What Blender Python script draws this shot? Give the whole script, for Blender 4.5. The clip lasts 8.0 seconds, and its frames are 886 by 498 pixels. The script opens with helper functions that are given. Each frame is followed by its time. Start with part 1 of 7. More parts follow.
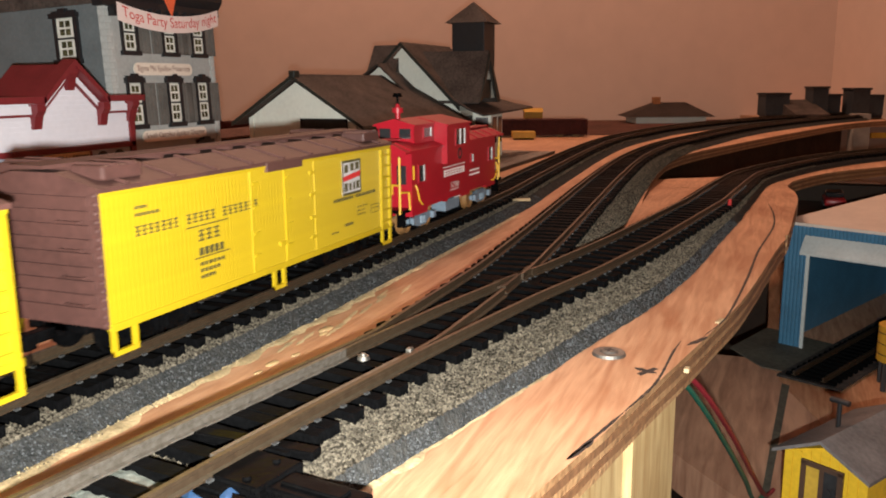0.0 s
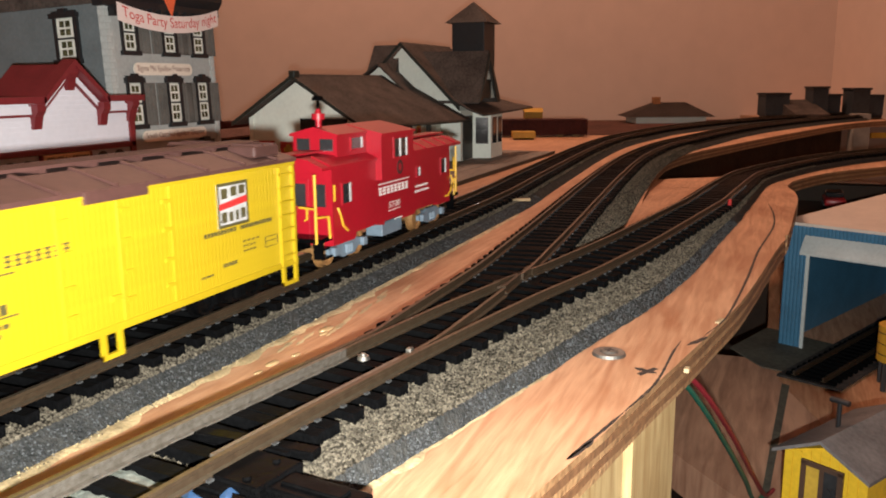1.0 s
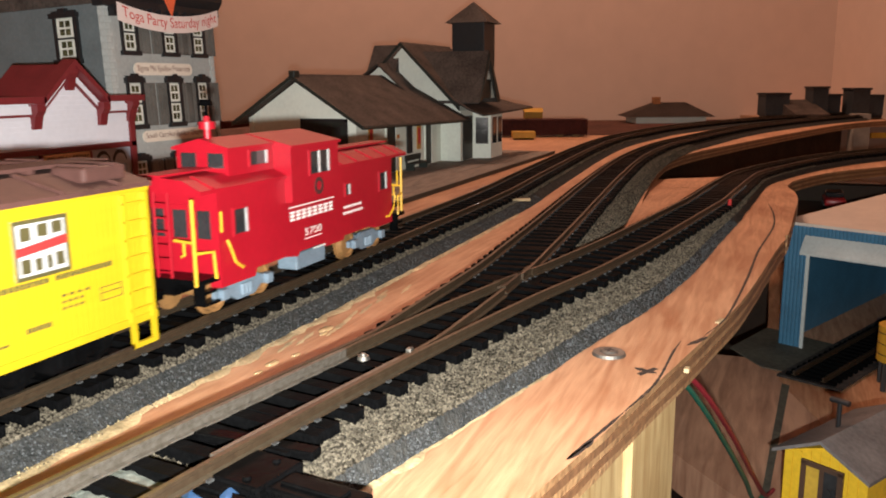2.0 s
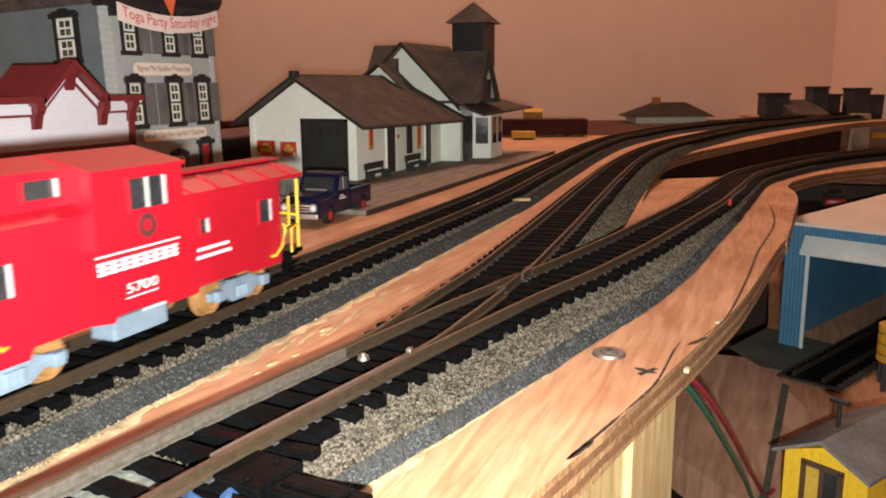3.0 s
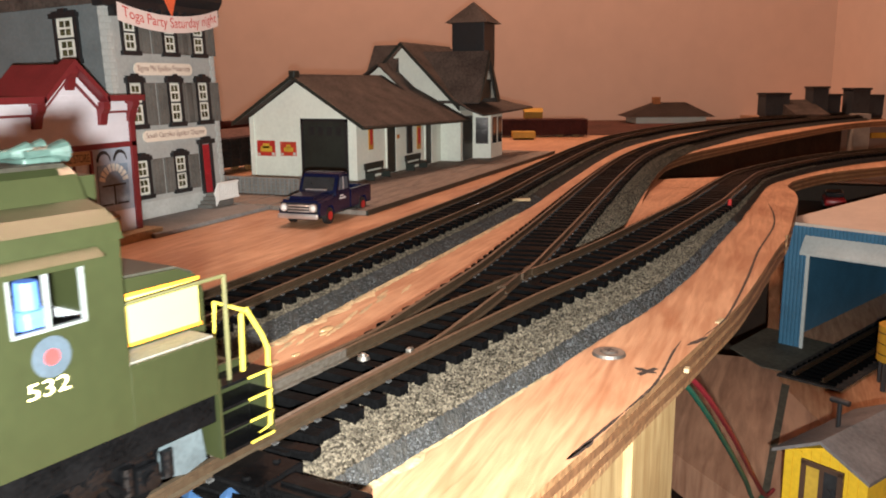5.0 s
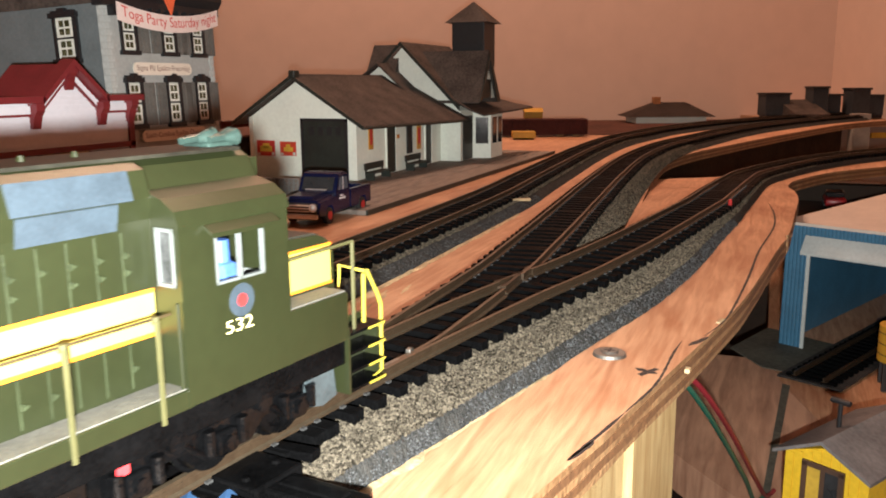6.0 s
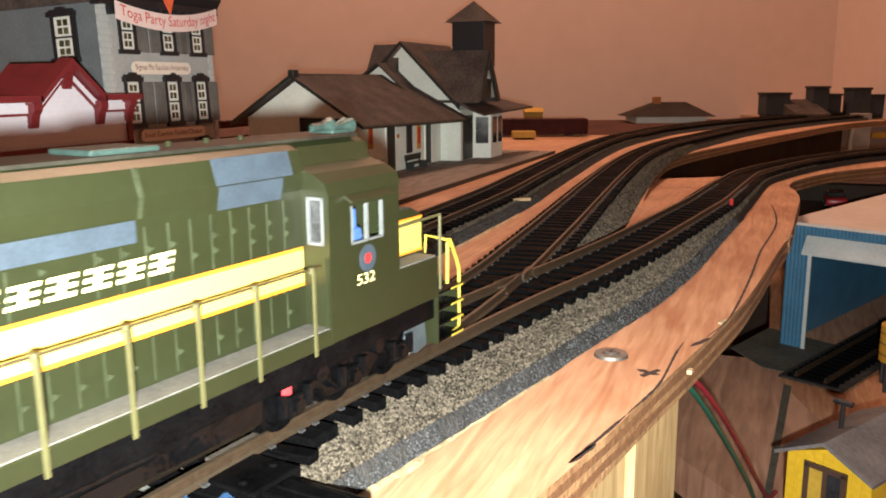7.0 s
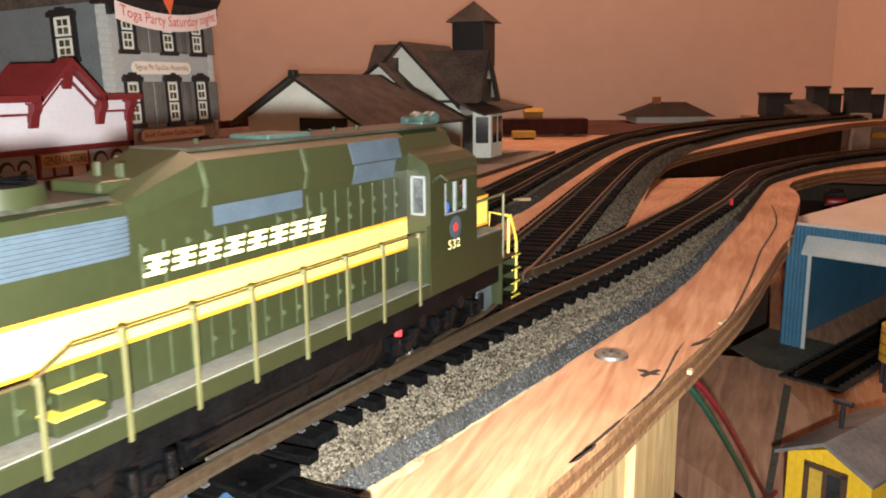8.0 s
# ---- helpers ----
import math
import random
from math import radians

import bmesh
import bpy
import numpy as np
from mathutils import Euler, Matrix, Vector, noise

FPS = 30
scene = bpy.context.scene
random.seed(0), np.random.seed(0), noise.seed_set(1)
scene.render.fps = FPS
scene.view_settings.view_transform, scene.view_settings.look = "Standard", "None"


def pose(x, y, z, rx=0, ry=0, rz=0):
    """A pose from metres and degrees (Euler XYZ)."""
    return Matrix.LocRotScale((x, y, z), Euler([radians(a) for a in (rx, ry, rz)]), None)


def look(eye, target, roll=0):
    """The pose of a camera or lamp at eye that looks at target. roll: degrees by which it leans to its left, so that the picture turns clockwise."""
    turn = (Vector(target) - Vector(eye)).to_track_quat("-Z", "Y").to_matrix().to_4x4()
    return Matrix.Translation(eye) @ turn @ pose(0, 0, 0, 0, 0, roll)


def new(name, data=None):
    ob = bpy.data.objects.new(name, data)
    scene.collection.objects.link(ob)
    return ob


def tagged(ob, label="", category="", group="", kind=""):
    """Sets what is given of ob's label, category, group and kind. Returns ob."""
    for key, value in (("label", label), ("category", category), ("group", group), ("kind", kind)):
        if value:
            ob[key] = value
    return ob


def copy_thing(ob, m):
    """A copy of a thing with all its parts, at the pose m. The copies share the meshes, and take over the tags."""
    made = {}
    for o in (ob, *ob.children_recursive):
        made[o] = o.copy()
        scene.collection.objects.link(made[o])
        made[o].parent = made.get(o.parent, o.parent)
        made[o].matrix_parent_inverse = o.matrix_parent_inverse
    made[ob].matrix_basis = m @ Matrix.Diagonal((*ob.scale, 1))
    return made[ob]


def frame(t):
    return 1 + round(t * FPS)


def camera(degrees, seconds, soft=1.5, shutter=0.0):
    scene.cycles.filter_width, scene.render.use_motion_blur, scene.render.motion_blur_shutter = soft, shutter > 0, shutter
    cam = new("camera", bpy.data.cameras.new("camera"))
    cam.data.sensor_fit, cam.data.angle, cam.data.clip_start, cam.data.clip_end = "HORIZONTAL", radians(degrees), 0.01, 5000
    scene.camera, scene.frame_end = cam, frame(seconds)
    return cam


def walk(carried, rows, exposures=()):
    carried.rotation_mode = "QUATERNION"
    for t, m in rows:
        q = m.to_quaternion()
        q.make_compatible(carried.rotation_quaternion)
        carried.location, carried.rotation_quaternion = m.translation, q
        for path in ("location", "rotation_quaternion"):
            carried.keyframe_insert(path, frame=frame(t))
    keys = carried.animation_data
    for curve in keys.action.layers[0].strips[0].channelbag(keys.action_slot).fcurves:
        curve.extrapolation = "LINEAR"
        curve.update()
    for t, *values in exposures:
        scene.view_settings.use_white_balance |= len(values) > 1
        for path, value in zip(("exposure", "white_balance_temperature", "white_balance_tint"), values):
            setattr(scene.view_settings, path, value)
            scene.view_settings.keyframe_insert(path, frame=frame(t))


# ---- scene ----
cam = camera(56.26, 8.0, soft=1.9, shutter=0.5)
EYE = Vector((0.0, -0.14537, 0.06959))
AHEAD = Vector((0.91107, 0.36212, -0.19693))


def stand(forward):
    eye = EYE + AHEAD * forward
    return look(eye, eye + AHEAD, -0.40)


walk(cam, [(0.0, stand(0)), (4.7, stand(0)), (5.8, stand(0.0002)), (6.15, stand(0.0013)), (6.5, stand(0.0024)), (7.0, stand(0.0026)), (8.0, stand(0.0027))], exposures=((0.0, -0.25), (1.7, -0.28), (2.8, -0.10), (4.0, 0.05), (8.0, 0.0)))

# ---- light: a small white torch beside the lens, and the warm ceiling lamp of the room ----
world = bpy.data.worlds.new("room_dark")
scene.world = world
world.use_nodes = True
world.node_tree.nodes["Background"].inputs[0].default_value = (0.9, 0.55, 0.35, 1)
world.node_tree.nodes["Background"].inputs[1].default_value = 0.01
torch = new("torch", bpy.data.lights.new("torch", "SPOT"))
torch.data.energy, torch.data.shadow_soft_size = 9.2, 0.0025
torch.data.spot_size, torch.data.spot_blend = radians(124), 1.0
torch.data.color = (1.0, 0.98, 0.92)
torch.matrix_world = look((-0.0118, -0.1522, 0.0631), (0.45, 0.06, 0.08))
ceil = new("ceiling_lamp_light", bpy.data.lights.new("ceiling_lamp_light", "AREA"))
ceil.data.energy, ceil.data.shape, ceil.data.size = 20.5, "DISK", 0.5
ceil.data.color = (1.0, 0.58, 0.40)
ceil.matrix_world = look((1.15, 0.4, 1.43), (1.15, 0.45, 0.0))


# ---- materials ----
def mat(name, color, rough=0.6, metal=0.0, var=0.12, scale=60.0, bump=0.0, bscale=None, spec=0.5, color2=None, stretch=None, emit=None, coat=0.0, island=False):
    """A surface with colour variation at two scales and fine relief; scale is in waves per metre."""
    m = bpy.data.materials.new(name)
    m.use_nodes = True
    nt = m.node_tree
    b = nt.nodes["Principled BSDF"]
    b.inputs["Roughness"].default_value, b.inputs["Metallic"].default_value = rough, metal
    b.inputs["Specular IOR Level"].default_value = spec
    b.inputs["Coat Weight"].default_value = coat
    tc = nt.nodes.new("ShaderNodeTexCoord")
    mp = nt.nodes.new("ShaderNodeMapping")
    if stretch:
        mp.inputs["Scale"].default_value = stretch
    nt.links.new(tc.outputs["Object"], mp.inputs["Vector"])
    big, small = nt.nodes.new("ShaderNodeTexNoise"), nt.nodes.new("ShaderNodeTexNoise")
    big.inputs["Scale"].default_value, small.inputs["Scale"].default_value = scale, scale * 9
    big.inputs["Detail"].default_value, small.inputs["Detail"].default_value = 4, 3
    for n in (big, small):
        nt.links.new(mp.outputs[0], n.inputs["Vector"])
    add = nt.nodes.new("ShaderNodeMath")
    add.operation = "MULTIPLY_ADD"
    add.inputs[1].default_value = 0.45
    nt.links.new(small.outputs["Fac"], add.inputs[0])
    half = nt.nodes.new("ShaderNodeMath")
    half.operation = "MULTIPLY"
    half.inputs[1].default_value = 0.55
    nt.links.new(big.outputs["Fac"], half.inputs[0])
    nt.links.new(half.outputs[0], add.inputs[2])
    ramp = nt.nodes.new("ShaderNodeValToRGB")
    c2 = color2 or tuple(c * (1 - 2 * var) for c in color)
    c1 = color if color2 else tuple(min(1, c * (1 + var)) for c in color)
    ramp.color_ramp.elements[0].position, ramp.color_ramp.elements[1].position = 0.33, 0.67
    ramp.color_ramp.elements[0].color, ramp.color_ramp.elements[1].color = (*c2, 1), (*c1, 1)
    nt.links.new(add.outputs[0], ramp.inputs[0])
    out = ramp.outputs[0]
    if island:
        geo = nt.nodes.new("ShaderNodeNewGeometry")
        hsv = nt.nodes.new("ShaderNodeHueSaturation")
        mr = nt.nodes.new("ShaderNodeMapRange")
        mr.inputs[3].default_value, mr.inputs[4].default_value = 0.18, 1.75
        nt.links.new(geo.outputs["Random Per Island"], mr.inputs[0])
        nt.links.new(mr.outputs[0], hsv.inputs["Value"])
        nt.links.new(out, hsv.inputs["Color"])
        out = hsv.outputs[0]
    nt.links.new(out, b.inputs["Base Color"])
    if emit:
        b.inputs["Emission Color"].default_value, b.inputs["Emission Strength"].default_value = (*emit[:3], 1), emit[3]
    if bump:
        bp = nt.nodes.new("ShaderNodeBump")
        bp.inputs["Strength"].default_value, bp.inputs["Distance"].default_value = bump, 0.0006
        bn = nt.nodes.new("ShaderNodeTexNoise")
        bn.inputs["Scale"].default_value = bscale or scale * 12
        nt.links.new(mp.outputs[0], bn.inputs["Vector"])
        nt.links.new(bn.outputs["Fac"], bp.inputs["Height"])
        nt.links.new(bp.outputs[0], b.inputs["Normal"])
    return m


def wood_mat(name, light, dark, along=(1.0, 14.0, 1.0), scale=45.0, rings=1.5, rough=0.55, knots=0.5):
    """Sawn wood: long fibres, wavy grain bands, broad stains and fine pores."""
    m = bpy.data.materials.new(name)
    m.use_nodes = True
    nt = m.node_tree
    b = nt.nodes["Principled BSDF"]
    b.inputs["Roughness"].default_value = rough
    tc = nt.nodes.new("ShaderNodeTexCoord")
    mp = nt.nodes.new("ShaderNodeMapping")
    mp.inputs["Scale"].default_value, mp.inputs["Rotation"].default_value = along, (0, 0, radians(8))
    nt.links.new(tc.outputs["Object"], mp.inputs["Vector"])
    wave = nt.nodes.new("ShaderNodeTexNoise")
    wave.inputs["Scale"].default_value, wave.inputs["Detail"].default_value = scale * 0.55, 2
    wave.inputs["Distortion"].default_value = 1.2
    fib = nt.nodes.new("ShaderNodeTexNoise")
    fib.inputs["Scale"].default_value, fib.inputs["Detail"].default_value, fib.inputs["Roughness"].default_value = scale * 1.6, 7, 0.7
    wide = nt.nodes.new("ShaderNodeTexNoise")
    wide.inputs["Scale"].default_value, wide.inputs["Detail"].default_value = scale * 0.4, 4
    nt.links.new(mp.outputs[0], wave.inputs["Vector"])
    nt.links.new(mp.outputs[0], fib.inputs["Vector"])
    nt.links.new(tc.outputs["Object"], wide.inputs["Vector"])
    total = None
    for node, weight in ((fib, 0.27), (wave, 0.42), (wide, 0.39)):
        k = nt.nodes.new("ShaderNodeMath")
        k.operation = "MULTIPLY_ADD"
        k.inputs[1].default_value = weight
        nt.links.new(node.outputs["Fac"], k.inputs[0])
        if total:
            nt.links.new(total, k.inputs[2])
        else:
            k.inputs[2].default_value = -0.04
        total = k.outputs[0]
    ramp = nt.nodes.new("ShaderNodeValToRGB")
    mid = tuple((p * 0.55 + q * 0.45) for p, q in zip(light, dark))
    e = ramp.color_ramp.elements
    e[0].position, e[0].color = 0.36, (*dark, 1)
    e[1].position, e[1].color = 0.63, (*(min(1, c * 1.12) for c in light), 1)
    n = e.new(0.49)
    n.color = (*mid, 1)
    nt.links.new(total, ramp.inputs[0])
    nt.links.new(ramp.outputs[0], b.inputs["Base Color"])
    bp = nt.nodes.new("ShaderNodeBump")
    bp.inputs["Strength"].default_value, bp.inputs["Distance"].default_value = 0.35, 0.0004
    nt.links.new(fib.outputs["Fac"], bp.inputs["Height"])
    nt.links.new(bp.outputs[0], b.inputs["Normal"])
    return m


PLY = wood_mat("plywood_face", (0.60, 0.350, 0.205), (0.36, 0.145, 0.065), (1.0, 11.0, 1.0), 45, 1.3, 0.42)
PLY_EDGE = mat("plywood_edge_light", (0.40, 0.235, 0.11), 0.75, 0, 0.3, 90, 0.8, 500, color2=(0.20, 0.10, 0.04))
PLY_DARK = mat("plywood_edge_dark", (0.22, 0.105, 0.042), 0.75, 0, 0.3, 60, 0.6, 500, color2=(0.12, 0.055, 0.025))
LUMBER = wood_mat("pine_lumber", (0.56, 0.43, 0.22), (0.33, 0.20, 0.08), (12.0, 12.0, 1.0), 45, 2.0, 0.6)
WALLP = mat("wall_paint", (0.68, 0.525, 0.44), 0.75, 0, 0.03, 3, 0.1, 400)
CEILP = mat("ceiling_paint", (0.75, 0.72, 0.68), 0.9, 0, 0.03, 3)
CARPET = mat("carpet", (0.10, 0.07, 0.06), 0.95, 0, 0.2, 20, 0.3)
CORK_SIDE = mat("roadbed_side", (0.058, 0.058, 0.055), 0.95, 0, 0.45, 260, 1.0, 1100, spec=0.08, color2=(0.022, 0.025, 0.026))
CORK_TOP = mat("roadbed_top", (0.024, 0.023, 0.021), 0.95, 0, 0.4, 500, 0.9, 1800, spec=0.0)
STONE = mat("ballast_stone", (0.100, 0.088, 0.067), 0.9, 0, 0.3, 400, 0, island=True, spec=0.05)
STONE_D = mat("dark_grit", (0.05, 0.054, 0.058), 0.9, 0, 0.3, 400, 0, island=True)
TIE = mat("black_tie_plastic", (0.0042, 0.0044, 0.0048), 0.35, 0, 0.3, 200, 0.4, 500, spec=0.008)
RAIL = mat("brass_weathered_rail", (0.054, 0.037, 0.022), 0.5, 0.2, 0.3, 600, 0.2, 1500, color2=(0.032, 0.020, 0.012), spec=0.25)
STEEL = mat("bright_steel", (0.24, 0.23, 0.21), 0.6, 1.0, 0.15, 200)
POINT = mat("pale_worn_rail", (0.21, 0.19, 0.165), 0.40, 0.55, 0.3, 900, 0.2, 1500, color2=(0.10, 0.085, 0.065))
INK = mat("marker_ink", (0.03, 0.022, 0.02), 0.7, 0, 0.4, 300)


# ---- building helpers: lengths in millimetres ----
MM = 0.001


def box(bm, x0, x1, y0, y1, z0, z1, bev=0.0):
    vs = [bm.verts.new((x, y, z)) for x in (x0, x1) for y in (y0, y1) for z in (z0, z1)]
    fs = [bm.faces.new([vs[i] for i in q]) for q in ((0, 1, 3, 2), (4, 6, 7, 5), (0, 4, 5, 1), (2, 3, 7, 6), (0, 2, 6, 4), (1, 5, 7, 3))]
    if bev:
        es = list({e for f in fs for e in f.edges})
        bmesh.ops.bevel(bm, geom=es, offset=bev, segments=2, affect="EDGES", profile=0.5)
    return vs


def prism(bm, poly, a, b, axis="x"):
    """A polygon drawn in the plane across the axis, drawn out from a to b along it. x: (y, z); y: (x, z); z: (x, y)."""
    def at(u, v, w):
        return {"x": (w, u, v), "y": (u, w, v), "z": (u, v, w)}[axis]
    lo, hi = [bm.verts.new(at(u, v, a)) for u, v in poly], [bm.verts.new(at(u, v, b)) for u, v in poly]
    n = len(poly)
    fs = [bm.faces.new(lo[::-1]), bm.faces.new(hi)]
    fs += [bm.faces.new((lo[i], lo[(i + 1) % n], hi[(i + 1) % n], hi[i])) for i in range(n)]
    bmesh.ops.recalc_face_normals(bm, faces=fs)
    return fs


def rod(bm, pts, r, n=8):
    """A round wire through the points."""
    pts = [Vector(q) for q in pts]
    rings = []
    for i, q in enumerate(pts):
        d = (pts[min(i + 1, len(pts) - 1)] - pts[max(i - 1, 0)]).normalized()
        side = d.cross(Vector((0, 0, 1)) if abs(d.z) < 0.9 else Vector((1, 0, 0))).normalized()
        up = side.cross(d)
        rings.append([bm.verts.new(q + (side * math.cos(k * math.tau / n) + up * math.sin(k * math.tau / n)) * r) for k in range(n)])
    fs = [bm.faces.new((a[k], a[(k + 1) % n], b[(k + 1) % n], b[k])) for a, b in zip(rings, rings[1:]) for k in range(n)]
    fs += [bm.faces.new(rings[0]), bm.faces.new(rings[-1][::-1])]
    bmesh.ops.recalc_face_normals(bm, faces=fs)


def drum(bm, x, y, z0, z1, r0, r1=None, n=20, axis="z"):
    """A round body from z0 to z1 along the axis, at x, y in the plane across it."""
    r1 = r0 if r1 is None else r1
    def at(u, v, w):
        return {"x": (w, u, v), "y": (u, w, v), "z": (u, v, w)}[axis]
    lo = [bm.verts.new(at(x + r0 * math.cos(k * math.tau / n), y + r0 * math.sin(k * math.tau / n), z0)) for k in range(n)]
    hi = [bm.verts.new(at(x + r1 * math.cos(k * math.tau / n), y + r1 * math.sin(k * math.tau / n), z1)) for k in range(n)]
    fs = [bm.faces.new(lo[::-1]), bm.faces.new(hi)] + [bm.faces.new((lo[k], lo[(k + 1) % n], hi[(k + 1) % n], hi[k])) for k in range(n)]
    bmesh.ops.recalc_face_normals(bm, faces=fs)


def mesh_of(name, bm, material, smooth=False):
    me = bpy.data.meshes.new(name)
    bmesh.ops.scale(bm, vec=(MM, MM, MM), verts=bm.verts)
    bm.to_mesh(me)
    bm.free()
    me.materials.append(material)
    if smooth:
        me.shade_smooth()
        me.set_sharp_from_angle(angle=radians(35))
    return me


def part(name, bm, material, parent, label="", smooth=False):
    ob = new(name, mesh_of(name, bm, material, smooth))
    ob.parent = parent
    return tagged(ob, label)


def thing(name, x, y, z, label, category, rz=0, group="", kind=""):
    ob = new(name)
    ob.empty_display_size = 0.01
    ob.matrix_basis = pose(x * MM, y * MM, z * MM, 0, 0, rz)
    return tagged(ob, label, category, group, kind)


def solid(name, bm, material, label, category="", kind="", x=0, y=0, z=0, rz=0, smooth=False):
    ob = new(name, mesh_of(name, bm, material, smooth))
    ob.matrix_basis = pose(x * MM, y * MM, z * MM, 0, 0, rz)
    return tagged(ob, label, category, "", kind)


def new_bm(*boxes, bev=0.0):
    bm = bmesh.new()
    for b in boxes:
        box(bm, *b, bev=bev)
    return bm


def words(name, text, height, parent, material, at, rx=90, rz=0, width=None, depth=0.12, label="", spacing=1.0):
    """Raised lettering, centred at the place (mm), its height and width as given."""
    cu = bpy.data.curves.new(name, "FONT")
    cu.body, cu.size, cu.extrude, cu.align_x, cu.align_y = text, 1.0, 0.0, "CENTER", "CENTER"
    cu.space_character = spacing
    tmp = bpy.data.objects.new(name, cu)
    scene.collection.objects.link(tmp)
    me = bpy.data.meshes.new_from_object(tmp.evaluated_get(bpy.context.evaluated_depsgraph_get()))
    bpy.data.objects.remove(tmp)
    xs, ys = [v.co.x for v in me.vertices], [v.co.y for v in me.vertices]
    w, h = max(xs) - min(xs), max(ys) - min(ys)
    sx, sy = (width / w if width else height / h), height / h
    cx, cy = (max(xs) + min(xs)) / 2, (max(ys) + min(ys)) / 2
    for v in me.vertices:
        v.co = Vector(((v.co.x - cx) * sx * MM, (v.co.y - cy) * sy * MM, depth * MM))
    me.materials.clear()
    me.materials.append(material)
    ob = new(name, me)
    ob.parent = parent
    ob.matrix_basis = pose(at[0] * MM, at[1] * MM, at[2] * MM, rx, 0, rz)
    return tagged(ob, label)


def curve_through(pts, step=4.0):
    """A smooth way through the points, at even steps."""
    pts = [Vector(q) for q in pts]
    ext = [2 * pts[0] - pts[1]] + pts + [2 * pts[-1] - pts[-2]]
    dense = []
    for i in range(1, len(ext) - 2):
        a, b, c, d = ext[i - 1:i + 3]
        for k in range(40):
            u = k / 40
            dense.append(0.5 * (2 * b + (c - a) * u + (2 * a - 5 * b + 4 * c - d) * u * u + (3 * b - a - 3 * c + d) * u ** 3))
    dense.append(pts[-1])
    out, left = [dense[0]], step
    for a, b in zip(dense, dense[1:]):
        while (b - a).length >= left:
            a = a + (b - a).normalized() * left
            out.append(a)
            left = step
        left -= (b - a).length
    return out


def normals_of(path):
    out = []
    for i in range(len(path)):
        d = path[min(i + 1, len(path) - 1)] - path[max(i - 1, 0)]
        out.append(Vector((-d.y, d.x, 0)).normalized())
    return out


def sweep(bm, path, profile, lift=0.0):
    """Draws a closed profile of (offset to the left, height) along the way."""
    ns = normals_of(path)
    rings = [[bm.verts.new(q + n * o + Vector((0, 0, h + lift))) for o, h in profile] for q, n in zip(path, ns)]
    k = len(profile)
    fs = [bm.faces.new((a[i], b[i], b[(i + 1) % k], a[(i + 1) % k])) for a, b in zip(rings, rings[1:]) for i in range(k)]
    fs += [bm.faces.new(rings[0]), bm.faces.new(rings[-1][::-1])]
    bmesh.ops.recalc_face_normals(bm, faces=fs)


def rail_profile(c):
    return [(c - 1.25, 0), (c + 1.25, 0), (c + 1.2, 0.35), (c + 0.4, 0.6), (c + 0.4, 1.7), (c + 0.55, 1.85), (c + 0.5, 2.5), (c - 0.5, 2.5), (c - 0.55, 1.85), (c - 0.4, 1.7), (c - 0.4, 0.6), (c - 1.2, 0.35)]


# ---- ways of the tracks: x, y, height of the board under them ----
def slope(x):
    u = min(max((x - 440) / 330, 0), 1)
    return -10 * u * u * (3 - 2 * u)


MAIN = curve_through([(-120, 0, 0), (60, 0, 0), (250, 0, 0), (430, 1, 0), (530, 7, 0), (630, 13, 0), (758, 20, 0), (905, 22, 0), (1030, 10, 0), (1150, -8, 0), (1350, -68, 0), (1640, -195, 0), (1800, -300, 0)])
BRANCH = curve_through([(-120, -25, 0), (60, -49.3, 0), (107, -55.1, 0), (158, -62.8, 0), (181, -66.9, 0), (227, -75.9, 0), (263, -84.6, 0), (289, -89.7, 0), (319, -95.3, 0), (361, -101.6, 0), (430, -111.5, 0), (452, -114.5, slope(452)), (510, -118.5, slope(510)), (600, -123, slope(600)),
                        (675, -128, slope(675)), (742, -142, slope(742)), (812, -166, slope(812)), (872, -193, slope(872)), (930, -227, slope(930)), (1000, -280, slope(1000)), (1080, -352, slope(1080))])
DIVERGE = curve_through([(150, -61.6, 0), (175, -65.0, 0), (200, -64.7, 0), (235, -64.6, 0), (262, -64.2, 0), (303, -61.6, 0), (357, -58.0, 0), (430, -52.6, 0), (547, -44.5, 0), (700, -37.5, 0), (835, -42, 0), (945, -57, 0), (1190, -104, 0), (1450, -190, 0), (1640, -275, 0)])


# ---- the room ----
FWD, SIDE = Vector((0.9293, 0.3693, 0)), Vector((0.3693, -0.9293, 0))
FLOOR_Z, CEIL_Z = -950, 1450


def room_point(depth, side):
    q = Vector((0, -145.4, 0)) + FWD * depth + SIDE * side
    return q.x, q.y


def room_wall(name, a, b, label, thick=100):
    (ax, ay), (bx, by) = room_point(*a), room_point(*b)
    bm = bmesh.new()
    d = (Vector((bx, by)) - Vector((ax, ay))).normalized()
    n = Vector((d.y, -d.x)) * thick
    prism(bm, [(ax, ay), (bx, by), (bx + n.x, by + n.y), (ax + n.x, ay + n.y)], FLOOR_Z, CEIL_Z, "z")
    solid(name, bm, WALLP, label, "wall", "structure")


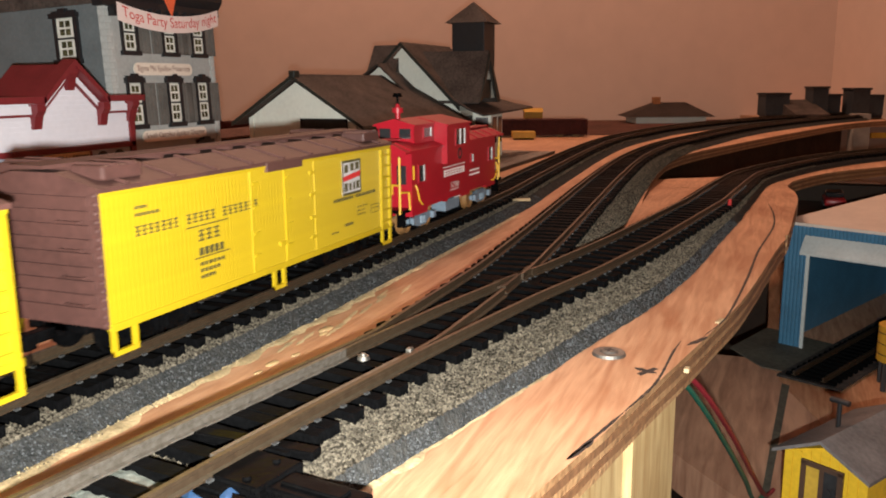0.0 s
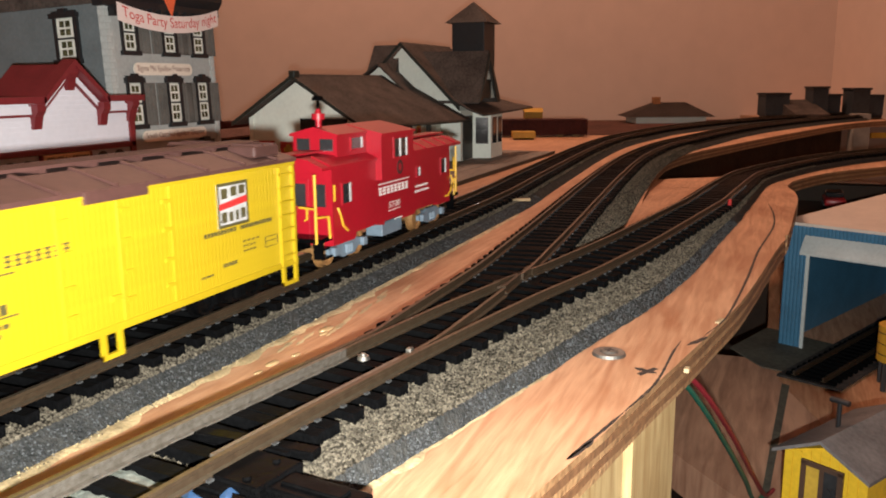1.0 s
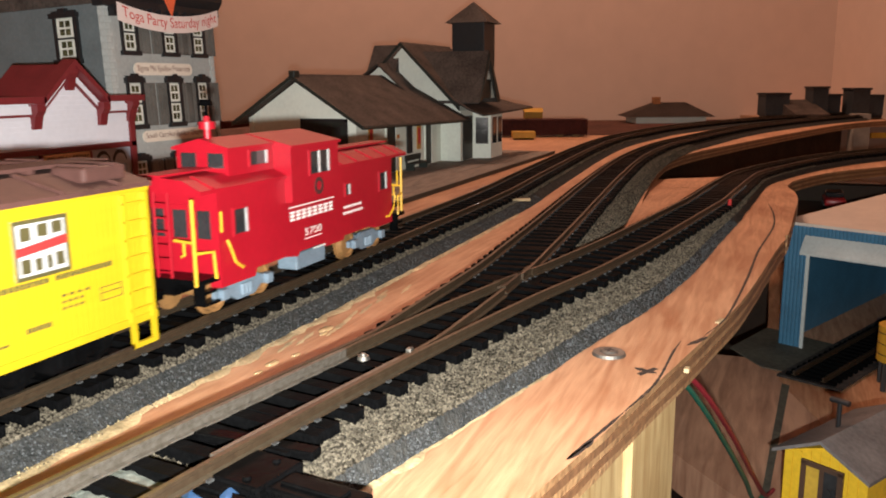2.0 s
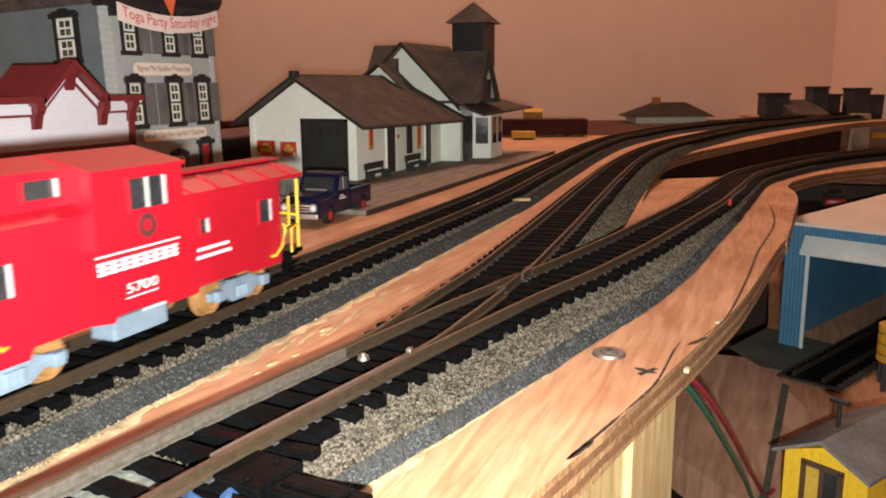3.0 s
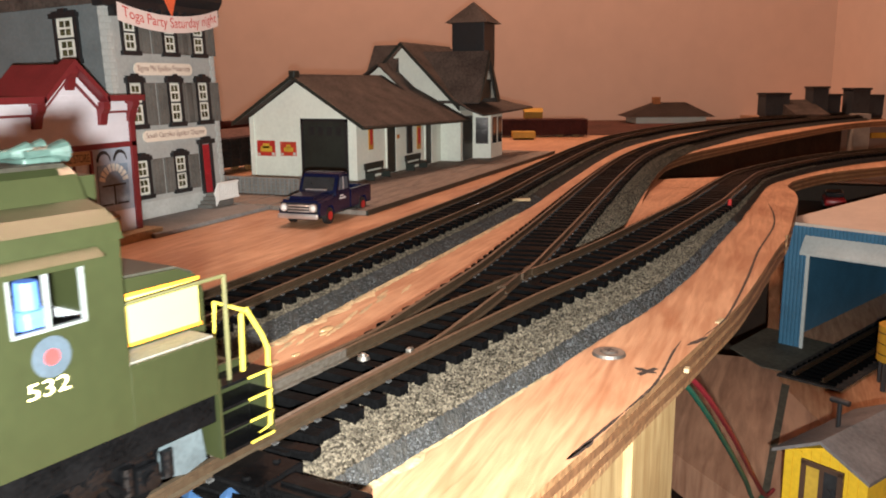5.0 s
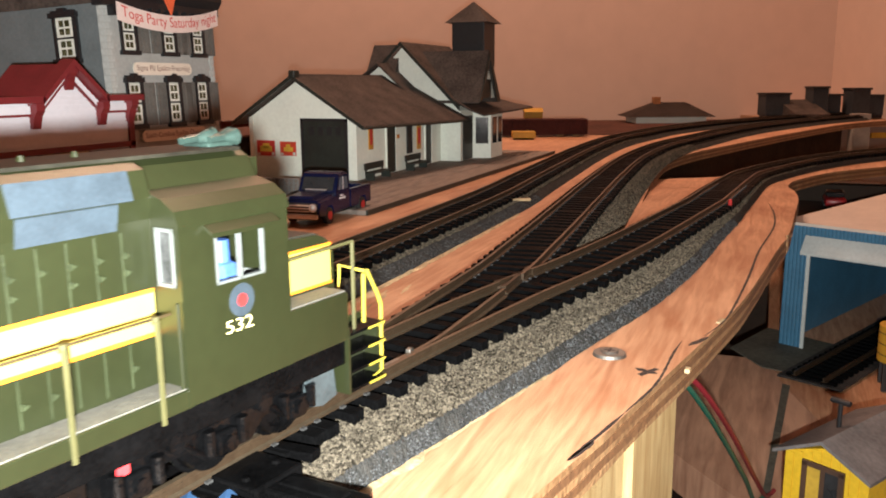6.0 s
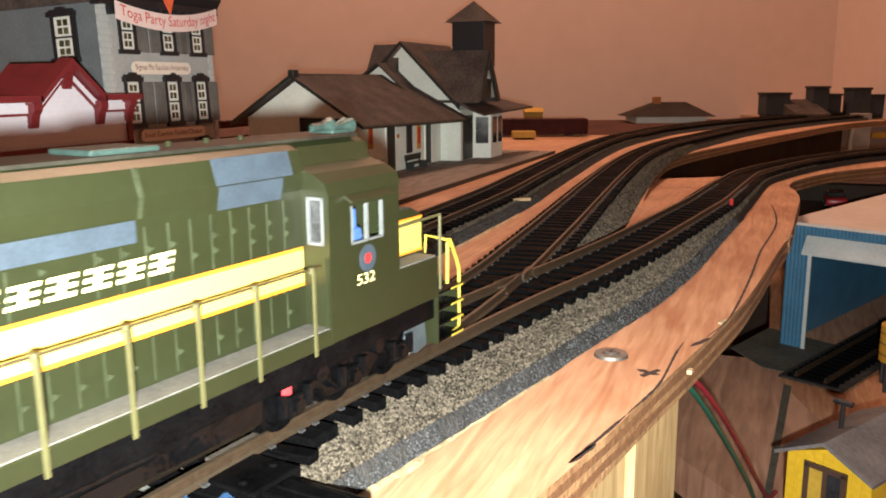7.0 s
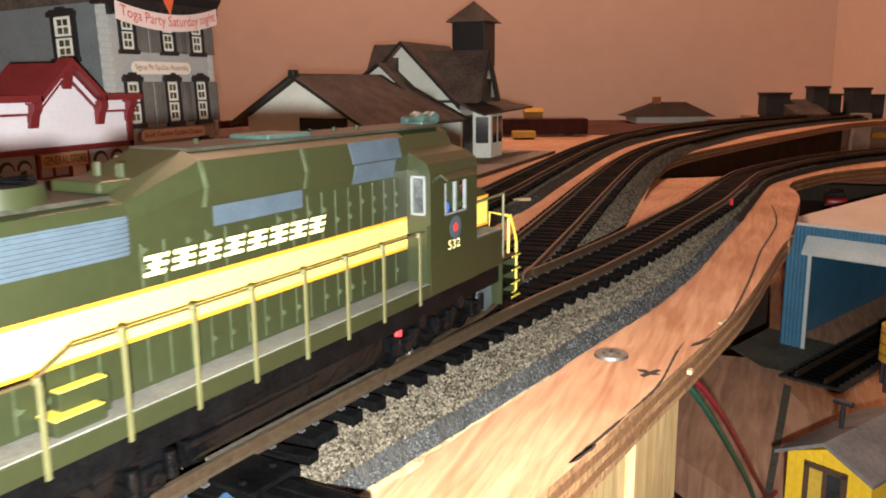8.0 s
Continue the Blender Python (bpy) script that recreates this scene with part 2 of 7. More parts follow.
room_wall("wall_north", (1900, 930), (1900, -2200), "plain tan-brown painted room wall behind the layout", -100)
room_wall("wall_east", (-1600, 930), (1900, 930), "plain tan-brown painted side wall of the room", -100)
room_wall("wall_west", (1900, -2200), (-1600, -2200), "plain tan-brown painted side wall of the room", -100)
room_wall("wall_south", (-1600, -2200), (-1600, 930), "plain tan-brown painted wall behind the camera", -100)
corners = [room_point(*q) for q in ((1900, 930), (1900, -2200), (-1600, -2200), (-1600, 930))]
bm = bmesh.new()
prism(bm, corners, FLOOR_Z - 50, FLOOR_Z, "z")
solid("floor", bm, CARPET, "dark brown carpeted room floor", "floor", "structure")
bm = bmesh.new()
prism(bm, corners, CEIL_Z, CEIL_Z + 50, "z")
solid("ceiling", bm, CEILP, "plain off-white room ceiling", "ceiling", "structure")

# ---- the plywood boards ----
def low(x):
    return slope(x) - 0.3


EDGE = curve_through([(x, y, low(x)) for x, y in ((371, -152), (430, -156), (472, -158), (558, -162), (621, -161), (661, -157.5), (700, -160), (727, -165), (792, -189), (838, -218), (885, -256), (960, -330), (1040, -430))], 12)
INNER = curve_through([(x, y, low(x)) for x, y in ((425, -60), (494, -50), (622, -46), (690, -62), (740, -108), (805, -130), (870, -154), (940, -190), (1010, -242), (1090, -318))], 12)


def ribbon_board(name, left, right, thick, label):
    """A sawn board between two edges, following their height."""
    top = bmesh.new()
    n = 140
    rows = []
    for i in range(n + 1):
        a, b = left[round(i * (len(left) - 1) / n)], right[round(i * (len(right) - 1) / n)]
        rows.append((a, b))
    tv = [[top.verts.new(a.lerp(b, k / 4)) for k in range(5)] for a, b in rows]
    for r, s in zip(tv, tv[1:]):
        for k in range(4):
            top.faces.new((r[k], r[k + 1], s[k + 1], s[k]))
    bmesh.ops.recalc_face_normals(top, faces=top.faces)
    if top.faces[:][0].normal.z < 0:
        bmesh.ops.reverse_faces(top, faces=top.faces)
    base = thing(name, 0, 0, 0, label, "plywood board", kind="structure")
    part("face", top, PLY, base)
    rnd = random.Random(len(label))
    layers = 5
    for j in range(layers):
        rim = bmesh.new()
        z0, z1 = -thick * j / layers - 0.02, -thick * (j + 1) / layers
        bv = []
        for a, b in rows:
            d = (b - a).normalized() * (rnd.uniform(-0.45, 0.1) + (0.35 if j % 2 else 0.0))
            bv.append([rim.verts.new(q + Vector((0, 0, dz))) for q in (a, b + d) for dz in (z0, z1)])
        for r, s in zip(bv, bv[1:]):
            for p, q in ((0, 1), (1, 3), (3, 2), (2, 0)):
                rim.faces.new((r[p], r[q], s[q], s[p]))
        for r in (bv[0], bv[-1]):
            rim.faces.new((r[0], r[1], r[3], r[2]))
        bmesh.ops.recalc_face_normals(rim, faces=rim.faces)
        part("ply_layer", rim, PLY_DARK if j % 2 else PLY_EDGE, base, "rough sawn plywood layer")
    return base


UPPER_EDGE = curve_through([(-150, -60, 0), (-60, -74, 0), (40, -93, 0), (128, -111, 0), (150, -116, 0), (184, -122.5, 0), (241, -133.5, 0), (288, -141, 0), (371, -150, 0), (405, -153.5, 0), (428, -140, 0), (445, -100, 0), (470, -80, 0), (560, -70, 0),
                            (682, -60, 0), (808, -64, 0), (987, -106, 0), (1210, -167, 0), (1480, -250, 0), (1640, -330, 0)], 12)
LEFT_EDGE = [Vector((q.x, min(860, (1520 - 0.9293 * q.x) / 0.3693 - 145), 0)) for q in UPPER_EDGE]
ribbon_board("ground", LEFT_EDGE, UPPER_EDGE, 9, "orange-tinted bare plywood layout board with a wavy sawn edge")
BR_EDGE = [q for q in EDGE if q.x > 395]
ribbon_board("ground_branch", INNER, BR_EDGE, 9, "bare plywood board under the descending branch track")


# ---- roadbed, ballast, track ----
def between_keys(keys, x):
    """The value at x on the straight pieces between the keys (x, value)."""
    for (xa, va), (xb, vb) in zip(keys, keys[1:]):
        if x <= xb:
            return va + (vb - va) * min(1, max(0, (x - xa) / (xb - xa)))
    return keys[-1][1]


def shoulder_top(x):
    return between_keys(((60, 22.5), (123, 23.5), (158, 26.3), (190, 27.3), (222, 26.9), (284, 25.4), (375, 19.8), (461, 16.4), (600, 15.6)), x)


def shoulder_base(x):
    return shoulder_top(x) + between_keys(((60, 1.6), (184, 2.2), (240, 3.6), (375, 3.2), (461, 2.0)), x)


def roadbed(name, path, left, right, label, varied=False):
    """Cork strip: left and right are half widths on top and at the base."""
    bm = bmesh.new()
    rnd = random.Random(len(label))
    if varied:
        rings = []
        for q, n in zip(path, normals_of(path)):
            t, e = shoulder_top(q.x) + rnd.uniform(-0.35, 0.35), shoulder_base(q.x) + rnd.uniform(-0.3, 0.3)
            rings.append([bm.verts.new(q + n * o + Vector((0, 0, h))) for o, h in ((-e, 0.02), (-t - 0.5, 3.4), (-t, 4.0), (left[0], 4.0), (left[0] + 0.6, 3.4), (left[1], 0.02))])
        for ra, rb in zip(rings, rings[1:]):
            for i in range(6):
                bm.faces.new((ra[i], rb[i], rb[(i + 1) % 6], ra[(i + 1) % 6]))
        bm.faces.new(rings[0])
        bm.faces.new(rings[-1][::-1])
        bmesh.ops.recalc_face_normals(bm, faces=bm.faces)
        right = (14.4, 20)
    else:
        sweep(bm, path, [(-right[1], 0.02), (-right[0] - 0.6, 3.4), (-right[0], 4.0), (left[0], 4.0), (left[0] + 0.6, 3.4), (left[1], 0.02)])
    base = thing(name, 0, 0, 0, label, "roadbed", kind="structure")
    part("cork_strip", bm, CORK_SIDE, base)
    bm = bmesh.new()
    sweep(bm, path, [(-right[0] + 0.2, 3.98), (-right[0] + 0.8, 4.35), (left[0] - 0.8, 4.35), (left[0] - 0.2, 3.98)])
    part("ballast_bed", bm, CORK_TOP, base, "tan-grey gritty ballast")
    return base


def inside(path, lo, hi):
    return [q for q in path if lo <= q.x <= hi]


main_bed = roadbed("roadbed_main", MAIN, (16, 21.5), (16.5, 21.5), "dark grey gritty cork roadbed of the main track")
branch_bed = roadbed("roadbed_branch", BRANCH, (16, 21), (23.5, 27.5), "grey cork roadbed with tan ballast under the turnout track", True)
div_bed = roadbed("roadbed_diverging", inside(DIVERGE, 160, 3000), (16, 21), (21, 26), "grey gritty roadbed of the diverging track")


def stones(name, path, lo, hi, bands, count, size, material, parent, seed, label, height=5.0):
    """Loose grains strewn on bands of offsets beside the way."""
    rnd = random.Random(seed)
    path = inside(path, lo, hi)
    ns = normals_of(path)
    verts, faces = [], []
    for _ in range(count):
        u = rnd.random() ** 1.35
        i = min(int(u * len(path)), len(path) - 2)
        band = rnd.choice(bands)
        f = rnd.random()
        lo_o = -shoulder_top(path[i].x) - 0.3 if band[0] == "shoulder" else -shoulder_base(path[i].x) - 0.2 if band[0] == "foot" else band[0]
        hi_o = -shoulder_top(path[i].x) if band[1] == "shoulder" else band[1]
        o = lo_o + (hi_o - lo_o) * f
        z = band[2] + (band[3] - band[2]) * f
        q = path[i].lerp(path[i + 1], rnd.random()) + ns[i] * o + Vector((0, 0, z + rnd.uniform(-0.1, 0.15)))
        s = size * rnd.uniform(0.55, 1.3)
        b = len(verts)
        a = rnd.uniform(0, 6.28)
        for k in range(4):
            r = s * rnd.uniform(0.7, 1.2)
            verts.append((q + Vector((r * math.cos(a + k * 1.57), r * math.sin(a + k * 1.57), rnd.uniform(-0.25, 0.25) * s))) * MM)
        verts.append((q + Vector((rnd.uniform(-0.3, 0.3) * s, rnd.uniform(-0.3, 0.3) * s, s * rnd.uniform(0.6, 1.0)))) * MM)
        verts.append((q - Vector((0, 0, s * 0.8))) * MM)
        for k in range(4):
            faces.append((b + k, b + (k + 1) % 4, b + 4))
            faces.append((b + (k + 1) % 4, b + k, b + 5))
    me = bpy.data.meshes.new(name)
    me.from_pydata(verts, [], faces)
    me.materials.append(material)
    ob = new(name, me)
    ob.parent = parent
    return tagged(ob, label, kind="stuff")


GLUE_GRIT = mat("pale_glue_grit", (0.36, 0.29, 0.16), 0.7, 0, 0.3, 300, 0, island=True)
stones("ballast_grains", BRANCH, 85, 430, [("shoulder", -14.4, 4.2, 4.3), ("shoulder", -14.4, 4.2, 4.3), (-15.0, -10.0, 4.4, 4.9)], 30000, 0.44, STONE, branch_bed, 1, "loose tan and grey ballast grains")
stones("ballast_grains", BRANCH, 420, 820, [("shoulder", -12.0, 4.2, 4.5), (12, 16, 4.5, 4.3)], 6000, 0.6, STONE, branch_bed, 8, "loose tan and grey ballast grains")
stones("ballast_grains", BRANCH, 60, 112, [(-14, 15, 4.4, 4.4)], 2200, 0.5, STONE, branch_bed, 9, "loose tan and grey ballast grains")
stones("shoulder_grit", BRANCH, 90, 430, [("foot", "shoulder", 0.2, 3.9)], 5000, 0.3, STONE_D, branch_bed, 2, "dark grey grit on the shoulder")
stones("ballast_grains", MAIN, 60, 560, [(-16.8, -14.2, 4.25, 4.3), (-14.4, -10.0, 4.4, 4.8)], 15000, 0.42, STONE, main_bed, 3, "loose tan and grey ballast grains")
stones("ballast_grains", MAIN, 540, 1000, [(-16.8, -12.0, 4.25, 4.5), (12, 16, 4.5, 4.3)], 4000, 0.8, STONE, main_bed, 13, "loose tan and grey ballast grains")
stones("ballast_grains", DIVERGE, 290, 900, [(-26, -21.0, 0.4, 4.2), (-21.5, -14.0, 4.3, 4.4), (-21.5, -14.0, 4.3, 4.4), (12.5, 16, 4.5, 4.3)], 16000, 0.6, STONE, div_bed, 14, "loose tan and grey ballast grains")
stones("shoulder_grit", MAIN, 60, 480, [(-22.0, -16.4, 0.2, 3.8)], 4000, 0.3, STONE_D, main_bed, 4, "dark grey grit on the shoulder")
stones("spilt_grit", MAIN, 90, 420, [(-23.2, -21.3, 0.05, 0.3)], 1000, 0.3, GLUE_GRIT, main_bed, 5, "light grit spilt on the board")

TIE_Z = 5.1


def tie_mesh(half, spikes=True, left=None):
    bm = bmesh.new()
    box(bm, -1.7, 1.7, -half, left or half, -0.9, 1.75)
    if spikes:
        for r in (-8.75, 8.75):
            for o in (-1.6, 1.6):
                box(bm, -0.6, 0.6, r + o - 0.4, r + o + 0.4, 1.75, 2.2)
    me = mesh_of("tie", bm, TIE)
    if spikes:
        me.materials.append(CLIP)
        for f in me.polygons[6:]:
            f.material_index = 1
    return me


# Spikes far lighter than the ties: their torch glints are put into the colour.
CLIP = mat("glint_spike_plastic", (0.045, 0.047, 0.048), 0.25, 0, 0.3, 300)
TIE_MESH = tie_mesh(14.2)


def place_ties(track, path, near_x, pitch=7.4, lo=-200, hi=5000, left_of=None):
    """Ties along the way; the near ones are pieces of their own, the far ones are joined."""
    ns = normals_of(path)
    far = bmesh.new()
    run, last = 0.0, path[0]
    for q, n in zip(path, ns):
        run += (q - last).length
        last = q
        if run < pitch:
            continue
        run -= pitch
        if not lo <= q.x <= hi:
            continue
        d = Vector((n.y, -n.x, 0))
        m = Matrix(((d.x, n.x, 0, q.x * MM), (d.y, n.y, 0, q.y * MM), (0, 0, 1, (q.z + TIE_Z) * MM), (0, 0, 0, 1)))
        if q.x < near_x:
            ob = new("tie", left_of(q) if left_of else TIE_MESH)
            ob.parent = track
            ob.matrix_basis = m
        else:
            w = m.copy()
            w.translation = Vector((q.x, q.y, q.z + TIE_Z))
            bmesh.ops.create_cube(far, size=1.0, matrix=w @ Matrix.Translation((0, 0, 0.42)) @ Matrix.Diagonal((3.3, 28.4, 2.65, 1)))
    if far.verts:
        tagged(part("far_ties", far, TIE, track), kind="stuff")
    else:
        far.free()


RAIL_HEAD = mat("worn_rail_head", (0.115, 0.092, 0.062), 0.36, 0.5, 0.3, 500, 0.1, 1500, color2=(0.065, 0.048, 0.032))


def worn_head(ob):
    """Gives the running surface of a rail its brighter, worn metal."""
    me = ob.data
    me.materials.append(RAIL_HEAD)
    top = max(v.co.z for v in me.vertices)
    for f in me.polygons:
        if f.normal.z > 0.8 and f.center.z > top - 0.012 and all(abs(me.vertices[v].co.z - me.vertices[f.vertices[0]].co.z) < 0.0004 for v in f.vertices) and f.area > 0:
            f.material_index = 1
    return ob


def rails(track, path, offsets=(8.75, -8.75), step_name="rail"):
    for o in offsets:
        bm = bmesh.new()
        sweep(bm, path, rail_profile(o), lift=TIE_Z + 1.9)
        worn_head(part(step_name, bm, RAIL, track, "worn brown metal rail"))


main_track = thing("track_main", 0, 0, 0, "straight model railway track with brown rails and black ties", "railway track", kind="structure")
rails(main_track, MAIN)
place_ties(main_track, MAIN, 640)
branch_track = thing("track_branch", 0, 0, 0, "turnout track with brown rails and glossy black ties", "railway track", kind="structure")
rails(branch_track, BRANCH, (-8.75,))
LONG_TIES = {}


def turnout_tie(q):
    """Ties under the turnout reach on to the outer rail of the diverging way."""
    if not 158 < q.x < 243:
        return TIE_MESH
    y = min(DIVERGE, key=lambda w: abs(w.x - q.x)).y
    left = round(14.2 + max(0, y - q.y), 0)
    if left not in LONG_TIES:
        LONG_TIES[left] = tie_mesh(14.2, False, left)
    return LONG_TIES[left]


place_ties(branch_track, BRANCH, 560, left_of=turnout_tie)
div_track = thing("track_diverging", 0, 0, 0, "diverging model railway track curving towards the main line", "railway track", kind="structure")
rails(div_track, inside(DIVERGE, 150, 5000), (8.75,))
rails(div_track, inside(DIVERGE, 246, 5000), (-8.75,))
rails(branch_track, inside(BRANCH, -200, 152), (8.75,))
rails(branch_track, inside(BRANCH, 252, 5000), (8.75,))
place_ties(div_track, DIVERGE, 560, lo=243)


# ---- the turnout's own metalwork ----
def between(bm, a, b, prof, lift):
    n = 24
    sweep(bm, [Vector(a).lerp(Vector(b), k / n) for k in range(n + 1)], prof, lift)


RZ = TIE_Z + 1.9
for way, o, x0, x1, tip in ((BRANCH, 8.75, 40, 236, 3.0), (DIVERGE, -8.75, 150, 232, 4.2)):
    pts = inside(way, x0, x1) if way is BRANCH else inside(BRANCH, 104, 149) + inside(way, x0, x1)
    ns = normals_of(pts)
    sgn = -1 if o > 0 else 1
    shifted = []
    for k, (q, n) in enumerate(zip(pts, ns)):
        u = min(1.0, max(0.0, (205 - q.x) / 45))
        shifted.append(q + n * (o + sgn * (1.3 if o > 0 else 1.6) * u))
    for piece, metal, words_of in (([q for q in shifted if q.x <= 163], POINT, "bright worn metal switch point rail"), ([q for q in shifted if q.x > 159], RAIL, "brown closure rail")):
        bm = bmesh.new()
        sweep(bm, piece, rail_profile(0), RZ - 0.25)
        ob = part("point_rail", bm, metal, branch_track, words_of)
        if metal is RAIL:
            worn_head(ob)
bm = bmesh.new()
frog = Vector((243, -70.5, 0))
for a, b in (((236, -68.4, 0), (262, -75.0, 0)), ((232, -72.8, 0), (262, -72.2, 0))):
    between(bm, a, b, rail_profile(0), RZ - 0.1)
box(bm, 236, 250, -73, -68.5, RZ, RZ + 1.2, bev=0.4)
part("frog", bm, RAIL, branch_track, "dull metal frog where the rails cross")
bm = bmesh.new()
drum(bm, 163.0, -60.6, RZ, RZ + 0.9, 1.5, 1.3, 14)
drum(bm, 163.0, -60.6, RZ + 0.9, RZ + 1.5, 0.8, 0.6, 10)
part("rivet", bm, STEEL, branch_track, "bright steel rivet on the point rail", True)
bm = bmesh.new()
box(bm, 165.2, 167.2, -71.6, -70.2, RZ + 0.6, RZ + 3.0, bev=0.3)
part("rivet", bm, STEEL, branch_track, "bright steel rivet on the point rail")
BLACK = mat("black_plastic", (0.0030, 0.0031, 0.0034), 0.2, 0, 0.3, 200, 0.2, 400, spec=0.035)
bm = bmesh.new()
box(bm, 115.4, 118.6, -75, -45, TIE_Z + 0.2, TIE_Z + 1.9, bev=0.3)
part("throw_bar", bm, BLACK, branch_track, "glossy black plastic throw bar")
motor = thing("switch_machine", 108, -62, 4.4, "glossy black plastic switch machine arm crossing the ballast", "switch machine", rz=-8)
bm = bmesh.new()
box(bm, -6, 5.5, -13, -2, 0, 3.0, bev=0.5)
part("housing", bm, BLACK, motor)
bm = bmesh.new()
box(bm, -4.0, 3.0, -29, -12, -0.6, 2.4, bev=0.6)
box(bm, -2.0, 1.2, -26, -14, 2.4, 3.0, bev=0.3)
part("arm", bm, BLACK, motor)
bm = bmesh.new()
for k in (-4, 3.2):
    drum(bm, k, -9, 3.0, 3.5, 0.8, 0.6, 10)
part("terminal_screw", bm, BLACK, motor)
for k in range(3):
    bm = bmesh.new()
    box(bm, -10 - k * 7, -6.8 - k * 7, -11.5, 1, -0.1, 1.9, bev=0.2)
    part("tie_end", bm, BLACK, motor, "black moulded tie end")
clip = thing("blue_plastic_clip", 97.5, -65.5, 4.8, "crumpled pale blue plastic clip lying on the ballast", "plastic clip", rz=-60)
bm = bmesh.new()
prism(bm, [(-5, 0), (-2, 1.6), (1, 0.8), (4, 1.9), (6.5, 0.5), (6, 0.1), (3.5, 1.3), (1, 0.3), (-2, 1.0), (-4.5, 0)], -2.2, 2.4, "y")
part("strip", bm, mat("blue_plastic", (0.04, 0.10, 0.22), 0.4, 0, 0.15, 200), clip)

# ---- marks, screws and lumber of the board ----
washer = thing("screw_washer", 207, -109.3, 0.02, "flat grey steel screw head with washer on the plywood", "screw")
bm = bmesh.new()
drum(bm, 0, 0, 0, 0.8, 4.4, 4.1, 28)
part("washer", bm, STEEL, washer)
bm = bmesh.new()
drum(bm, 0, 0, 0.8, 1.3, 2.4, 1.9, 20)
part("screw_head", bm, STEEL, washer)
bm = new_bm((-1.5, 1.5, -0.3, 0.3, 1.3, 1.36), (-0.3, 0.3, -1.5, 1.5, 1.3, 1.37))
part("cross_slot", bm, INK, washer)


def stroke(name, pts, w, label):
    """A felt-pen stroke lying on the board."""
    rnd = random.Random(len(name) + int(pts[0][0]))
    pts = curve_through([Vector((x, y, 0.0)) for x, y in pts], 1.5)
    ns = normals_of(pts)
    bm = bmesh.new()
    rows = []
    for k, (q, n) in enumerate(zip(pts, ns)):
        h = w * rnd.uniform(0.35, 0.62) * min(1, 0.3 + 4 * min(k, len(pts) - 1 - k) / len(pts))
        rows.append([bm.verts.new(q + n * h + Vector((0, 0, 0.06 + slope(q.x)))), bm.verts.new(q - n * h + Vector((0, 0, 0.06 + slope(q.x))))])
    for a, b in zip(rows, rows[1:]):
        bm.faces.new((a[0], a[1], b[1], b[0]))
    return solid(name, bm, INK, label, "pen mark")


cross = stroke("pen_cross", [(199, -117.2), (197.5, -120.4), (196.5, -123.6)], 2.0, "black felt-pen cross drawn on the plywood")
bm = bmesh.new()
prism(bm, [(193.8, -119.4), (195.0, -118.2), (200.8, -121.6), (200.0, -122.8)], 0.03, 0.07, "z")
part("second_stroke", bm, INK, cross)
stroke("pen_line", [(143, -113.2), (156, -116.4), (170, -119.5)], 0.8, "thin felt-pen cutting line on the plywood")
stroke("pen_line", [(170, -119.5), (190, -123.4), (214, -124.6), (226, -125.6)], 0.7, "thin felt-pen cutting line on the plywood")
stroke("pen_line", [(143, -113.4), (149, -115.2), (154, -116.4)], 1.1, "thick felt-pen dash on the plywood")
stroke("pen_line", [(222, -127.6), (227, -130.0), (232, -132.0)], 1.5, "thick felt-pen dash on the plywood")
stroke("pen_line", [(232, -131.0), (256, -136), (310, -140.0), (362, -142.6), (425, -148), (470, -148), (520, -145)], 0.9, "thin wavy felt-pen line along the board edge")
post = thing("support_post", 0, 0, 0, "rough-sawn pale pine post under the plywood edge", "post")
bm = bmesh.new()
prism(bm, [(213.5, -126), (184, -119.6), (188, -100), (217.5, -106.4)], -940, -11.1, "z")
part("lumber", bm, LUMBER, post)
bm = bmesh.new()
prism(bm, [(183.5, -117.5), (60, -91), (64, -73), (187.5, -99.5)], -80, -11.1, "z")
solid("edge_joist", bm, LUMBER, "pale pine joist under the plywood edge", "joist")
splinter = mat("pale_splinter", (0.5, 0.38, 0.22), 0.7, 0, 0.2, 200)
bm = bmesh.new()
box(bm, 0, 2.6, -0.9, 0.5, -1.6, -0.4, bev=0.3)
solid("wood_splinter", bm, splinter, "pale splinter of wood torn from the plywood edge", "splinter", x=208, y=-128.5, z=-1.5)
bm = bmesh.new()
box(bm, 0, 5.0, -0.6, 0.6, 0, 0.5, bev=0.2)
solid("wood_splinter", bm, splinter, "pale chip of wood lying on the plywood", "splinter", x=246, y=-133.5, z=0.02, rz=-14)
for k, (x, y, r) in enumerate(((201, -29, 2.4), (197, -30.5, 1.4), (170, -31, 1.8), (163, -31.5, 1.2), (178, -33, 1.3))):
    bm = bmesh.new()
    bmesh.ops.create_uvsphere(bm, u_segments=12, v_segments=6, radius=r, matrix=Matrix.Diagonal((1.5, 0.7, 0.2, 1)))
    solid("glue_drop", bm, mat("dried_glue", (0.52, 0.38, 0.2), 0.15, 0, 0.1, 200, spec=0.8), "dried clear yellowish glue drop on the plywood", "glue drop", x=x, y=y, z=0.1, smooth=True)
smear_rnd = random.Random(5)
SMEAR = mat("dried_glue_film", (0.60, 0.47, 0.27), 0.35, 0, 0.3, 150, 0.4, 600)
foot = inside(MAIN, 82, 430)
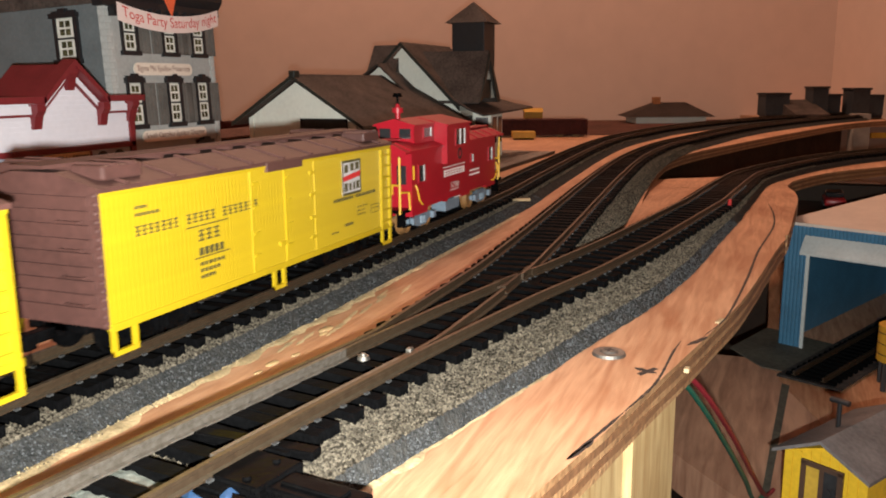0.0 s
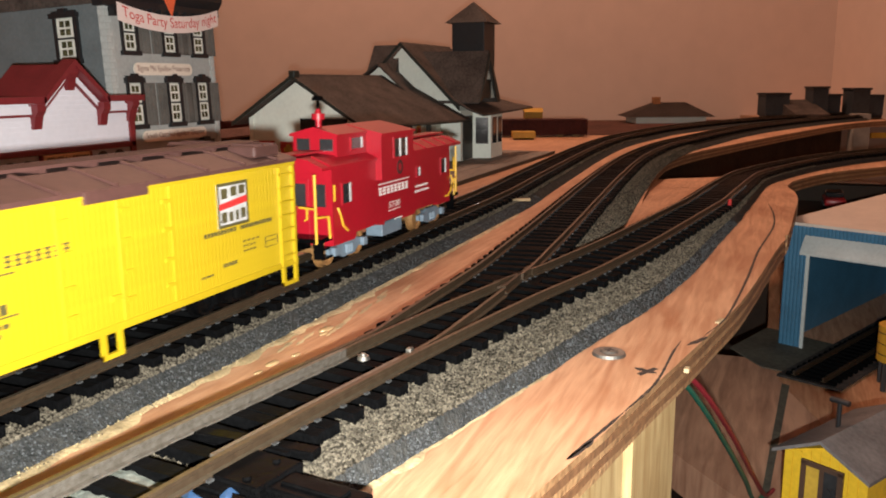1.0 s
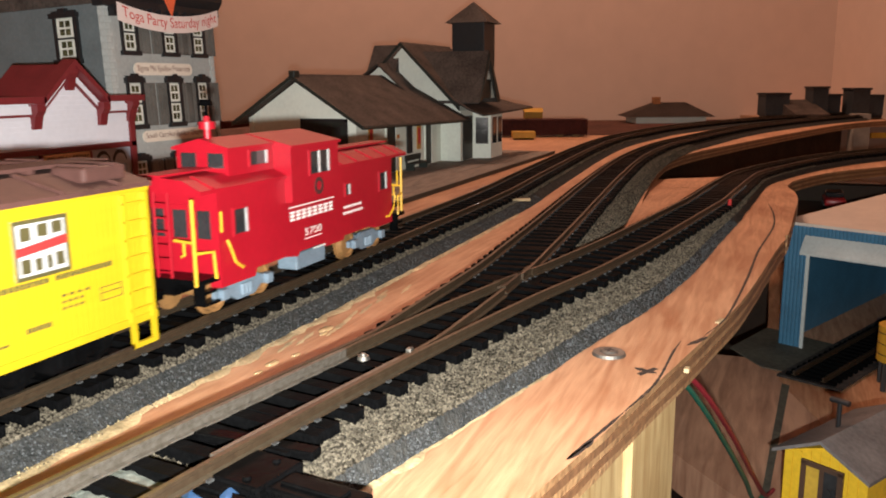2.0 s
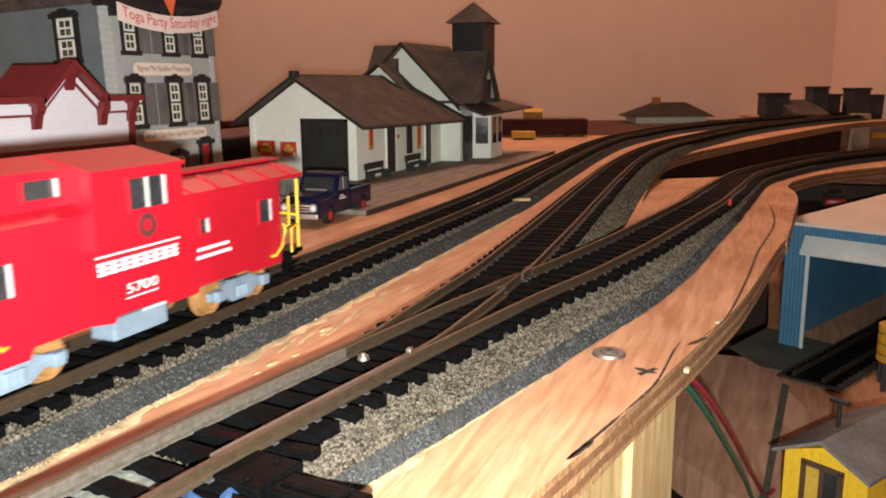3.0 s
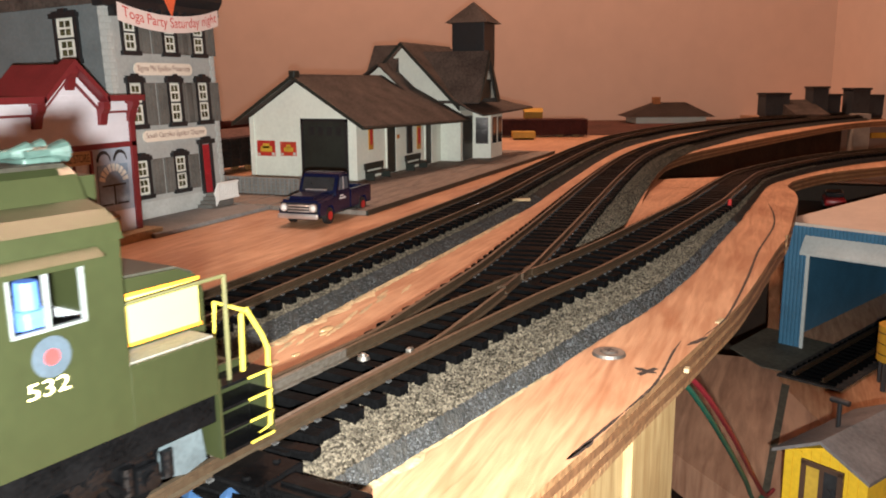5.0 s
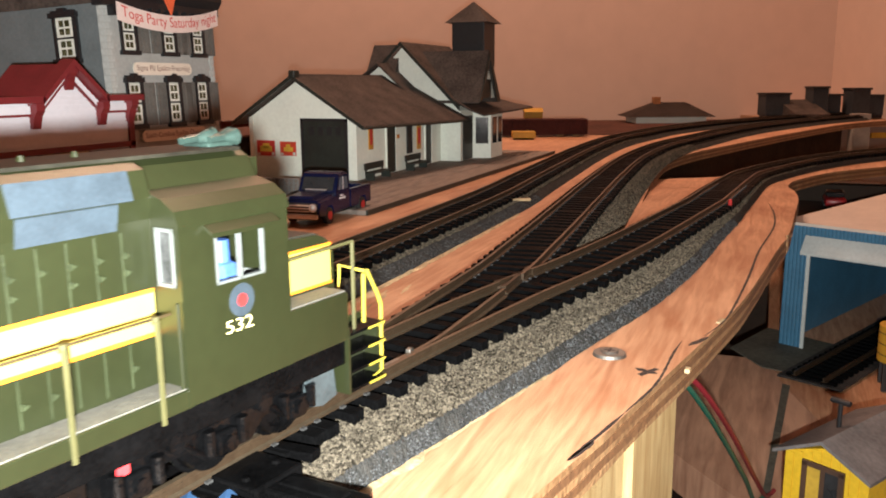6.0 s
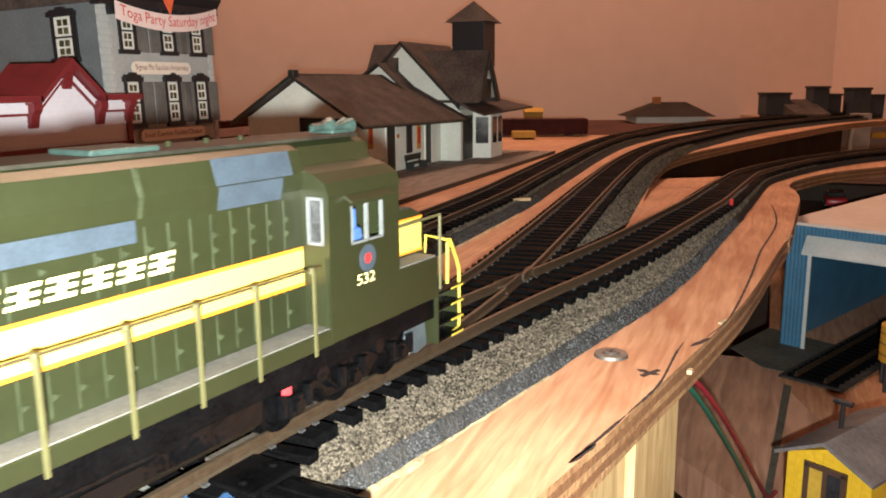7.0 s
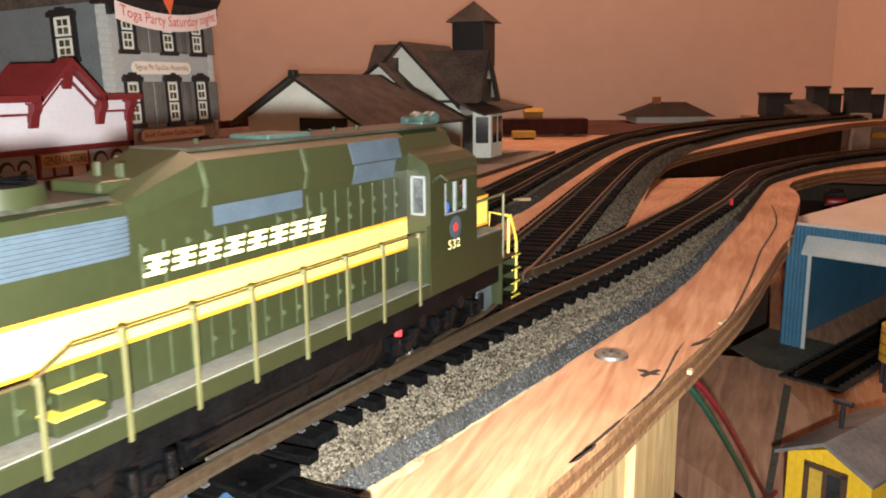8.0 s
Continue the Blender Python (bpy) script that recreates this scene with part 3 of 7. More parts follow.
for start in range(0, len(foot) - 14, 12):
    bm = bmesh.new()
    rows = []
    piece = foot[start:start + 14]
    for k, (q, n) in enumerate(zip(piece, normals_of(piece))):
        fade = min(1, 0.25 + 0.5 * min(k, 13 - k))
        wide = smear_rnd.uniform(1.2, 3.6) * fade * (1.15 if q.x < 240 else 0.7)
        a, b = q - n * 21.0, q - n * (21.6 + wide)
        rows.append([bm.verts.new(a + Vector((0, 0, 0.05))), bm.verts.new(a.lerp(b, 0.25) + Vector((0, 0, smear_rnd.uniform(0.25, 0.6)))), bm.verts.new(a.lerp(b, 0.75) + Vector((0, 0, smear_rnd.uniform(0.15, 0.35)))), bm.verts.new(b + Vector((0, 0, 0.04)))])
    for ra, rb in zip(rows, rows[1:]):
        for j in range(3):
            bm.faces.new((ra[j], ra[j + 1], rb[j + 1], rb[j]))
    bmesh.ops.recalc_face_normals(bm, faces=bm.faces)
    solid("glue_smear", bm, SMEAR, "pale lumpy smear of dried glue along the roadbed", "glue smear", smooth=True)
branch_foot = inside(BRANCH, 108, 205)
for start in range(0, len(branch_foot) - 8, 7):
    bm = bmesh.new()
    rows = []
    piece = branch_foot[start:start + 9]
    for k, (q, n) in enumerate(zip(piece, normals_of(piece))):
        b0 = shoulder_base(q.x) - 0.4
        wide = smear_rnd.uniform(0.6, 1.8) * (2.0 if q.x < 140 else 0.8)
        rows.append([bm.verts.new(q - n * (b0 + wide * f) + Vector((0, 0, h))) for f, h in ((0, 0.1), (0.4, 0.22), (1.0, 0.03))])
    for ra, rb in zip(rows, rows[1:]):
        for j in range(2):
            bm.faces.new((ra[j], ra[j + 1], rb[j + 1], rb[j]))
    bmesh.ops.recalc_face_normals(bm, faces=bm.faces)
    solid("glue_smear", bm, SMEAR, "pale smear of dried glue at the foot of the ballast", "glue smear", smooth=True)
for k in range(9):
    bm = bmesh.new()
    rows = []
    x0, y0 = 176 + k * 9 + smear_rnd.uniform(-3, 3), -30.0 - smear_rnd.uniform(-3.0, 2.5)
    for j in range(9):
        w = smear_rnd.uniform(0.3, 1.0) * min(1, 0.3 + 0.4 * min(j, 8 - j))
        q = Vector((x0 + j * 1.6, y0 + 0.25 * j, 0.04))
        rows.append([bm.verts.new(q + Vector((0, w, 0))), bm.verts.new(q + Vector((0, 0, 0.16))), bm.verts.new(q - Vector((0, w, 0)))])
    for ra, rb in zip(rows, rows[1:]):
        for j in range(2):
            bm.faces.new((ra[j], ra[j + 1], rb[j + 1], rb[j]))
    bmesh.ops.recalc_face_normals(bm, faces=bm.faces)
    solid("glue_smear", bm, SMEAR, "thin pale smear of dried glue on the plywood", "glue smear", smooth=True)
bm = bmesh.new()
drum(bm, 0, 0, 0, 5.4, 1.1, 0.9, 10)
solid("signal_post", bm, mat("red_paint", (0.5, 0.03, 0.03), 0.4), "tiny red marker post beside the branch rails", "marker post", x=448, y=-126.5, z=4.2 + slope(448))
bm = new_bm((-5, 5, -1.2, 1.2, 0, 1.4))
solid("wood_stick", bm, splinter, "pale sliver of wood on the roadbed between tracks", "splinter", x=445, y=-16, z=4.1, rz=-55)


# ---- railway cars ----
YEL = mat("yellow_car_paint", (0.44, 0.31, 0.010), 0.38, 0, 0.05, 60, 0.06, 500)
BROWN = mat("boxcar_brown", (0.082, 0.036, 0.030), 0.55, 0, 0.15, 60, 0.1, 400)
DARKTXT = mat("dark_green_print", (0.07, 0.06, 0.02), 0.6)
GREYT = mat("truck_grey", (0.16, 0.22, 0.28), 0.55, 0, 0.15, 150, 0.1)
WHEELM = mat("wheel_tread_steel", (0.35, 0.33, 0.30), 0.3, 0.9, 0.2, 200)
RUST = mat("rust_brown_wheel", (0.27, 0.14, 0.05), 0.55, 0, 0.2, 200)
GLASSD = mat("dark_window_glass", (0.03, 0.032, 0.035), 0.08, 0, 0.2, 100, spec=0.8)
WHITE = mat("white_print", (0.82, 0.82, 0.80), 0.5, 0, 0.04, 100)
SILVER = mat("silver_print", (0.62, 0.63, 0.64), 0.35, 0.2, 0.15, 200)
REDP = mat("red_print", (0.55, 0.03, 0.03), 0.5)


def bars(bm, n, x0, x1, z, h, y, slant=0.0, gap=0.25, seed=3):
    """A row of letter-sized bars on a side that faces -y."""
    rnd = random.Random(seed)
    pitch = (x1 - x0) / n
    for k in range(n):
        a = x0 + k * pitch
        hh = h * rnd.uniform(0.92, 1.0)
        box(bm, a, a + pitch * (1 - gap), y - 0.05, y + 0.02, z - hh / 2, z + hh / 2)


def glyphs(bm, n, x0, x1, z, h, y, gap=0.22, stroke=0.24, slant=0.0):
    """A row of plain two-storey blocks with a slot, each the size of a letter, on a side that faces -y."""
    pitch = (x1 - x0) / n
    for k in range(n):
        p, q = x0 + k * pitch, x0 + k * pitch + pitch * (1 - gap)
        w = (q - p) * 0.26
        for u0, u1, v0, v1 in ((p, q, 1 - stroke, 1), (p, q, 0, stroke), (p, q, 0.5 - stroke / 2, 0.5 + stroke / 2), ((p + q - w) / 2, (p + q + w) / 2, stroke, 1 - stroke)):
            quad = [(u + slant * h * (v - 0.5), z + h * (v - 0.5)) for u, v in ((u0, v0), (u1, v0), (u1, v1), (u0, v1))]
            prism(bm, quad, y - 0.05, y + 0.02, "y")


def wheelset(parent, x, material, r=4.9, gauge=8.0, label=""):
    """An axle and its two flanged wheels."""
    bm = bmesh.new()
    drum(bm, x, r, -gauge, gauge, 1.0, 1.0, 8, "y")
    part("axle", bm, material, parent)
    n = 22
    for s in (-1, 1):
        bm = bmesh.new()
        rings = []
        for off, rad in ((-1.9, r + 0.6), (-1.3, r + 0.7), (-1.1, r), (1.0, r * 0.97), (1.0, r * 0.78), (0.4, r * 0.7), (0.5, r * 0.25)):
            rings.append([bm.verts.new((x + rad * math.cos(k * math.tau / n), s * (gauge + off), r + rad * math.sin(k * math.tau / n))) for k in range(n)])
        for a, b in zip(rings, rings[1:]):
            for k in range(n):
                bm.faces.new((a[k], a[(k + 1) % n], b[(k + 1) % n], b[k]))
        bm.faces.new(rings[0])
        bm.faces.new(rings[-1])
        bmesh.ops.recalc_face_normals(bm, faces=bm.faces)
        part("wheel", bm, material, parent, label)


def bogie(parent, x, frame_mat, wheel_mat, half=10.4, base=10.5, name="bogie"):
    """A two-axle truck: side frames with springs and journal boxes, a bolster, and four wheels."""
    bm = bmesh.new()
    box(bm, x - 2.4, x + 2.4, -half, half, 3.2, 6.4, bev=0.5)
    bog = part(name, bm, frame_mat, parent, "grey plastic sprung truck" if frame_mat is GREYT else "black sprung truck")
    for s in (-1, 1):
        bm = bmesh.new()
        prism(bm, [(x - base - 3, 4.1), (x - base - 3, 6.2), (x - base + 2.5, 6.6), (x - 4.5, 8.0), (x + 4.5, 8.0), (x + base - 2.5, 6.6), (x + base + 3, 6.2), (x + base + 3, 4.1), (x + base - 3, 4.0), (x + 4, 2.0), (x - 4, 2.0), (x - base + 3, 4.0)], s * half, s * (half + 1.3), "y")
        for k in (-1.7, 0, 1.7):
            drum(bm, x + k, s * (half + 1.5), 3.0, 6.0, 0.75, 0.75, 8)
        for k in (-base, base):
            box(bm, x + k - 1.5, x + k + 1.5, s * (half + 1.7) - 1.0, s * (half + 1.7) + 1.0, 3.6, 6.5, bev=0.3)
        part("side_frame", bm, frame_mat, bog)
    for k in (-base, base):
        wheelset(bog, x + k, wheel_mat)
    return bog


def coupler(parent, x, d):
    bm = bmesh.new()
    box(bm, min(x, x + d * 7), max(x, x + d * 7), -1.6, 1.6, 5.6, 8.2, bev=0.4)
    box(bm, min(x + d * 6, x + d * 9.5), max(x + d * 6, x + d * 9.5), -2.6, 1.2, 5.0, 8.6, bev=0.5)
    rod(bm, [(x + d * 7, -1, 5), (x + d * 8, -2, 2), (x + d * 8, -4, 1.4)], 0.3)
    part("coupler", bm, BLACK, parent, "black knuckle coupler")


def make_reefer(x, label):
    """Wood-sheathed ice refrigerator car: sides of narrow boards, roof with hatches, ladders, steps."""
    car = thing("refrigerator_car", x, 0, 9.5, label, "railway car", group="train on the main track")
    L, W = 140.5, 17.2
    bm = new_bm((0.5, L - 0.5, -W + 0.9, W - 0.9, 9.0, 38.6))
    part("underframe", new_bm((2, L - 2, -8.5, 8.5, 6.4, 8.9), bev=0.3), BLACK, car, "black underframe")
    body = part("body", bm, BROWN, car, "brown boxcar ends and frame")
    for s in (-1, 1):
        bm = new_bm((0.3, L - 0.3, min(s * (W - 0.9), s * (W - 0.2)), max(s * (W - 0.9), s * (W - 0.2)), 8.6, 38.5))
        side = part("side_sheathing", bm, YEL, car, "bright yellow narrow-board side")
        n = 94
        w = (L - 0.6) / n
        bm = bmesh.new()
        prism(bm, [(0.01, s * (W - 0.14)), (0.06, s * W), (w - 0.06, s * W), (w - 0.01, s * (W - 0.14))], 8.6, 38.5, "z")
        plank = mesh_of("board", bm, YEL)
        for k in range(n):
            ob = new("board", plank)
            ob.parent = side
            ob.matrix_basis = pose((0.3 + k * w) * MM, 0, 0)
        bm = new_bm((0.2, L - 0.2, min(s * (W - 0.3), s * (W + 0.35)), max(s * (W - 0.3), s * (W + 0.35)), 8.3, 10.0), bev=0.12)
        part("side_sill", bm, YEL, side)
        bm = new_bm((0.2, L - 0.2, min(s * (W - 0.3), s * (W + 0.3)), max(s * (W - 0.3), s * (W + 0.3)), 37.4, 38.7), bev=0.12)
        part("eave_strip", bm, YEL, side)
        for a, b in ((69.3, 70.5), (86.0, 86.7), (53.0, 53.7)):
            bm = new_bm((a, b, min(s * W, s * (W + 0.4)), max(s * W, s * (W + 0.4)), 10, 37.4), bev=0.1)
            part("door_batten", bm, YEL, side)
        bm = bmesh.new()
        for z in (14, 20, 27, 33.5):
            for xx in (54, 70.6, 83.5):
                box(bm, xx, xx + 2.6, min(s * W, s * (W + 0.45)), max(s * W, s * (W + 0.45)), z, z + 0.9)
        rod(bm, [(69.0, s * (W + 0.6), 11), (69.0, s * (W + 0.6), 36)], 0.25, 6)
        box(bm, 66, 69, min(s * W, s * (W + 0.7)), max(s * W, s * (W + 0.7)), 15.0, 16.2)
        part("door_hardware", bm, YEL, side, "yellow hinges and latch bar")
        for xx in (0.6, 131.4):
            bm = bmesh.new()
            for k in (0, 6.6):
                box(bm, xx + k, xx + k + 1.0, min(s * W, s * (W + 0.9)), max(s * W, s * (W + 0.9)), 9, 37)
            for k in range(7):
                z = 11.5 + k * 3.9
                box(bm, xx, xx + 7.6, min(s * (W + 0.5), s * (W + 1.0)), max(s * (W + 0.5), s * (W + 1.0)), z, z + 0.5)
            if xx > 50:
                part("ladder", bm, YEL, side)
            else:
                bm.free()
        for xx in (0.3, 62.3, 132.2):
            bm = bmesh.new()
            y0, y1 = min(s * (W - 0.5), s * (W + 0.4)), max(s * (W - 0.5), s * (W + 0.4))
            w = 7.6 if xx != 62.3 else 6.0
            box(bm, xx, xx + 1.2, y0, y1, 2.9, 8.6)
            box(bm, xx + w - 1.2, xx + w, y0, y1, 2.9, 8.6)
            box(bm, xx, xx + w, y0, y1, 2.9, 4.0)
            part("step_stirrup", bm, YEL, side)
    y = -W - 0.02
    def line(draw, *args, **more):
        bm = bmesh.new()
        draw(bm, *args, **more)
        part("lettering", bm, DARKTXT, body, "row of small dark printed shapes")

    line(glyphs, 7, 9.8, 24.5, 28.6, 2.3, y, 0.3, 0.16)
    line(glyphs, 5, 27.0, 38.5, 28.6, 2.3, y, 0.3, 0.16)
    line(glyphs, 7, 41.0, 57.0, 28.6, 2.3, y, 0.3, 0.16)
    line(glyphs, 3, 31.0, 40.0, 24.0, 2.8, y, 0.3, 0.16)
    for n, a, b, z, h, gap in ((5, 31.0, 41.0, 20.0, 2.0, 0.25), (6, 31.0, 41.0, 16.9, 0.9, 0.25), (5, 31.0, 39.0, 15.3, 0.9, 0.25), (4, 31.0, 37.0, 13.7, 0.9, 0.25), (5, 10.0, 14.0, 33.8, 0.7, 0.25), (8, 10.0, 18.0, 32.2, 0.7, 0.25),
                               (10, 98, 111.5, 23.3, 1.1, 0.25), (12, 113, 128, 23.3, 1.1, 0.25), (4, 114, 122, 19.4, 0.55, 0.45), (4, 114, 120, 18.1, 0.55, 0.45), (4, 114, 120, 16.8, 0.55, 0.45), (7, 105, 111, 14.6, 1.0, 0.25), (5, 96, 101, 13.2, 0.5, 0.25)):
        line(bars, n, a, b, z, h, y, gap=gap, seed=n)
    for a, b, z in ((26.5, 43.0, 26.3), (29.0, 43.0, 18.4)):
        line(box, a, b, y - 0.05, y + 0.02, z, z + 0.3)
    bm = bmesh.new()
    for z in (15.8, 17.4, 18.6):
        box(bm, 124, 130, y - 0.05, y + 0.02, z, z + 0.2)
    for xx in (124, 130):
        box(bm, xx, xx + 0.2, y - 0.05, y + 0.02, 15.8, 18.8)
    part("printed_frame", bm, DARKTXT, body)
    bm = new_bm((106.4, 119.4, -W - 0.12, -W + 0.02, 24.2, 35.6))
    crest = part("crest_plate", bm, SILVER, body, "square silver and white crest with a red band")
    crest.matrix_basis = pose(-0.0025, 0, 0)
    bm = bmesh.new()
    for a, b, c, d in ((106.4, 119.4, 34.8, 35.6), (106.4, 119.4, 24.2, 25.0), (106.4, 107.2, 24.2, 35.6), (118.6, 119.4, 24.2, 35.6), (108.0, 110.5, 31.6, 34.2), (112, 114.5, 32, 34.4), (115.5, 118, 32.2, 34.5), (107.8, 110.0, 25.5, 28.2), (111, 112.6, 25.6, 28.0), (113.8, 115.0, 25.6, 28.2), (116, 118, 25.8, 28.4)):
        box(bm, a, b, -W - 0.16, -W - 0.1, c, d)
    part("crest_shape", bm, DARKTXT, crest)
    bm = bmesh.new()
    prism(bm, [(107, 28.8), (107, 30.4), (118.8, 31.6), (118.8, 29.8)], -W - 0.19, -W - 0.1, "y")
    part("crest_band", bm, REDP, crest, "red band across the crest")
    # roof: two low slopes, ribs, running board, ice hatches, brown fascia piece over the door
    bm = bmesh.new()
    prism(bm, [(-W - 0.4, 38.2), (-W - 0.4, 39.2), (-6, 42.2), (6, 42.2), (W + 0.4, 39.2), (W + 0.4, 38.2)], -0.6, L + 0.6, "x")
    roof = part("roof", bm, BROWN, car, "mineral-brown wooden car roof")
    for k in range(9):
        for s in (-1, 1):
            bm = bmesh.new()
            xx = 8 + k * 15.4
            prism(bm, [(s * (W + 0.2), 39.2), (s * (W + 0.2), 39.9), (s * 5, 42.9), (s * 5, 42.1)], xx, xx + 1.0, "x")
            part("roof_rib", bm, BROWN, roof)
    bm = new_bm((-2, L + 2, -4.6, -1.7, 43.0, 43.7), (-2, L + 2, -1.45, 1.45, 43.0, 43.7), (-2, L + 2, 1.7, 4.6, 43.0, 43.7))
    for k in range(10):
        box(bm, 5 + k * 14.4, 6.5 + k * 14.4, -4.6, 4.6, 42.0, 43.0)
    part("running_board", bm, BROWN, roof)
    for xx in (4, L - 16):
        for s in (-1, 1):
            bm = new_bm((xx, xx + 12, min(s * 6, s * 15), max(s * 6, s * 15), 40.2, 43.4), bev=0.6)
            for k in (2.5, 8):
                box(bm, xx + k, xx + k + 1.2, min(s * 5.6, s * 15.6), max(s * 5.6, s * 15.6), 43.3, 43.9)
            part("ice_hatch", bm, BROWN, roof)
    for s in (-1, 1):
        bm = new_bm((60.5, 79, min(s * W, s * (W + 0.8)), max(s * W, s * (W + 0.8)), 36.4, 39.0), bev=0.15)
        part("door_track_cover", bm, BROWN, roof)
    # ends: corrugated ribs, corner rivets, grab irons, brake wheel, underframe
    for e, d in ((0.4, -1), (L - 0.4, 1)):
        bm = bmesh.new()
        for k in range(9):
            z = 11.5 + k * 3.0
            prism(bm, [(-W + 3.2, z), (-W + 3.2, z + 1.8), (W - 3.2, z + 1.8), (W - 3.2, z)], min(e, e + d * 0.7), max(e, e + d * 0.7), "x")
        part("end_ribs", bm, BROWN, body)
        for s in (-1, 1):
            bm = bmesh.new()
            prism(bm, [(s * (W - 2.2), 9), (s * (W - 2.2), 38.4), (s * (W - 0.2), 38.4), (s * (W - 0.2), 9)], min(e, e + d * 0.25), max(e, e + d * 0.25), "x")
            for k in range(16):
                bmesh.ops.create_icosphere(bm, subdivisions=1, radius=0.62, matrix=Matrix.Translation((e + d * 0.3, s * (W - 1.2), 10 + k * 1.85)))
            part("riveted_corner", bm, BROWN, body)
        for z in (14, 20, 26, 32):
            bm = bmesh.new()
            rod(bm, [(e, -12, z), (e + d * 1.4, -12, z), (e + d * 1.4, -6, z), (e, -6, z)], 0.25, 6)
            part("grab_iron", bm, BROWN, body)
        coupler(car, e, d)
    bm = bmesh.new()
    drum(bm, 6, 34, L, L + 1.2, 3.4, 3.4, 18, "x")
    part("brake_wheel", bm, BROWN, car)
    bm = new_bm((2, L - 2, -3, 3, 5.5, 9.2), (40, 100, -8, 8, 6.6, 9.0))
    drum(bm, -6, 5.5, 62, 76, 2.6, 2.6, 14, "x")
    for s in (-1, 1):
        rod(bm, [(30, s * 11, 8.5), (50, s * 11, 5.5), (90, s * 11, 5.5), (110, s * 11, 8.5)], 0.4, 6)
    part("underframe", bm, BLACK, car, "black underframe with brake cylinder and truss rods")
    for xx in (22, L - 22):
        bogie(car, xx, BLACK, BLACK, 10.4)
    return car


def make_caboose(x):
    """Wide-vision caboose with side bays on the cupola, end platforms and yellow rails."""
    RED = mat("bright_red_paint", (0.37, 0.006, 0.018), 0.4, 0, 0.06, 60, 0.05, 400)
    YR = mat("yellow_rail_paint", (0.72, 0.42, 0.03), 0.45)
    car = thing("caboose", x, 0, 9.5, "bright red wide-vision caboose with yellow end railings", "railway car", group="train on the main track")
    W = 12.0
    bm = bmesh.new()
    side = [(10.5, 8.2), (10.5, 32.6), (117, 32.6), (117, 8.2), (103, 8.2), (102, 9.4), (79, 9.4), (78, 8.0), (67, 8.0), (66, 9.4), (50, 9.4), (49, 8.0), (42, 9.2), (27, 9.2), (26, 7.0), (10.5, 7.0)]
    prism(bm, side, -W, W, "y")
    body = part("body", bm, RED, car)
    bm = bmesh.new()
    prism(bm, [(-W - 0.8, 32.6), (-W - 0.8, 33.6), (-7, 36.2), (0, 36.8), (7, 36.2), (W + 0.8, 33.6), (W + 0.8, 32.6)], 3, 129, "x")
    roof = part("roof", bm, RED, car)
    for k in range(11):
        for s in (-1, 1):
            bm = bmesh.new()
            xx = 8 + k * 11.4
            if 18 < xx < 74:
                bm.free()
                continue
            prism(bm, [(s * (W + 0.7), 33.6), (s * (W + 0.7), 34.2), (s * 6, 37.0), (s * 6, 36.4)], xx, xx + 0.8, "x")
            part("roof_rib", bm, RED, roof)
    for a, b in ((-1, 21), (71, 131)):
        bm = new_bm((a, b, -3.4, -1.2, 37.2, 37.8), (a, b, -1.0, 1.0, 37.2, 37.8), (a, b, 1.2, 3.4, 37.2, 37.8))
        part("running_board", bm, RED, roof)
    bm = bmesh.new()
    prism(bm, [(-8.5, 33.8), (-8.5, 43.0), (8.5, 43.0), (8.5, 33.8)], 21, 71.3, "x")
    cup = part("cupola", bm, RED, car)
    for s in (-1, 1):
        bm = bmesh.new()
        prism(bm, [(s * 8, 25.0), (s * 14.5, 25.6), (s * 14.5, 42.0), (s * 8, 43.0)], 43, 71.5, "x")
        part("side_bay", bm, RED, cup)
    bm = bmesh.new()
    prism(bm, [(-9.4, 42.4), (-9.4, 43.2), (0, 45.6), (9.4, 43.2), (9.4, 42.4)], 20, 72, "x")
    prism(bm, [(-15.2, 41.6), (-15.2, 42.4), (0, 45.7), (15.2, 42.4), (15.2, 41.6)], 42.4, 72.2, "x")
    part("cupola_roof", bm, RED, cup)
    WFR = mat("window_frame_silver", (0.68, 0.66, 0.66), 0.35, 0.3)

    def window(parent, x0, x1, z0, z1, y, split=False):
        for s in (-1, 1):
            bm = new_bm((x0, x1, min(s * y, s * (y + 0.12)), max(s * y, s * (y + 0.12)), z0, z1))
            win = part("window", bm, GLASSD, parent, "dark glazed window")
            bm = bmesh.new()
            f = 0.55
            y0, y1 = min(s * y, s * (y + 0.4)), max(s * y, s * (y + 0.4))
            for a, b, c, d in ((x0 - f, x1 + f, z0 - f, z0), (x0 - f, x1 + f, z1, z1 + f), (x0 - f, x0, z0, z1)):
                box(bm, a, b, y0, y1, c, d)
            part("red_surround", bm, RED, win)
            bm = new_bm((x1 - 0.2, x1 + 0.7, y0, y1, z0, z1))
            if split:
                box(bm, (x0 + x1) / 2 - 0.4, (x0 + x1) / 2 + 0.4, y0, y1, z0, z1)
            part("frame", bm, WFR, win, "bright metal window frame")

    window(body, 17.3, 22.6, 20.4, 27.0, W)
    window(body, 106.4, 111.6, 21.6, 27.8, W)
    window(body, 80.2, 82.8, 23.0, 26.6, W)
    window(cup, 53.5, 64.6, 33.0, 39.8, 14.5, True)
    window(cup, 31.0, 39.0, 37.6, 41.4, 8.5)
    for e, d in ((21, -1), (71.5, 1)):
        for s in (-1, 1):
            bm = new_bm((min(e, e + d * 0.2), max(e, e + d * 0.2), min(s * 2, s * 7), max(s * 2, s * 7), 37.6, 41.6))
            part("end_window", bm, GLASSD, cup, "dark glazed window")
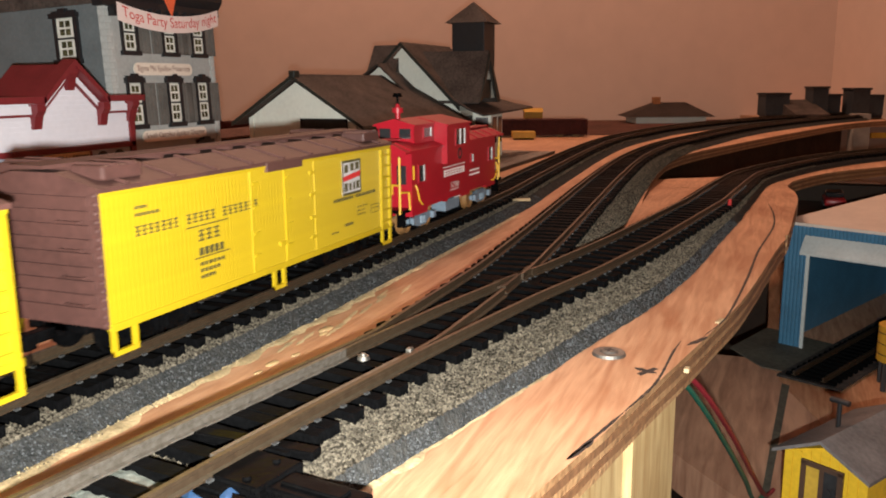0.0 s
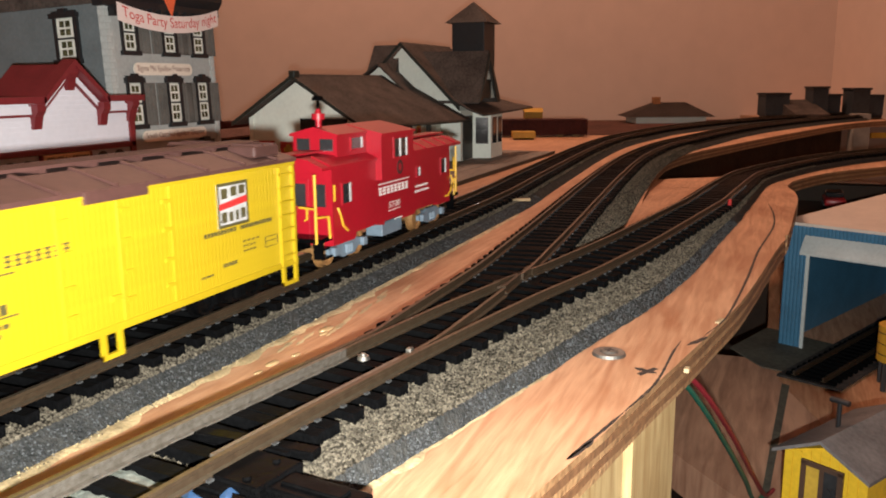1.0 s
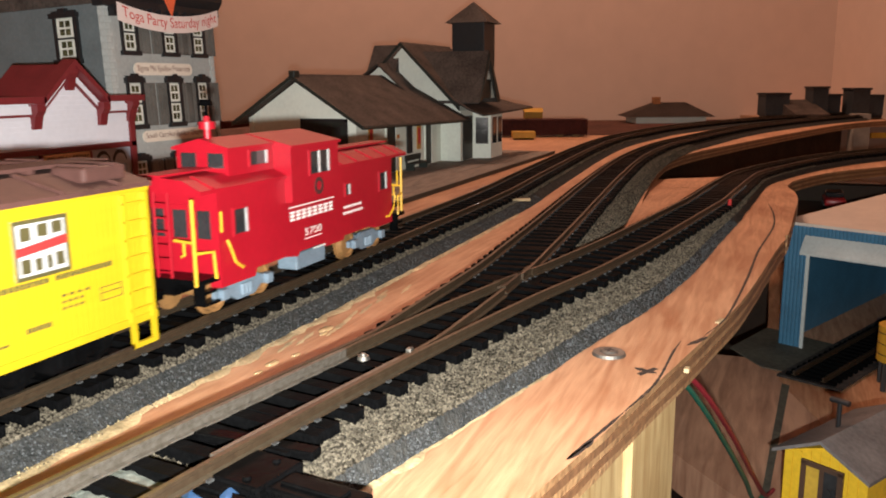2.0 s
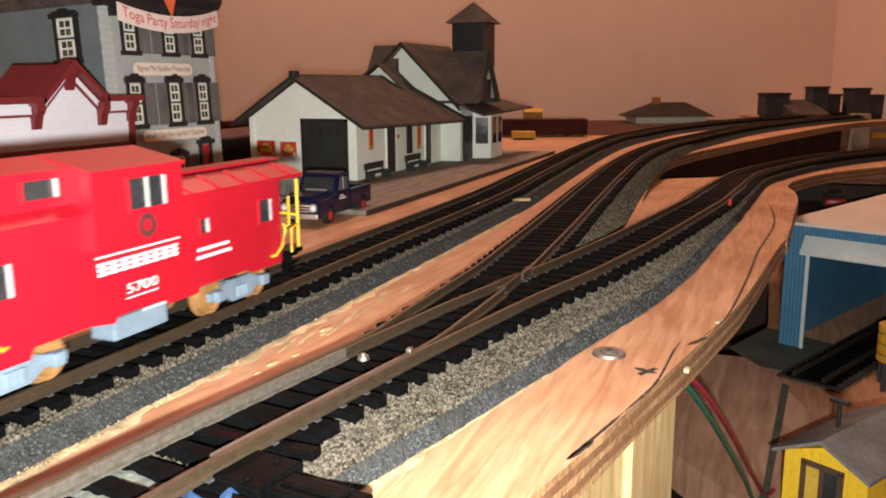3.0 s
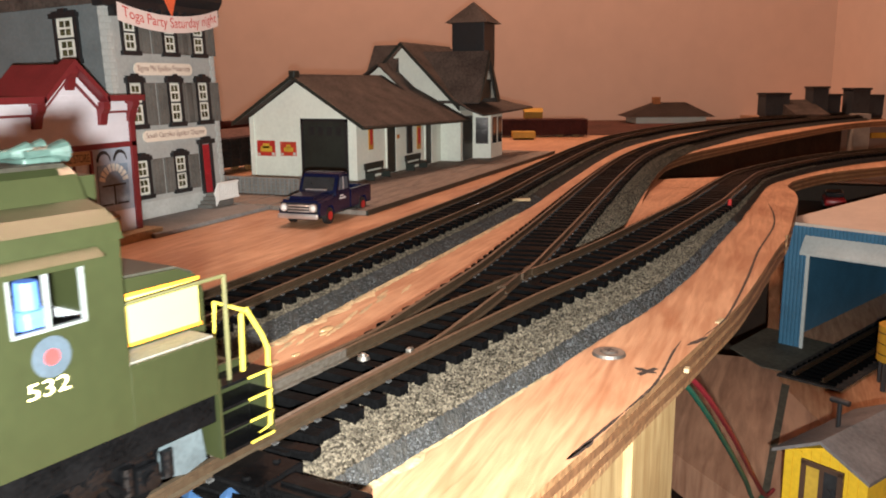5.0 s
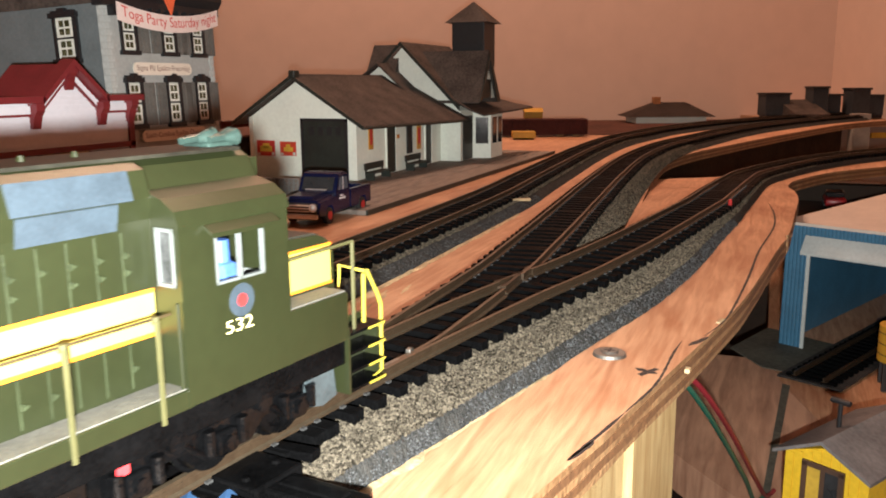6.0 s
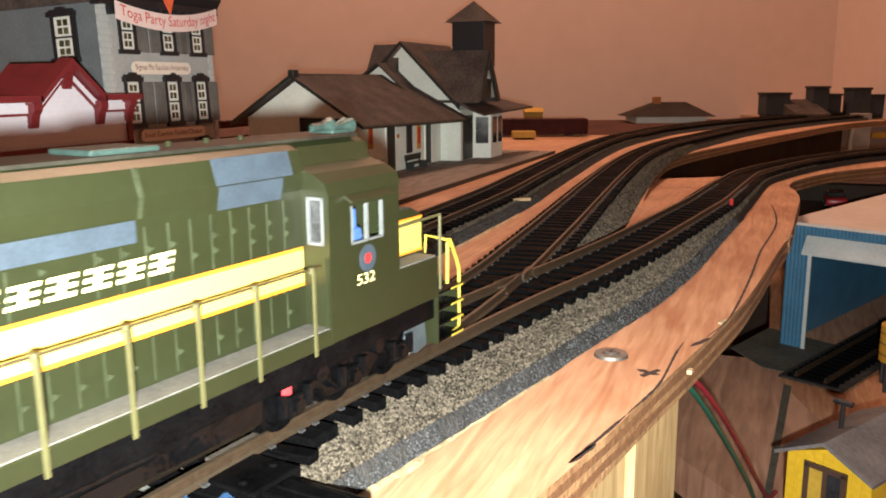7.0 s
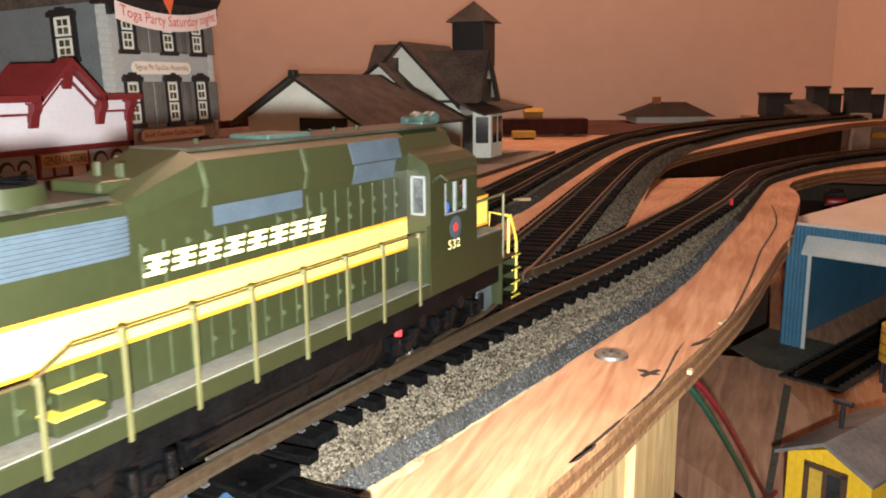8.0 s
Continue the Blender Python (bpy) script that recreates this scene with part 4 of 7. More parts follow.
    for e, d in ((10.5, -1), (117, 1)):
        bm = new_bm((min(e, e + d * 0.3), max(e, e + d * 0.3), -3.2, 3.2, 10.5, 29), bev=0.1)
        door = part("end_door", bm, RED, body)
        bm = new_bm((min(e, e + d * 0.45), max(e, e + d * 0.45), -2.2, 2.2, 20, 27.5))
        part("door_window", bm, GLASSD, door, "dark glazed window")
        for s in (-1, 1):
            bm = new_bm((min(e, e + d * 0.3), max(e, e + d * 0.3), min(s * 5.5, s * 9.5), max(s * 5.5, s * 9.5), 20, 27.5))
            part("end_window", bm, GLASSD, body, "dark glazed window")
    # platforms, ladders and yellow rails
    for e, d in ((2.5, 1), (129.5, -1)):
        a, b = min(e, e + d * 8.2), max(e, e + d * 8.2)
        bm = new_bm((a, b, -W + 0.5, W - 0.5, 9.2, 10.6), (a, b, -3, 3, 6, 9.2))
        part("platform", bm, BLACK, car, "black end platform")
        for s in (-1, 1):
            bm = new_bm((a + 1, b - 1, min(s * 8.5, s * 12), max(s * 8.5, s * 12), 3.6, 4.4), (a + 1, b - 1, min(s * 8.5, s * 11), max(s * 8.5, s * 11), 6.3, 7.1))
            box(bm, a + 0.6, a + 1.2, min(s * 8.5, s * 12), max(s * 8.5, s * 12), 3.6, 10)
            part("steps", bm, BLACK, car, "black folded steps")
            bm = bmesh.new()
            rod(bm, [(e, s * 10.2, 9), (e, s * 10.2, 31.6)], 0.5, 8)
            rod(bm, [(e, s * 10.2, 20.4), (e, s * 4, 20.8)], 0.4, 6)
            rod(bm, [(e, s * 7, 20.4), (e, s * 7, 17), (e, s * 6, 16.6)], 0.4, 6)
            rod(bm, [(e, s * 10.2, 17.6), (e + d * 6, s * 11.5, 17.2), (e + d * 6.4, s * 11.7, 10.0)], 0.45, 8)
            part("end_railing", bm, YR, car, "yellow-orange wire end railing")
            bm = bmesh.new()
            xg = e + d * 11.2
            rod(bm, [(xg, s * (W + 0.2), 19.5), (xg + d * 0.3, s * (W + 0.9), 17.5), (xg + d * 2.2, s * (W + 0.9), 13.2), (xg + d * 5.5, s * (W + 0.8), 11.0), (xg + d * 7.0, s * (W + 0.1), 11.0)], 0.4, 8)
            rod(bm, [(e + d * 8.6, s * (W + 0.5), 22), (e + d * 8.6, s * (W + 0.5), 27.5)], 0.4, 6)
            part("grab_rail", bm, YR, car, "curved yellow-orange grab rail")
        bm = bmesh.new()
        for s in (-1, 1):
            rod(bm, [(e + d * 0.5, s * 2.2, 10), (e + d * 0.5, s * 2.2, 33)], 0.35, 6)
        for k in range(6):
            rod(bm, [(e + d * 0.5, -2.2, 12 + k * 3.6), (e + d * 0.5, 2.2, 12 + k * 3.6)], 0.25, 6)
        part("end_ladder", bm, RED, car)
        coupler(car, 0.0 if d > 0 else 132.0, -d)
    bm = bmesh.new()
    drum(bm, 24, 0, 36.5, 48.0, 1.1, 1.1, 12)
    drum(bm, 24, 0, 48.0, 50.0, 2.3, 2.3, 14)
    drum(bm, 24, 0, 49.9, 51.6, 1.2, 0.7, 12)
    part("smoke_jack", bm, RED, car, "red stove pipe with a capped top", True)
    bm = bmesh.new()
    drum(bm, 24, 0, 51.5, 54.6, 0.6, 0.5, 10)
    drum(bm, 24, 0, 54.4, 56.0, 2.2, 1.6, 12)
    part("pipe_cap", bm, BLACK, car, "dark rusty pipe cap", True)
    bm = bmesh.new()
    glyphs(bm, 8, 45.2, 72.0, 20.8, 2.9, -W - 0.02)
    box(bm, 44.8, 72.2, -W - 0.07, -W, 23.3, 23.7)
    box(bm, 53, 63.5, -W - 0.07, -W, 12.6, 12.9)
    bars(bm, 9, 78.8, 92.0, 18.9, 0.9, -W - 0.02, seed=32)
    bars(bm, 10, 78.2, 93.0, 16.9, 0.9, -W - 0.02, seed=33)
    bars(bm, 4, 58, 66, 8.9, 0.5, -W - 0.02, seed=34)
    part("side_lettering", bm, WHITE, body, "white lettering bars and underlines")
    words("car_number", "5700", 2.3, body, WHITE, (58.3, -W - 0.02, 14.9), width=10.2, label="white car number 5700")
    bm = bmesh.new()
    for k in range(20):
        a0, a1 = k * math.tau / 20, (k + 1) * math.tau / 20
        prism(bm, [(58.6 + r * math.cos(a), 28.9 + r * math.sin(a)) for r, a in ((1.5, a0), (2.7, a0), (2.7, a1), (1.5, a1))], -14.64, -14.5, "y")
    part("round_emblem", bm, mat("dark_emblem", (0.06, 0.02, 0.02), 0.6), cup, "dark round ring emblem")
    bm = new_bm((49.5, 67.2, -11.0, -4, 3.4, 8.6), bev=0.4)
    part("battery_box", bm, GREYT, car, "blue-grey underframe box")
    bm = new_bm((6, 122, -2.6, 2.6, 6.0, 9.6), (36, 96, -6, 6, 6.8, 9.0))
    drum(bm, 4, 5.4, 66, 78, 2.4, 2.4, 14, "x")
    part("underframe", bm, RUST, car, "rusty brown underframe")
    for xx in (22, 97):
        bogie(car, xx, GREYT, RUST, 10.0, 10.5)
    return car


reefer = make_reefer(131, "bright yellow wooden refrigerator car with brown roof and ends")
reefer_2 = copy_thing(reefer, pose(-0.031, 0, 0.0095))
tagged(reefer_2, "second yellow wooden refrigerator car coupled behind the first")
caboose = make_caboose(292)


def make_loco():
    """Six-axle hood locomotive: frame, walkways, long hood with raised front part, cab, short nose, steps, rails."""
    OLIVE = mat("olive_green_paint", (0.0162, 0.0206, 0.0080), 0.34, 0, 0.08, 60, 0.05, 500)
    CABG = OLIVE
    STRIPE = mat("pale_yellow_stripe", (0.62, 0.50, 0.11), 0.4, 0, 0.02, 60)
    ORANGE = mat("orange_edge_line", (0.80, 0.26, 0.02), 0.4)
    GRILL = mat("blue_grey_grille", (0.036, 0.054, 0.072), 0.5, 0, 0.15, 200)
    WALK = mat("grey_walkway", (0.12, 0.12, 0.105), 0.7, 0, 0.2, 150, 0.2)
    KHAKI = mat("khaki_stanchion", (0.075, 0.075, 0.03), 0.5, 0, 0.1, 150)
    YELL = mat("yellow_handrail", (0.46, 0.38, 0.05), 0.4, 0, 0.05, 100)
    SASH = mat("grey_sash", (0.14, 0.16, 0.16), 0.4)
    GLOSSB = mat("glossy_black_castings", (0.0028, 0.0030, 0.0034), 0.18, 0, 0.3, 200, 0.5, 450, spec=0.12)
    DARKRAIL = mat("dark_brown_rail", (0.05, 0.035, 0.015), 0.5)
    LET = mat("pale_yellow_letter", (0.88, 0.80, 0.38), 0.5)
    HORN = mat("verdigris_horn", (0.036, 0.068, 0.060), 0.45, 0.2, 0.25, 200)
    ROOFM = mat("dusty_olive_roof", (0.026, 0.026, 0.020), 0.5, 0, 0.3, 80, 0.1, spec=0.25)
    SEAM = mat("lighter_olive_edge", (0.040, 0.052, 0.027), 0.32, 0, 0.25, 300)
    CABGLASS = mat("cloudy_cab_glass", (0.055, 0.06, 0.062), 0.12, 0, 0.6, 350)
    CABIN = mat("cab_interior_pale", (0.5, 0.55, 0.6), 0.6)
    loco = thing("locomotive", 0, 0, 0, "olive green hood locomotive with a yellow side stripe", "locomotive")
    BACK = -206
    # frame and walkways
    bm = new_bm((BACK, -16, -13.5, 13.5, 9.6, 14.4), (-16.2, -4.8, -8.7, 8.7, 9.6, 14.4), bev=0.3)
    frame_ob = part("frame_sill", bm, BLACK, loco, "black frame sill")
    for s in (-1, 1):
        bm = new_bm((BACK + 6, -53, min(s * 8.5, s * 14.8), max(s * 8.5, s * 14.8), 14.3, 17.2), bev=0.25)
        wk = part("walkway", bm, OLIVE, loco)
        bm = new_bm((BACK + 6, -53.4, min(s * 9.3, s * 14.4), max(s * 9.3, s * 14.4), 17.2, 17.45))
        part("tread_plate", bm, WALK, wk, "grey treadplate on the walkway")
    # long hood
    H = 9.2
    low = [(-H, 17), (-H, 42.2), (-H + 0.8, 43.8), (-5, 44.8), (5, 44.8), (H - 0.8, 43.8), (H, 42.2), (H, 17)]
    bm = bmesh.new()
    prism(bm, low, BACK + 8, -127, "x")
    hood = part("long_hood", bm, OLIVE, loco, "olive green long hood")
    high = [(-H, 17), (-H, 41.5), (-H - 0.7, 44.5), (-H + 0.4, 48.4), (-5.5, 49.8), (5.5, 49.8), (H - 0.4, 48.4), (H + 0.7, 44.5), (H, 41.5), (H, 17)]
    bm = bmesh.new()
    prism(bm, high, -113, -54, "x")
    part("raised_hood", bm, OLIVE, loco)
    bm = bmesh.new()
    la = [(-H, 17), (-H, 41.4), (-H, 42.2), (-H + 0.8, 43.8), (-5, 44.8), (5, 44.8), (H - 0.8, 43.8), (H, 42.2), (H, 41.4), (H, 17)]
    ra, rb = [bm.verts.new((-127, y, z)) for y, z in la], [bm.verts.new((-113, y, z)) for y, z in high]
    for k in range(9):
        bm.faces.new((ra[k], ra[k + 1], rb[k + 1], rb[k]))
    bmesh.ops.recalc_face_normals(bm, faces=bm.faces)
    part("hood_transition", bm, OLIVE, loco)
    bm = bmesh.new()
    prism(bm, [(-6.5, 49.6), (-6.2, 50.1), (6.2, 50.1), (6.5, 49.6)], -112.5, -33, "x")
    prism(bm, [(-7.6, 44.4), (-7.2, 44.95), (7.2, 44.95), (7.6, 44.4)], BACK + 10, -128, "x")
    part("hood_roof", bm, ROOFM, loco, "dusty dark roof panel")
    # stripe and edge lines
    for s in (-1, 1):
        y0, y1 = min(s * H, s * (H + 0.06)), max(s * H, s * (H + 0.06))
        bm = new_bm((BACK + 8, -54.2, y0, y1, 25.2, 31.0))
        st = part("side_stripe", bm, STRIPE, hood, "broad pale yellow side stripe")
        for z in (31.0, 24.6):
            part("edge_line", new_bm((BACK + 8, -54.2, y0, y1, z, z + 0.6)), ORANGE, st, "thin orange edge line")
    # doors, louvres, grilles
    door_rnd = random.Random(4)
    for s in (-1, 1):
        y0, y1, y2 = s * (H - 0.02), s * (H + 0.14), s * (H + 0.36)
        for k in range(34):
            xx = -196 + k * 4.15
            if xx > -57:
                break
            bm = new_bm((xx, xx + 0.22, min(y0, y1), max(y0, y1), 18, 24.4))
            part("door_seam", bm, SEAM, hood)
            if xx > -126 and door_rnd.random() < 0.85:
                bm = new_bm((xx, xx + 0.24, min(y0, y1), max(y0, y1), 31.8, 38.0 if xx < -89 else 40.2))
                part("door_seam", bm, SEAM, hood)
            for z in (20.4, 34.2, 36.6):
                if z > 30 and (xx < -126 or -125 < xx < -82 and z < 36):
                    continue
                if door_rnd.random() < 0.7:
                    bm = bmesh.new()
                    prism(bm, [(xx + 0.4, z), (xx + 1.3, z + 0.45), (xx + 0.4, z + 0.9)], min(y0, y2), max(y0, y2), "y")
                    part("door_latch", bm, SEAM, hood)
        for xx in (-113.2, -89.0):
            bm = bmesh.new()
            prism(bm, [(s * (H - 0.1), 41.5), (s * (H + 0.15), 41.5), (s * (H + 0.9), 44.5), (s * (H - 0.15), 48.5), (s * (H - 0.6), 48.3), (s * (H + 0.5), 44.5)], xx, xx + 0.7, "x")
            part("panel_joint", bm, SEAM, hood)
    for s in (-1, 1):
        y0, y1 = min(s * H, s * (H + 0.12)), max(s * H, s * (H + 0.12))
        bm = new_bm((-168, -127.4, y0, y1, 36.8, 42.2))
        gr = part("radiator_grille", bm, GRILL, hood, "blue-grey radiator grille")
        for k in range(8):
            bm = new_bm((-168, -127.4, min(s * H, s * (H + 0.4)), max(s * H, s * (H + 0.4)), 37.1 + k * 0.64, 37.4 + k * 0.64))
            part("slat", bm, GRILL, gr)
        bm = bmesh.new()
        for a, b in ((-111, -89.5),):
            prism(bm, [(s * H, 38.3), (s * (H + 0.15), 38.3), (s * (H + 0.15), 41.4), (s * H, 41.4)], a, b, "x")
        part("intake_grille", bm, GRILL, hood, "blue-grey intake grille")
        bm = bmesh.new()
        prism(bm, [(s * (H + 0.7), 44.4), (s * (H + 0.85), 44.5), (s * (H - 0.25), 48.5), (s * (H - 0.4), 48.4)], -74.5, -57, "x")
        prism(bm, [(s * H, 40.6), (s * (H + 0.12), 40.6), (s * (H + 0.84), 44.2), (s * (H + 0.7), 44.3)], -74, -59.5, "x")
        part("intake_grille", bm, GRILL, hood, "blue-grey intake grille")
    # lettering bars
    bm = bmesh.new()
    glyphs(bm, 8, -125.0, -82.2, 34.6, 2.9, -H - 0.03, 0.18, 0.2, 0.25)
    part("name_lettering", bm, LET, hood, "pale yellow name lettering bars")
    # roof: fan, silencer, small fittings
    bm = bmesh.new()
    drum(bm, -141, 0, 44.8, 47.4, 7.4, 7.0, 32)
    fan = part("radiator_fan", bm, OLIVE, loco, "round glossy green roof fan housing", True)
    bm = bmesh.new()
    drum(bm, -141, 0, 47.4, 47.7, 6.2, 6.2, 28)
    for k in range(10):
        rod(bm, [(-141, 0, 47.9), (-141 + 6.2 * math.cos(k * 0.628), 6.2 * math.sin(k * 0.628), 47.9)], 0.2, 5)
    part("fan_grille", bm, BLACK, fan)
    bm = bmesh.new()
    drum(bm, -163, 0, 44.8, 47.4, 7.4, 7.0, 32)
    part("radiator_fan", bm, OLIVE, loco, "round glossy green roof fan housing", True)
    bm = new_bm((-128, -116, -5, 5, 44.8, 46.6), bev=0.5)
    part("roof_hatch", bm, OLIVE, loco)
    bm = new_bm((-92, -80, -4.5, 4.5, 50.0, 50.9), bev=0.3)
    part("exhaust_box", bm, HORN, loco, "dull green exhaust box")
    for xx in (-74, -66, -58, -104):
        bm = bmesh.new()
        drum(bm, xx, 0.5, 50, 50.9, 0.6, 0.4, 8)
        part("lifting_eye", bm, OLIVE, loco)
    for y in (-2.6, 2.4):
        bm = bmesh.new()
        drum(bm, -122, y, 46.4, 48.6, 0.7, 0.6, 8)
        part("roof_vent", bm, OLIVE, loco)
    # cab
    C = 14.9
    prof = [(-C, 14.6), (-C, 40.6), (-C + 0.7, 42.8), (-C + 3.2, 44.4), (-8, 45.4), (-6.4, 48.6), (-4.5, 49.6), (4.5, 49.6), (6.4, 48.6), (8, 45.4), (C - 3.2, 44.4), (C - 0.7, 42.8), (C, 40.6), (C, 14.6)]
    x0, x1 = -54, -32

    def wall_with_holes(bm, u0, u1, v0, v1, holes, put, t):
        """A flat wall with openings through it, of thickness t."""
        us = sorted({u0, u1, *[h[0] for h in holes], *[h[1] for h in holes]})
        vs = sorted({v0, v1, *[h[2] for h in holes], *[h[3] for h in holes]})
        for a, b in zip(us, us[1:]):
            for c, d in zip(vs, vs[1:]):
                if any(h[0] <= a and b <= h[1] and h[2] <= c and d <= h[3] for h in holes):
                    continue
                box(bm, *put(a, b, c, d, t))

    bm = bmesh.new()
    for s in (-1, 1):
        wall_with_holes(bm, x0, x1, 14.6, 40.7, [(-47.6, -37.6, 31.2, 38.2)], lambda a, b, c, d, t: (a, b, min(s * C, s * (C - t)), max(s * C, s * (C - t)), c, d), 0.8)
    for xx, d0 in ((x0, 0.8), (x1 - 0.8, 0.8)):
        holes = [(-13.6, -10.4, 32.2, 40.2), (10.4, 13.6, 32.2, 40.2)]
        wall_with_holes(bm, -C + 0.8, C - 0.8, 14.6, 40.7, holes, lambda a, b, c, d, t: (xx, xx + t, a, b, c, d), 0.8)
    bmesh.ops.remove_doubles(bm, verts=bm.verts, dist=0.001)
    cab = part("cab", bm, CABG, loco, "olive green cab with open windows")
    bm = bmesh.new()
    prism(bm, [(y, max(z, 40.7)) for y, z in prof], x0, x1 + 0.6, "x")
    part("cab_roof", bm, CABG, cab)
    bm = bmesh.new()
    prism(bm, [(-4.6, 40.5), (-4.6, 48.0), (4.6, 48.0), (4.6, 40.5)], x1, x1 + 4.5, "x")
    part("headlight_housing", bm, CABG, cab)
    for s in (-1, 1):
        bm = bmesh.new()
        prism(bm, [(s * C, 39.8), (s * (C + 1.8), 38.9), (s * (C + 1.8), 39.3), (s * C, 40.4)], -49.5, -35.5, "x")
        part("awning", bm, CABG, cab)
        bm = bmesh.new()
        y0, y1 = min(s * (C - 0.6), s * (C + 0.15)), max(s * (C - 0.6), s * (C + 0.15))
        for a, b, c, d in ((-47.6, -47.2, 31.2, 38.2), (-38.0, -37.6, 31.2, 38.2), (-47.6, -37.6, 31.2, 31.6), (-42.9, -42.4, 31.2, 38.2)):
            box(bm, a, b, y0, y1, c, d)
        part("side_window_frame", bm, SASH, cab, "pale window frame")
        bm = bmesh.new()
        for a, b, c, d in ((10.2, 10.7, 32, 40.4), (13.3, 13.8, 32, 40.4), (10.2, 13.8, 32, 32.5), (10.2, 13.8, 39.9, 40.4)):
            box(bm, x0 - 0.2, x0 + 0.3, min(s * a, s * b), max(s * a, s * b), c, d)
        rear = part("rear_window_frame", bm, SASH, cab, "pale window frame")
        bm = new_bm((x0 + 0.35, x0 + 0.45, min(s * 10.4, s * 13.6), max(s * 10.4, s * 13.6), 32.3, 40.1))
        part("rear_glass", bm, CABGLASS, rear, "cloudy pale window glass")
    bm = new_bm((-53, -32, -13.8, 13.8, 22.0, 22.8), (-33.5, -32.2, -13, 13, 23, 30), (-36, -34, 4, 9, 23, 30))
    part("cab_floor", bm, CABIN, cab, "pale grey cab floor and desk")
    bm = new_bm((-44.5, -40.5, -12.6, -8.6, 22.8, 33.5), bev=1.0)
    drum(bm, -42.6, -10.6, 33.4, 36.8, 1.5, 1.4, 12)
    part("driver_figure", bm, mat("blue_plain_figure", (0.05, 0.13, 0.42), 0.6), loco, "plain blue toy figure shape at the window")
    words("road_number", "532", 2.0, cab, LET, (-43.6, -C - 0.02, 24.4), width=5.6, label="pale yellow road number 532")
    for r, z, m in ((2.6, 0.08, GRILL), (1.0, 0.14, REDP)):
        bm = bmesh.new()
        drum(bm, -42.8, 28.0, -C - z, -C, r, r, 20, "y")
        part("round_emblem", bm, m, cab, "round emblem with a red centre")
    for s in (-1, 1):
        bm = bmesh.new()
        rod(bm, [(-54.6, s * 14.4, 17.5), (-54.6, s * 14.4, 30)], 0.3, 6)
        part("grab_iron", bm, OLIVE, cab)
    # horns
    bm = bmesh.new()
    for y, xx in ((-2.6, -31.5), (0, -30), (2.6, -31.5), (-1.2, -36)):
        rod(bm, [(xx - 4.5, y, 51.2), (xx - 1, y, 51.4)], 0.6, 8)
        drum(bm, y, 51.4, xx - 1.2, xx + 1.2, 0.6, 1.5, 12, "x")
    box(bm, -36.5, -31, -3, 3, 49.6, 50.8, bev=0.3)
    part("air_horn", bm, HORN, loco, "verdigris green air horn cluster")
    # nose
    bm = bmesh.new()
    prism(bm, [(x1, 14.4), (x1, 34.0), (-18.5, 33.5), (-15.2, 32.0), (-14.0, 29.6), (-14.0, 14.4)], -9.4, 9.4, "y")
    nose = part("nose", bm, OLIVE, loco, "olive green short nose")
    bm = bmesh.new()
    prism(bm, [(-31.8, 33.98), (-31.8, 34.3), (-18.6, 33.85), (-15.4, 32.5), (-15.2, 32.0)], -8.8, 8.8, "y")
    part("nose_top", bm, ROOFM, nose, "dusty grey nose top")
    for s in (-1, 1):
        y0, y1 = min(s * 9.4, s * 9.48), max(s * 9.4, s * 9.48)
        bm = new_bm((-31.6, -15, y0, y1, 24.6, 31.2))
        st = part("nose_stripe", bm, STRIPE, nose, "pale yellow nose panel")
        for z in (31.2, 24.1):
            part("edge_line", new_bm((-31.8, -14.6, y0, y1, z, z + 0.5)), ORANGE, st, "thin orange edge line")
        bm = new_bm((-32, -16.5, min(s * 8.8, s * 14.6), max(s * 8.8, s * 14.6), 14.4, 23.4), bev=0.35)
        bx = part("side_box", bm, OLIVE, loco)
        bm = new_bm((-31.4, -17, min(s * 9.4, s * 14.2), max(s * 9.4, s * 14.2), 23.4, 23.7))
        part("box_top", bm, WALK, bx, "grey treadplate top")
        bm = new_bm((-16.5, -5.4, min(s * 8.8, s * 9.4), max(s * 8.8, s * 9.4), 3.8, 16.5), (-16.6, -16.1, min(s * 8.8, s * 14.4), max(s * 8.8, s * 14.4), 3.8, 16.5))
        stp = part("step_well", bm, OLIVE, loco)
        for k, z in enumerate((4.0, 7.6, 11.2, 14.8)):
            bm = new_bm((-16.1, -5.6, min(s * 9.4, s * 14.4), max(s * 9.4, s * 14.4), z, z + 0.5))
            sp = part("step", bm, BLACK, stp)
            bm = new_bm((-10.5, -5.4, min(s * 14.2, s * 14.6), max(s * 14.2, s * 14.6), z, z + 0.4))
            part("step_edge", bm, YELL, sp, "yellow step edge")
        bm = bmesh.new()
        rod(bm, [(-7.5, s * 13.2, 4.2), (-4.8, s * 13.1, 5), (-4.5, s * 13.0, 18), (-5.6, s * 13.0, 20.5), (-9.0, s * 13.2, 25.6), (-10.2, s * 13.3, 25.2), (-10.4, s * 13.3, 16)], 0.42, 8)
        rod(bm, [(-9.6, s * 13.2, 25.6), (-10.6, s * 8.0, 26.4), (-10.8, s * 7.4, 16)], 0.38, 8)
        part("step_handrail", bm, YELL, loco, "bright yellow step handrail")
        bm = bmesh.new()
        rod(bm, [(-13, s * 13.0, 14.6), (-13, s * 13.0, 32)], 0.38, 8)
        rod(bm, [(-13, s * 13.0, 31.8), (-31.8, s * 10.6, 30.6)], 0.3, 6)
        part("front_railing", bm, KHAKI, loco, "khaki wire railing")
        # stanchions and the long handrail
        rail_pts = [(-200, s * 14.5, 26.0), (-147, s * 14.5, 26.0), (-141.6, s * 14.5, 28.7), (-56, s * 14.5, 28.9)]
        bm = bmesh.new()
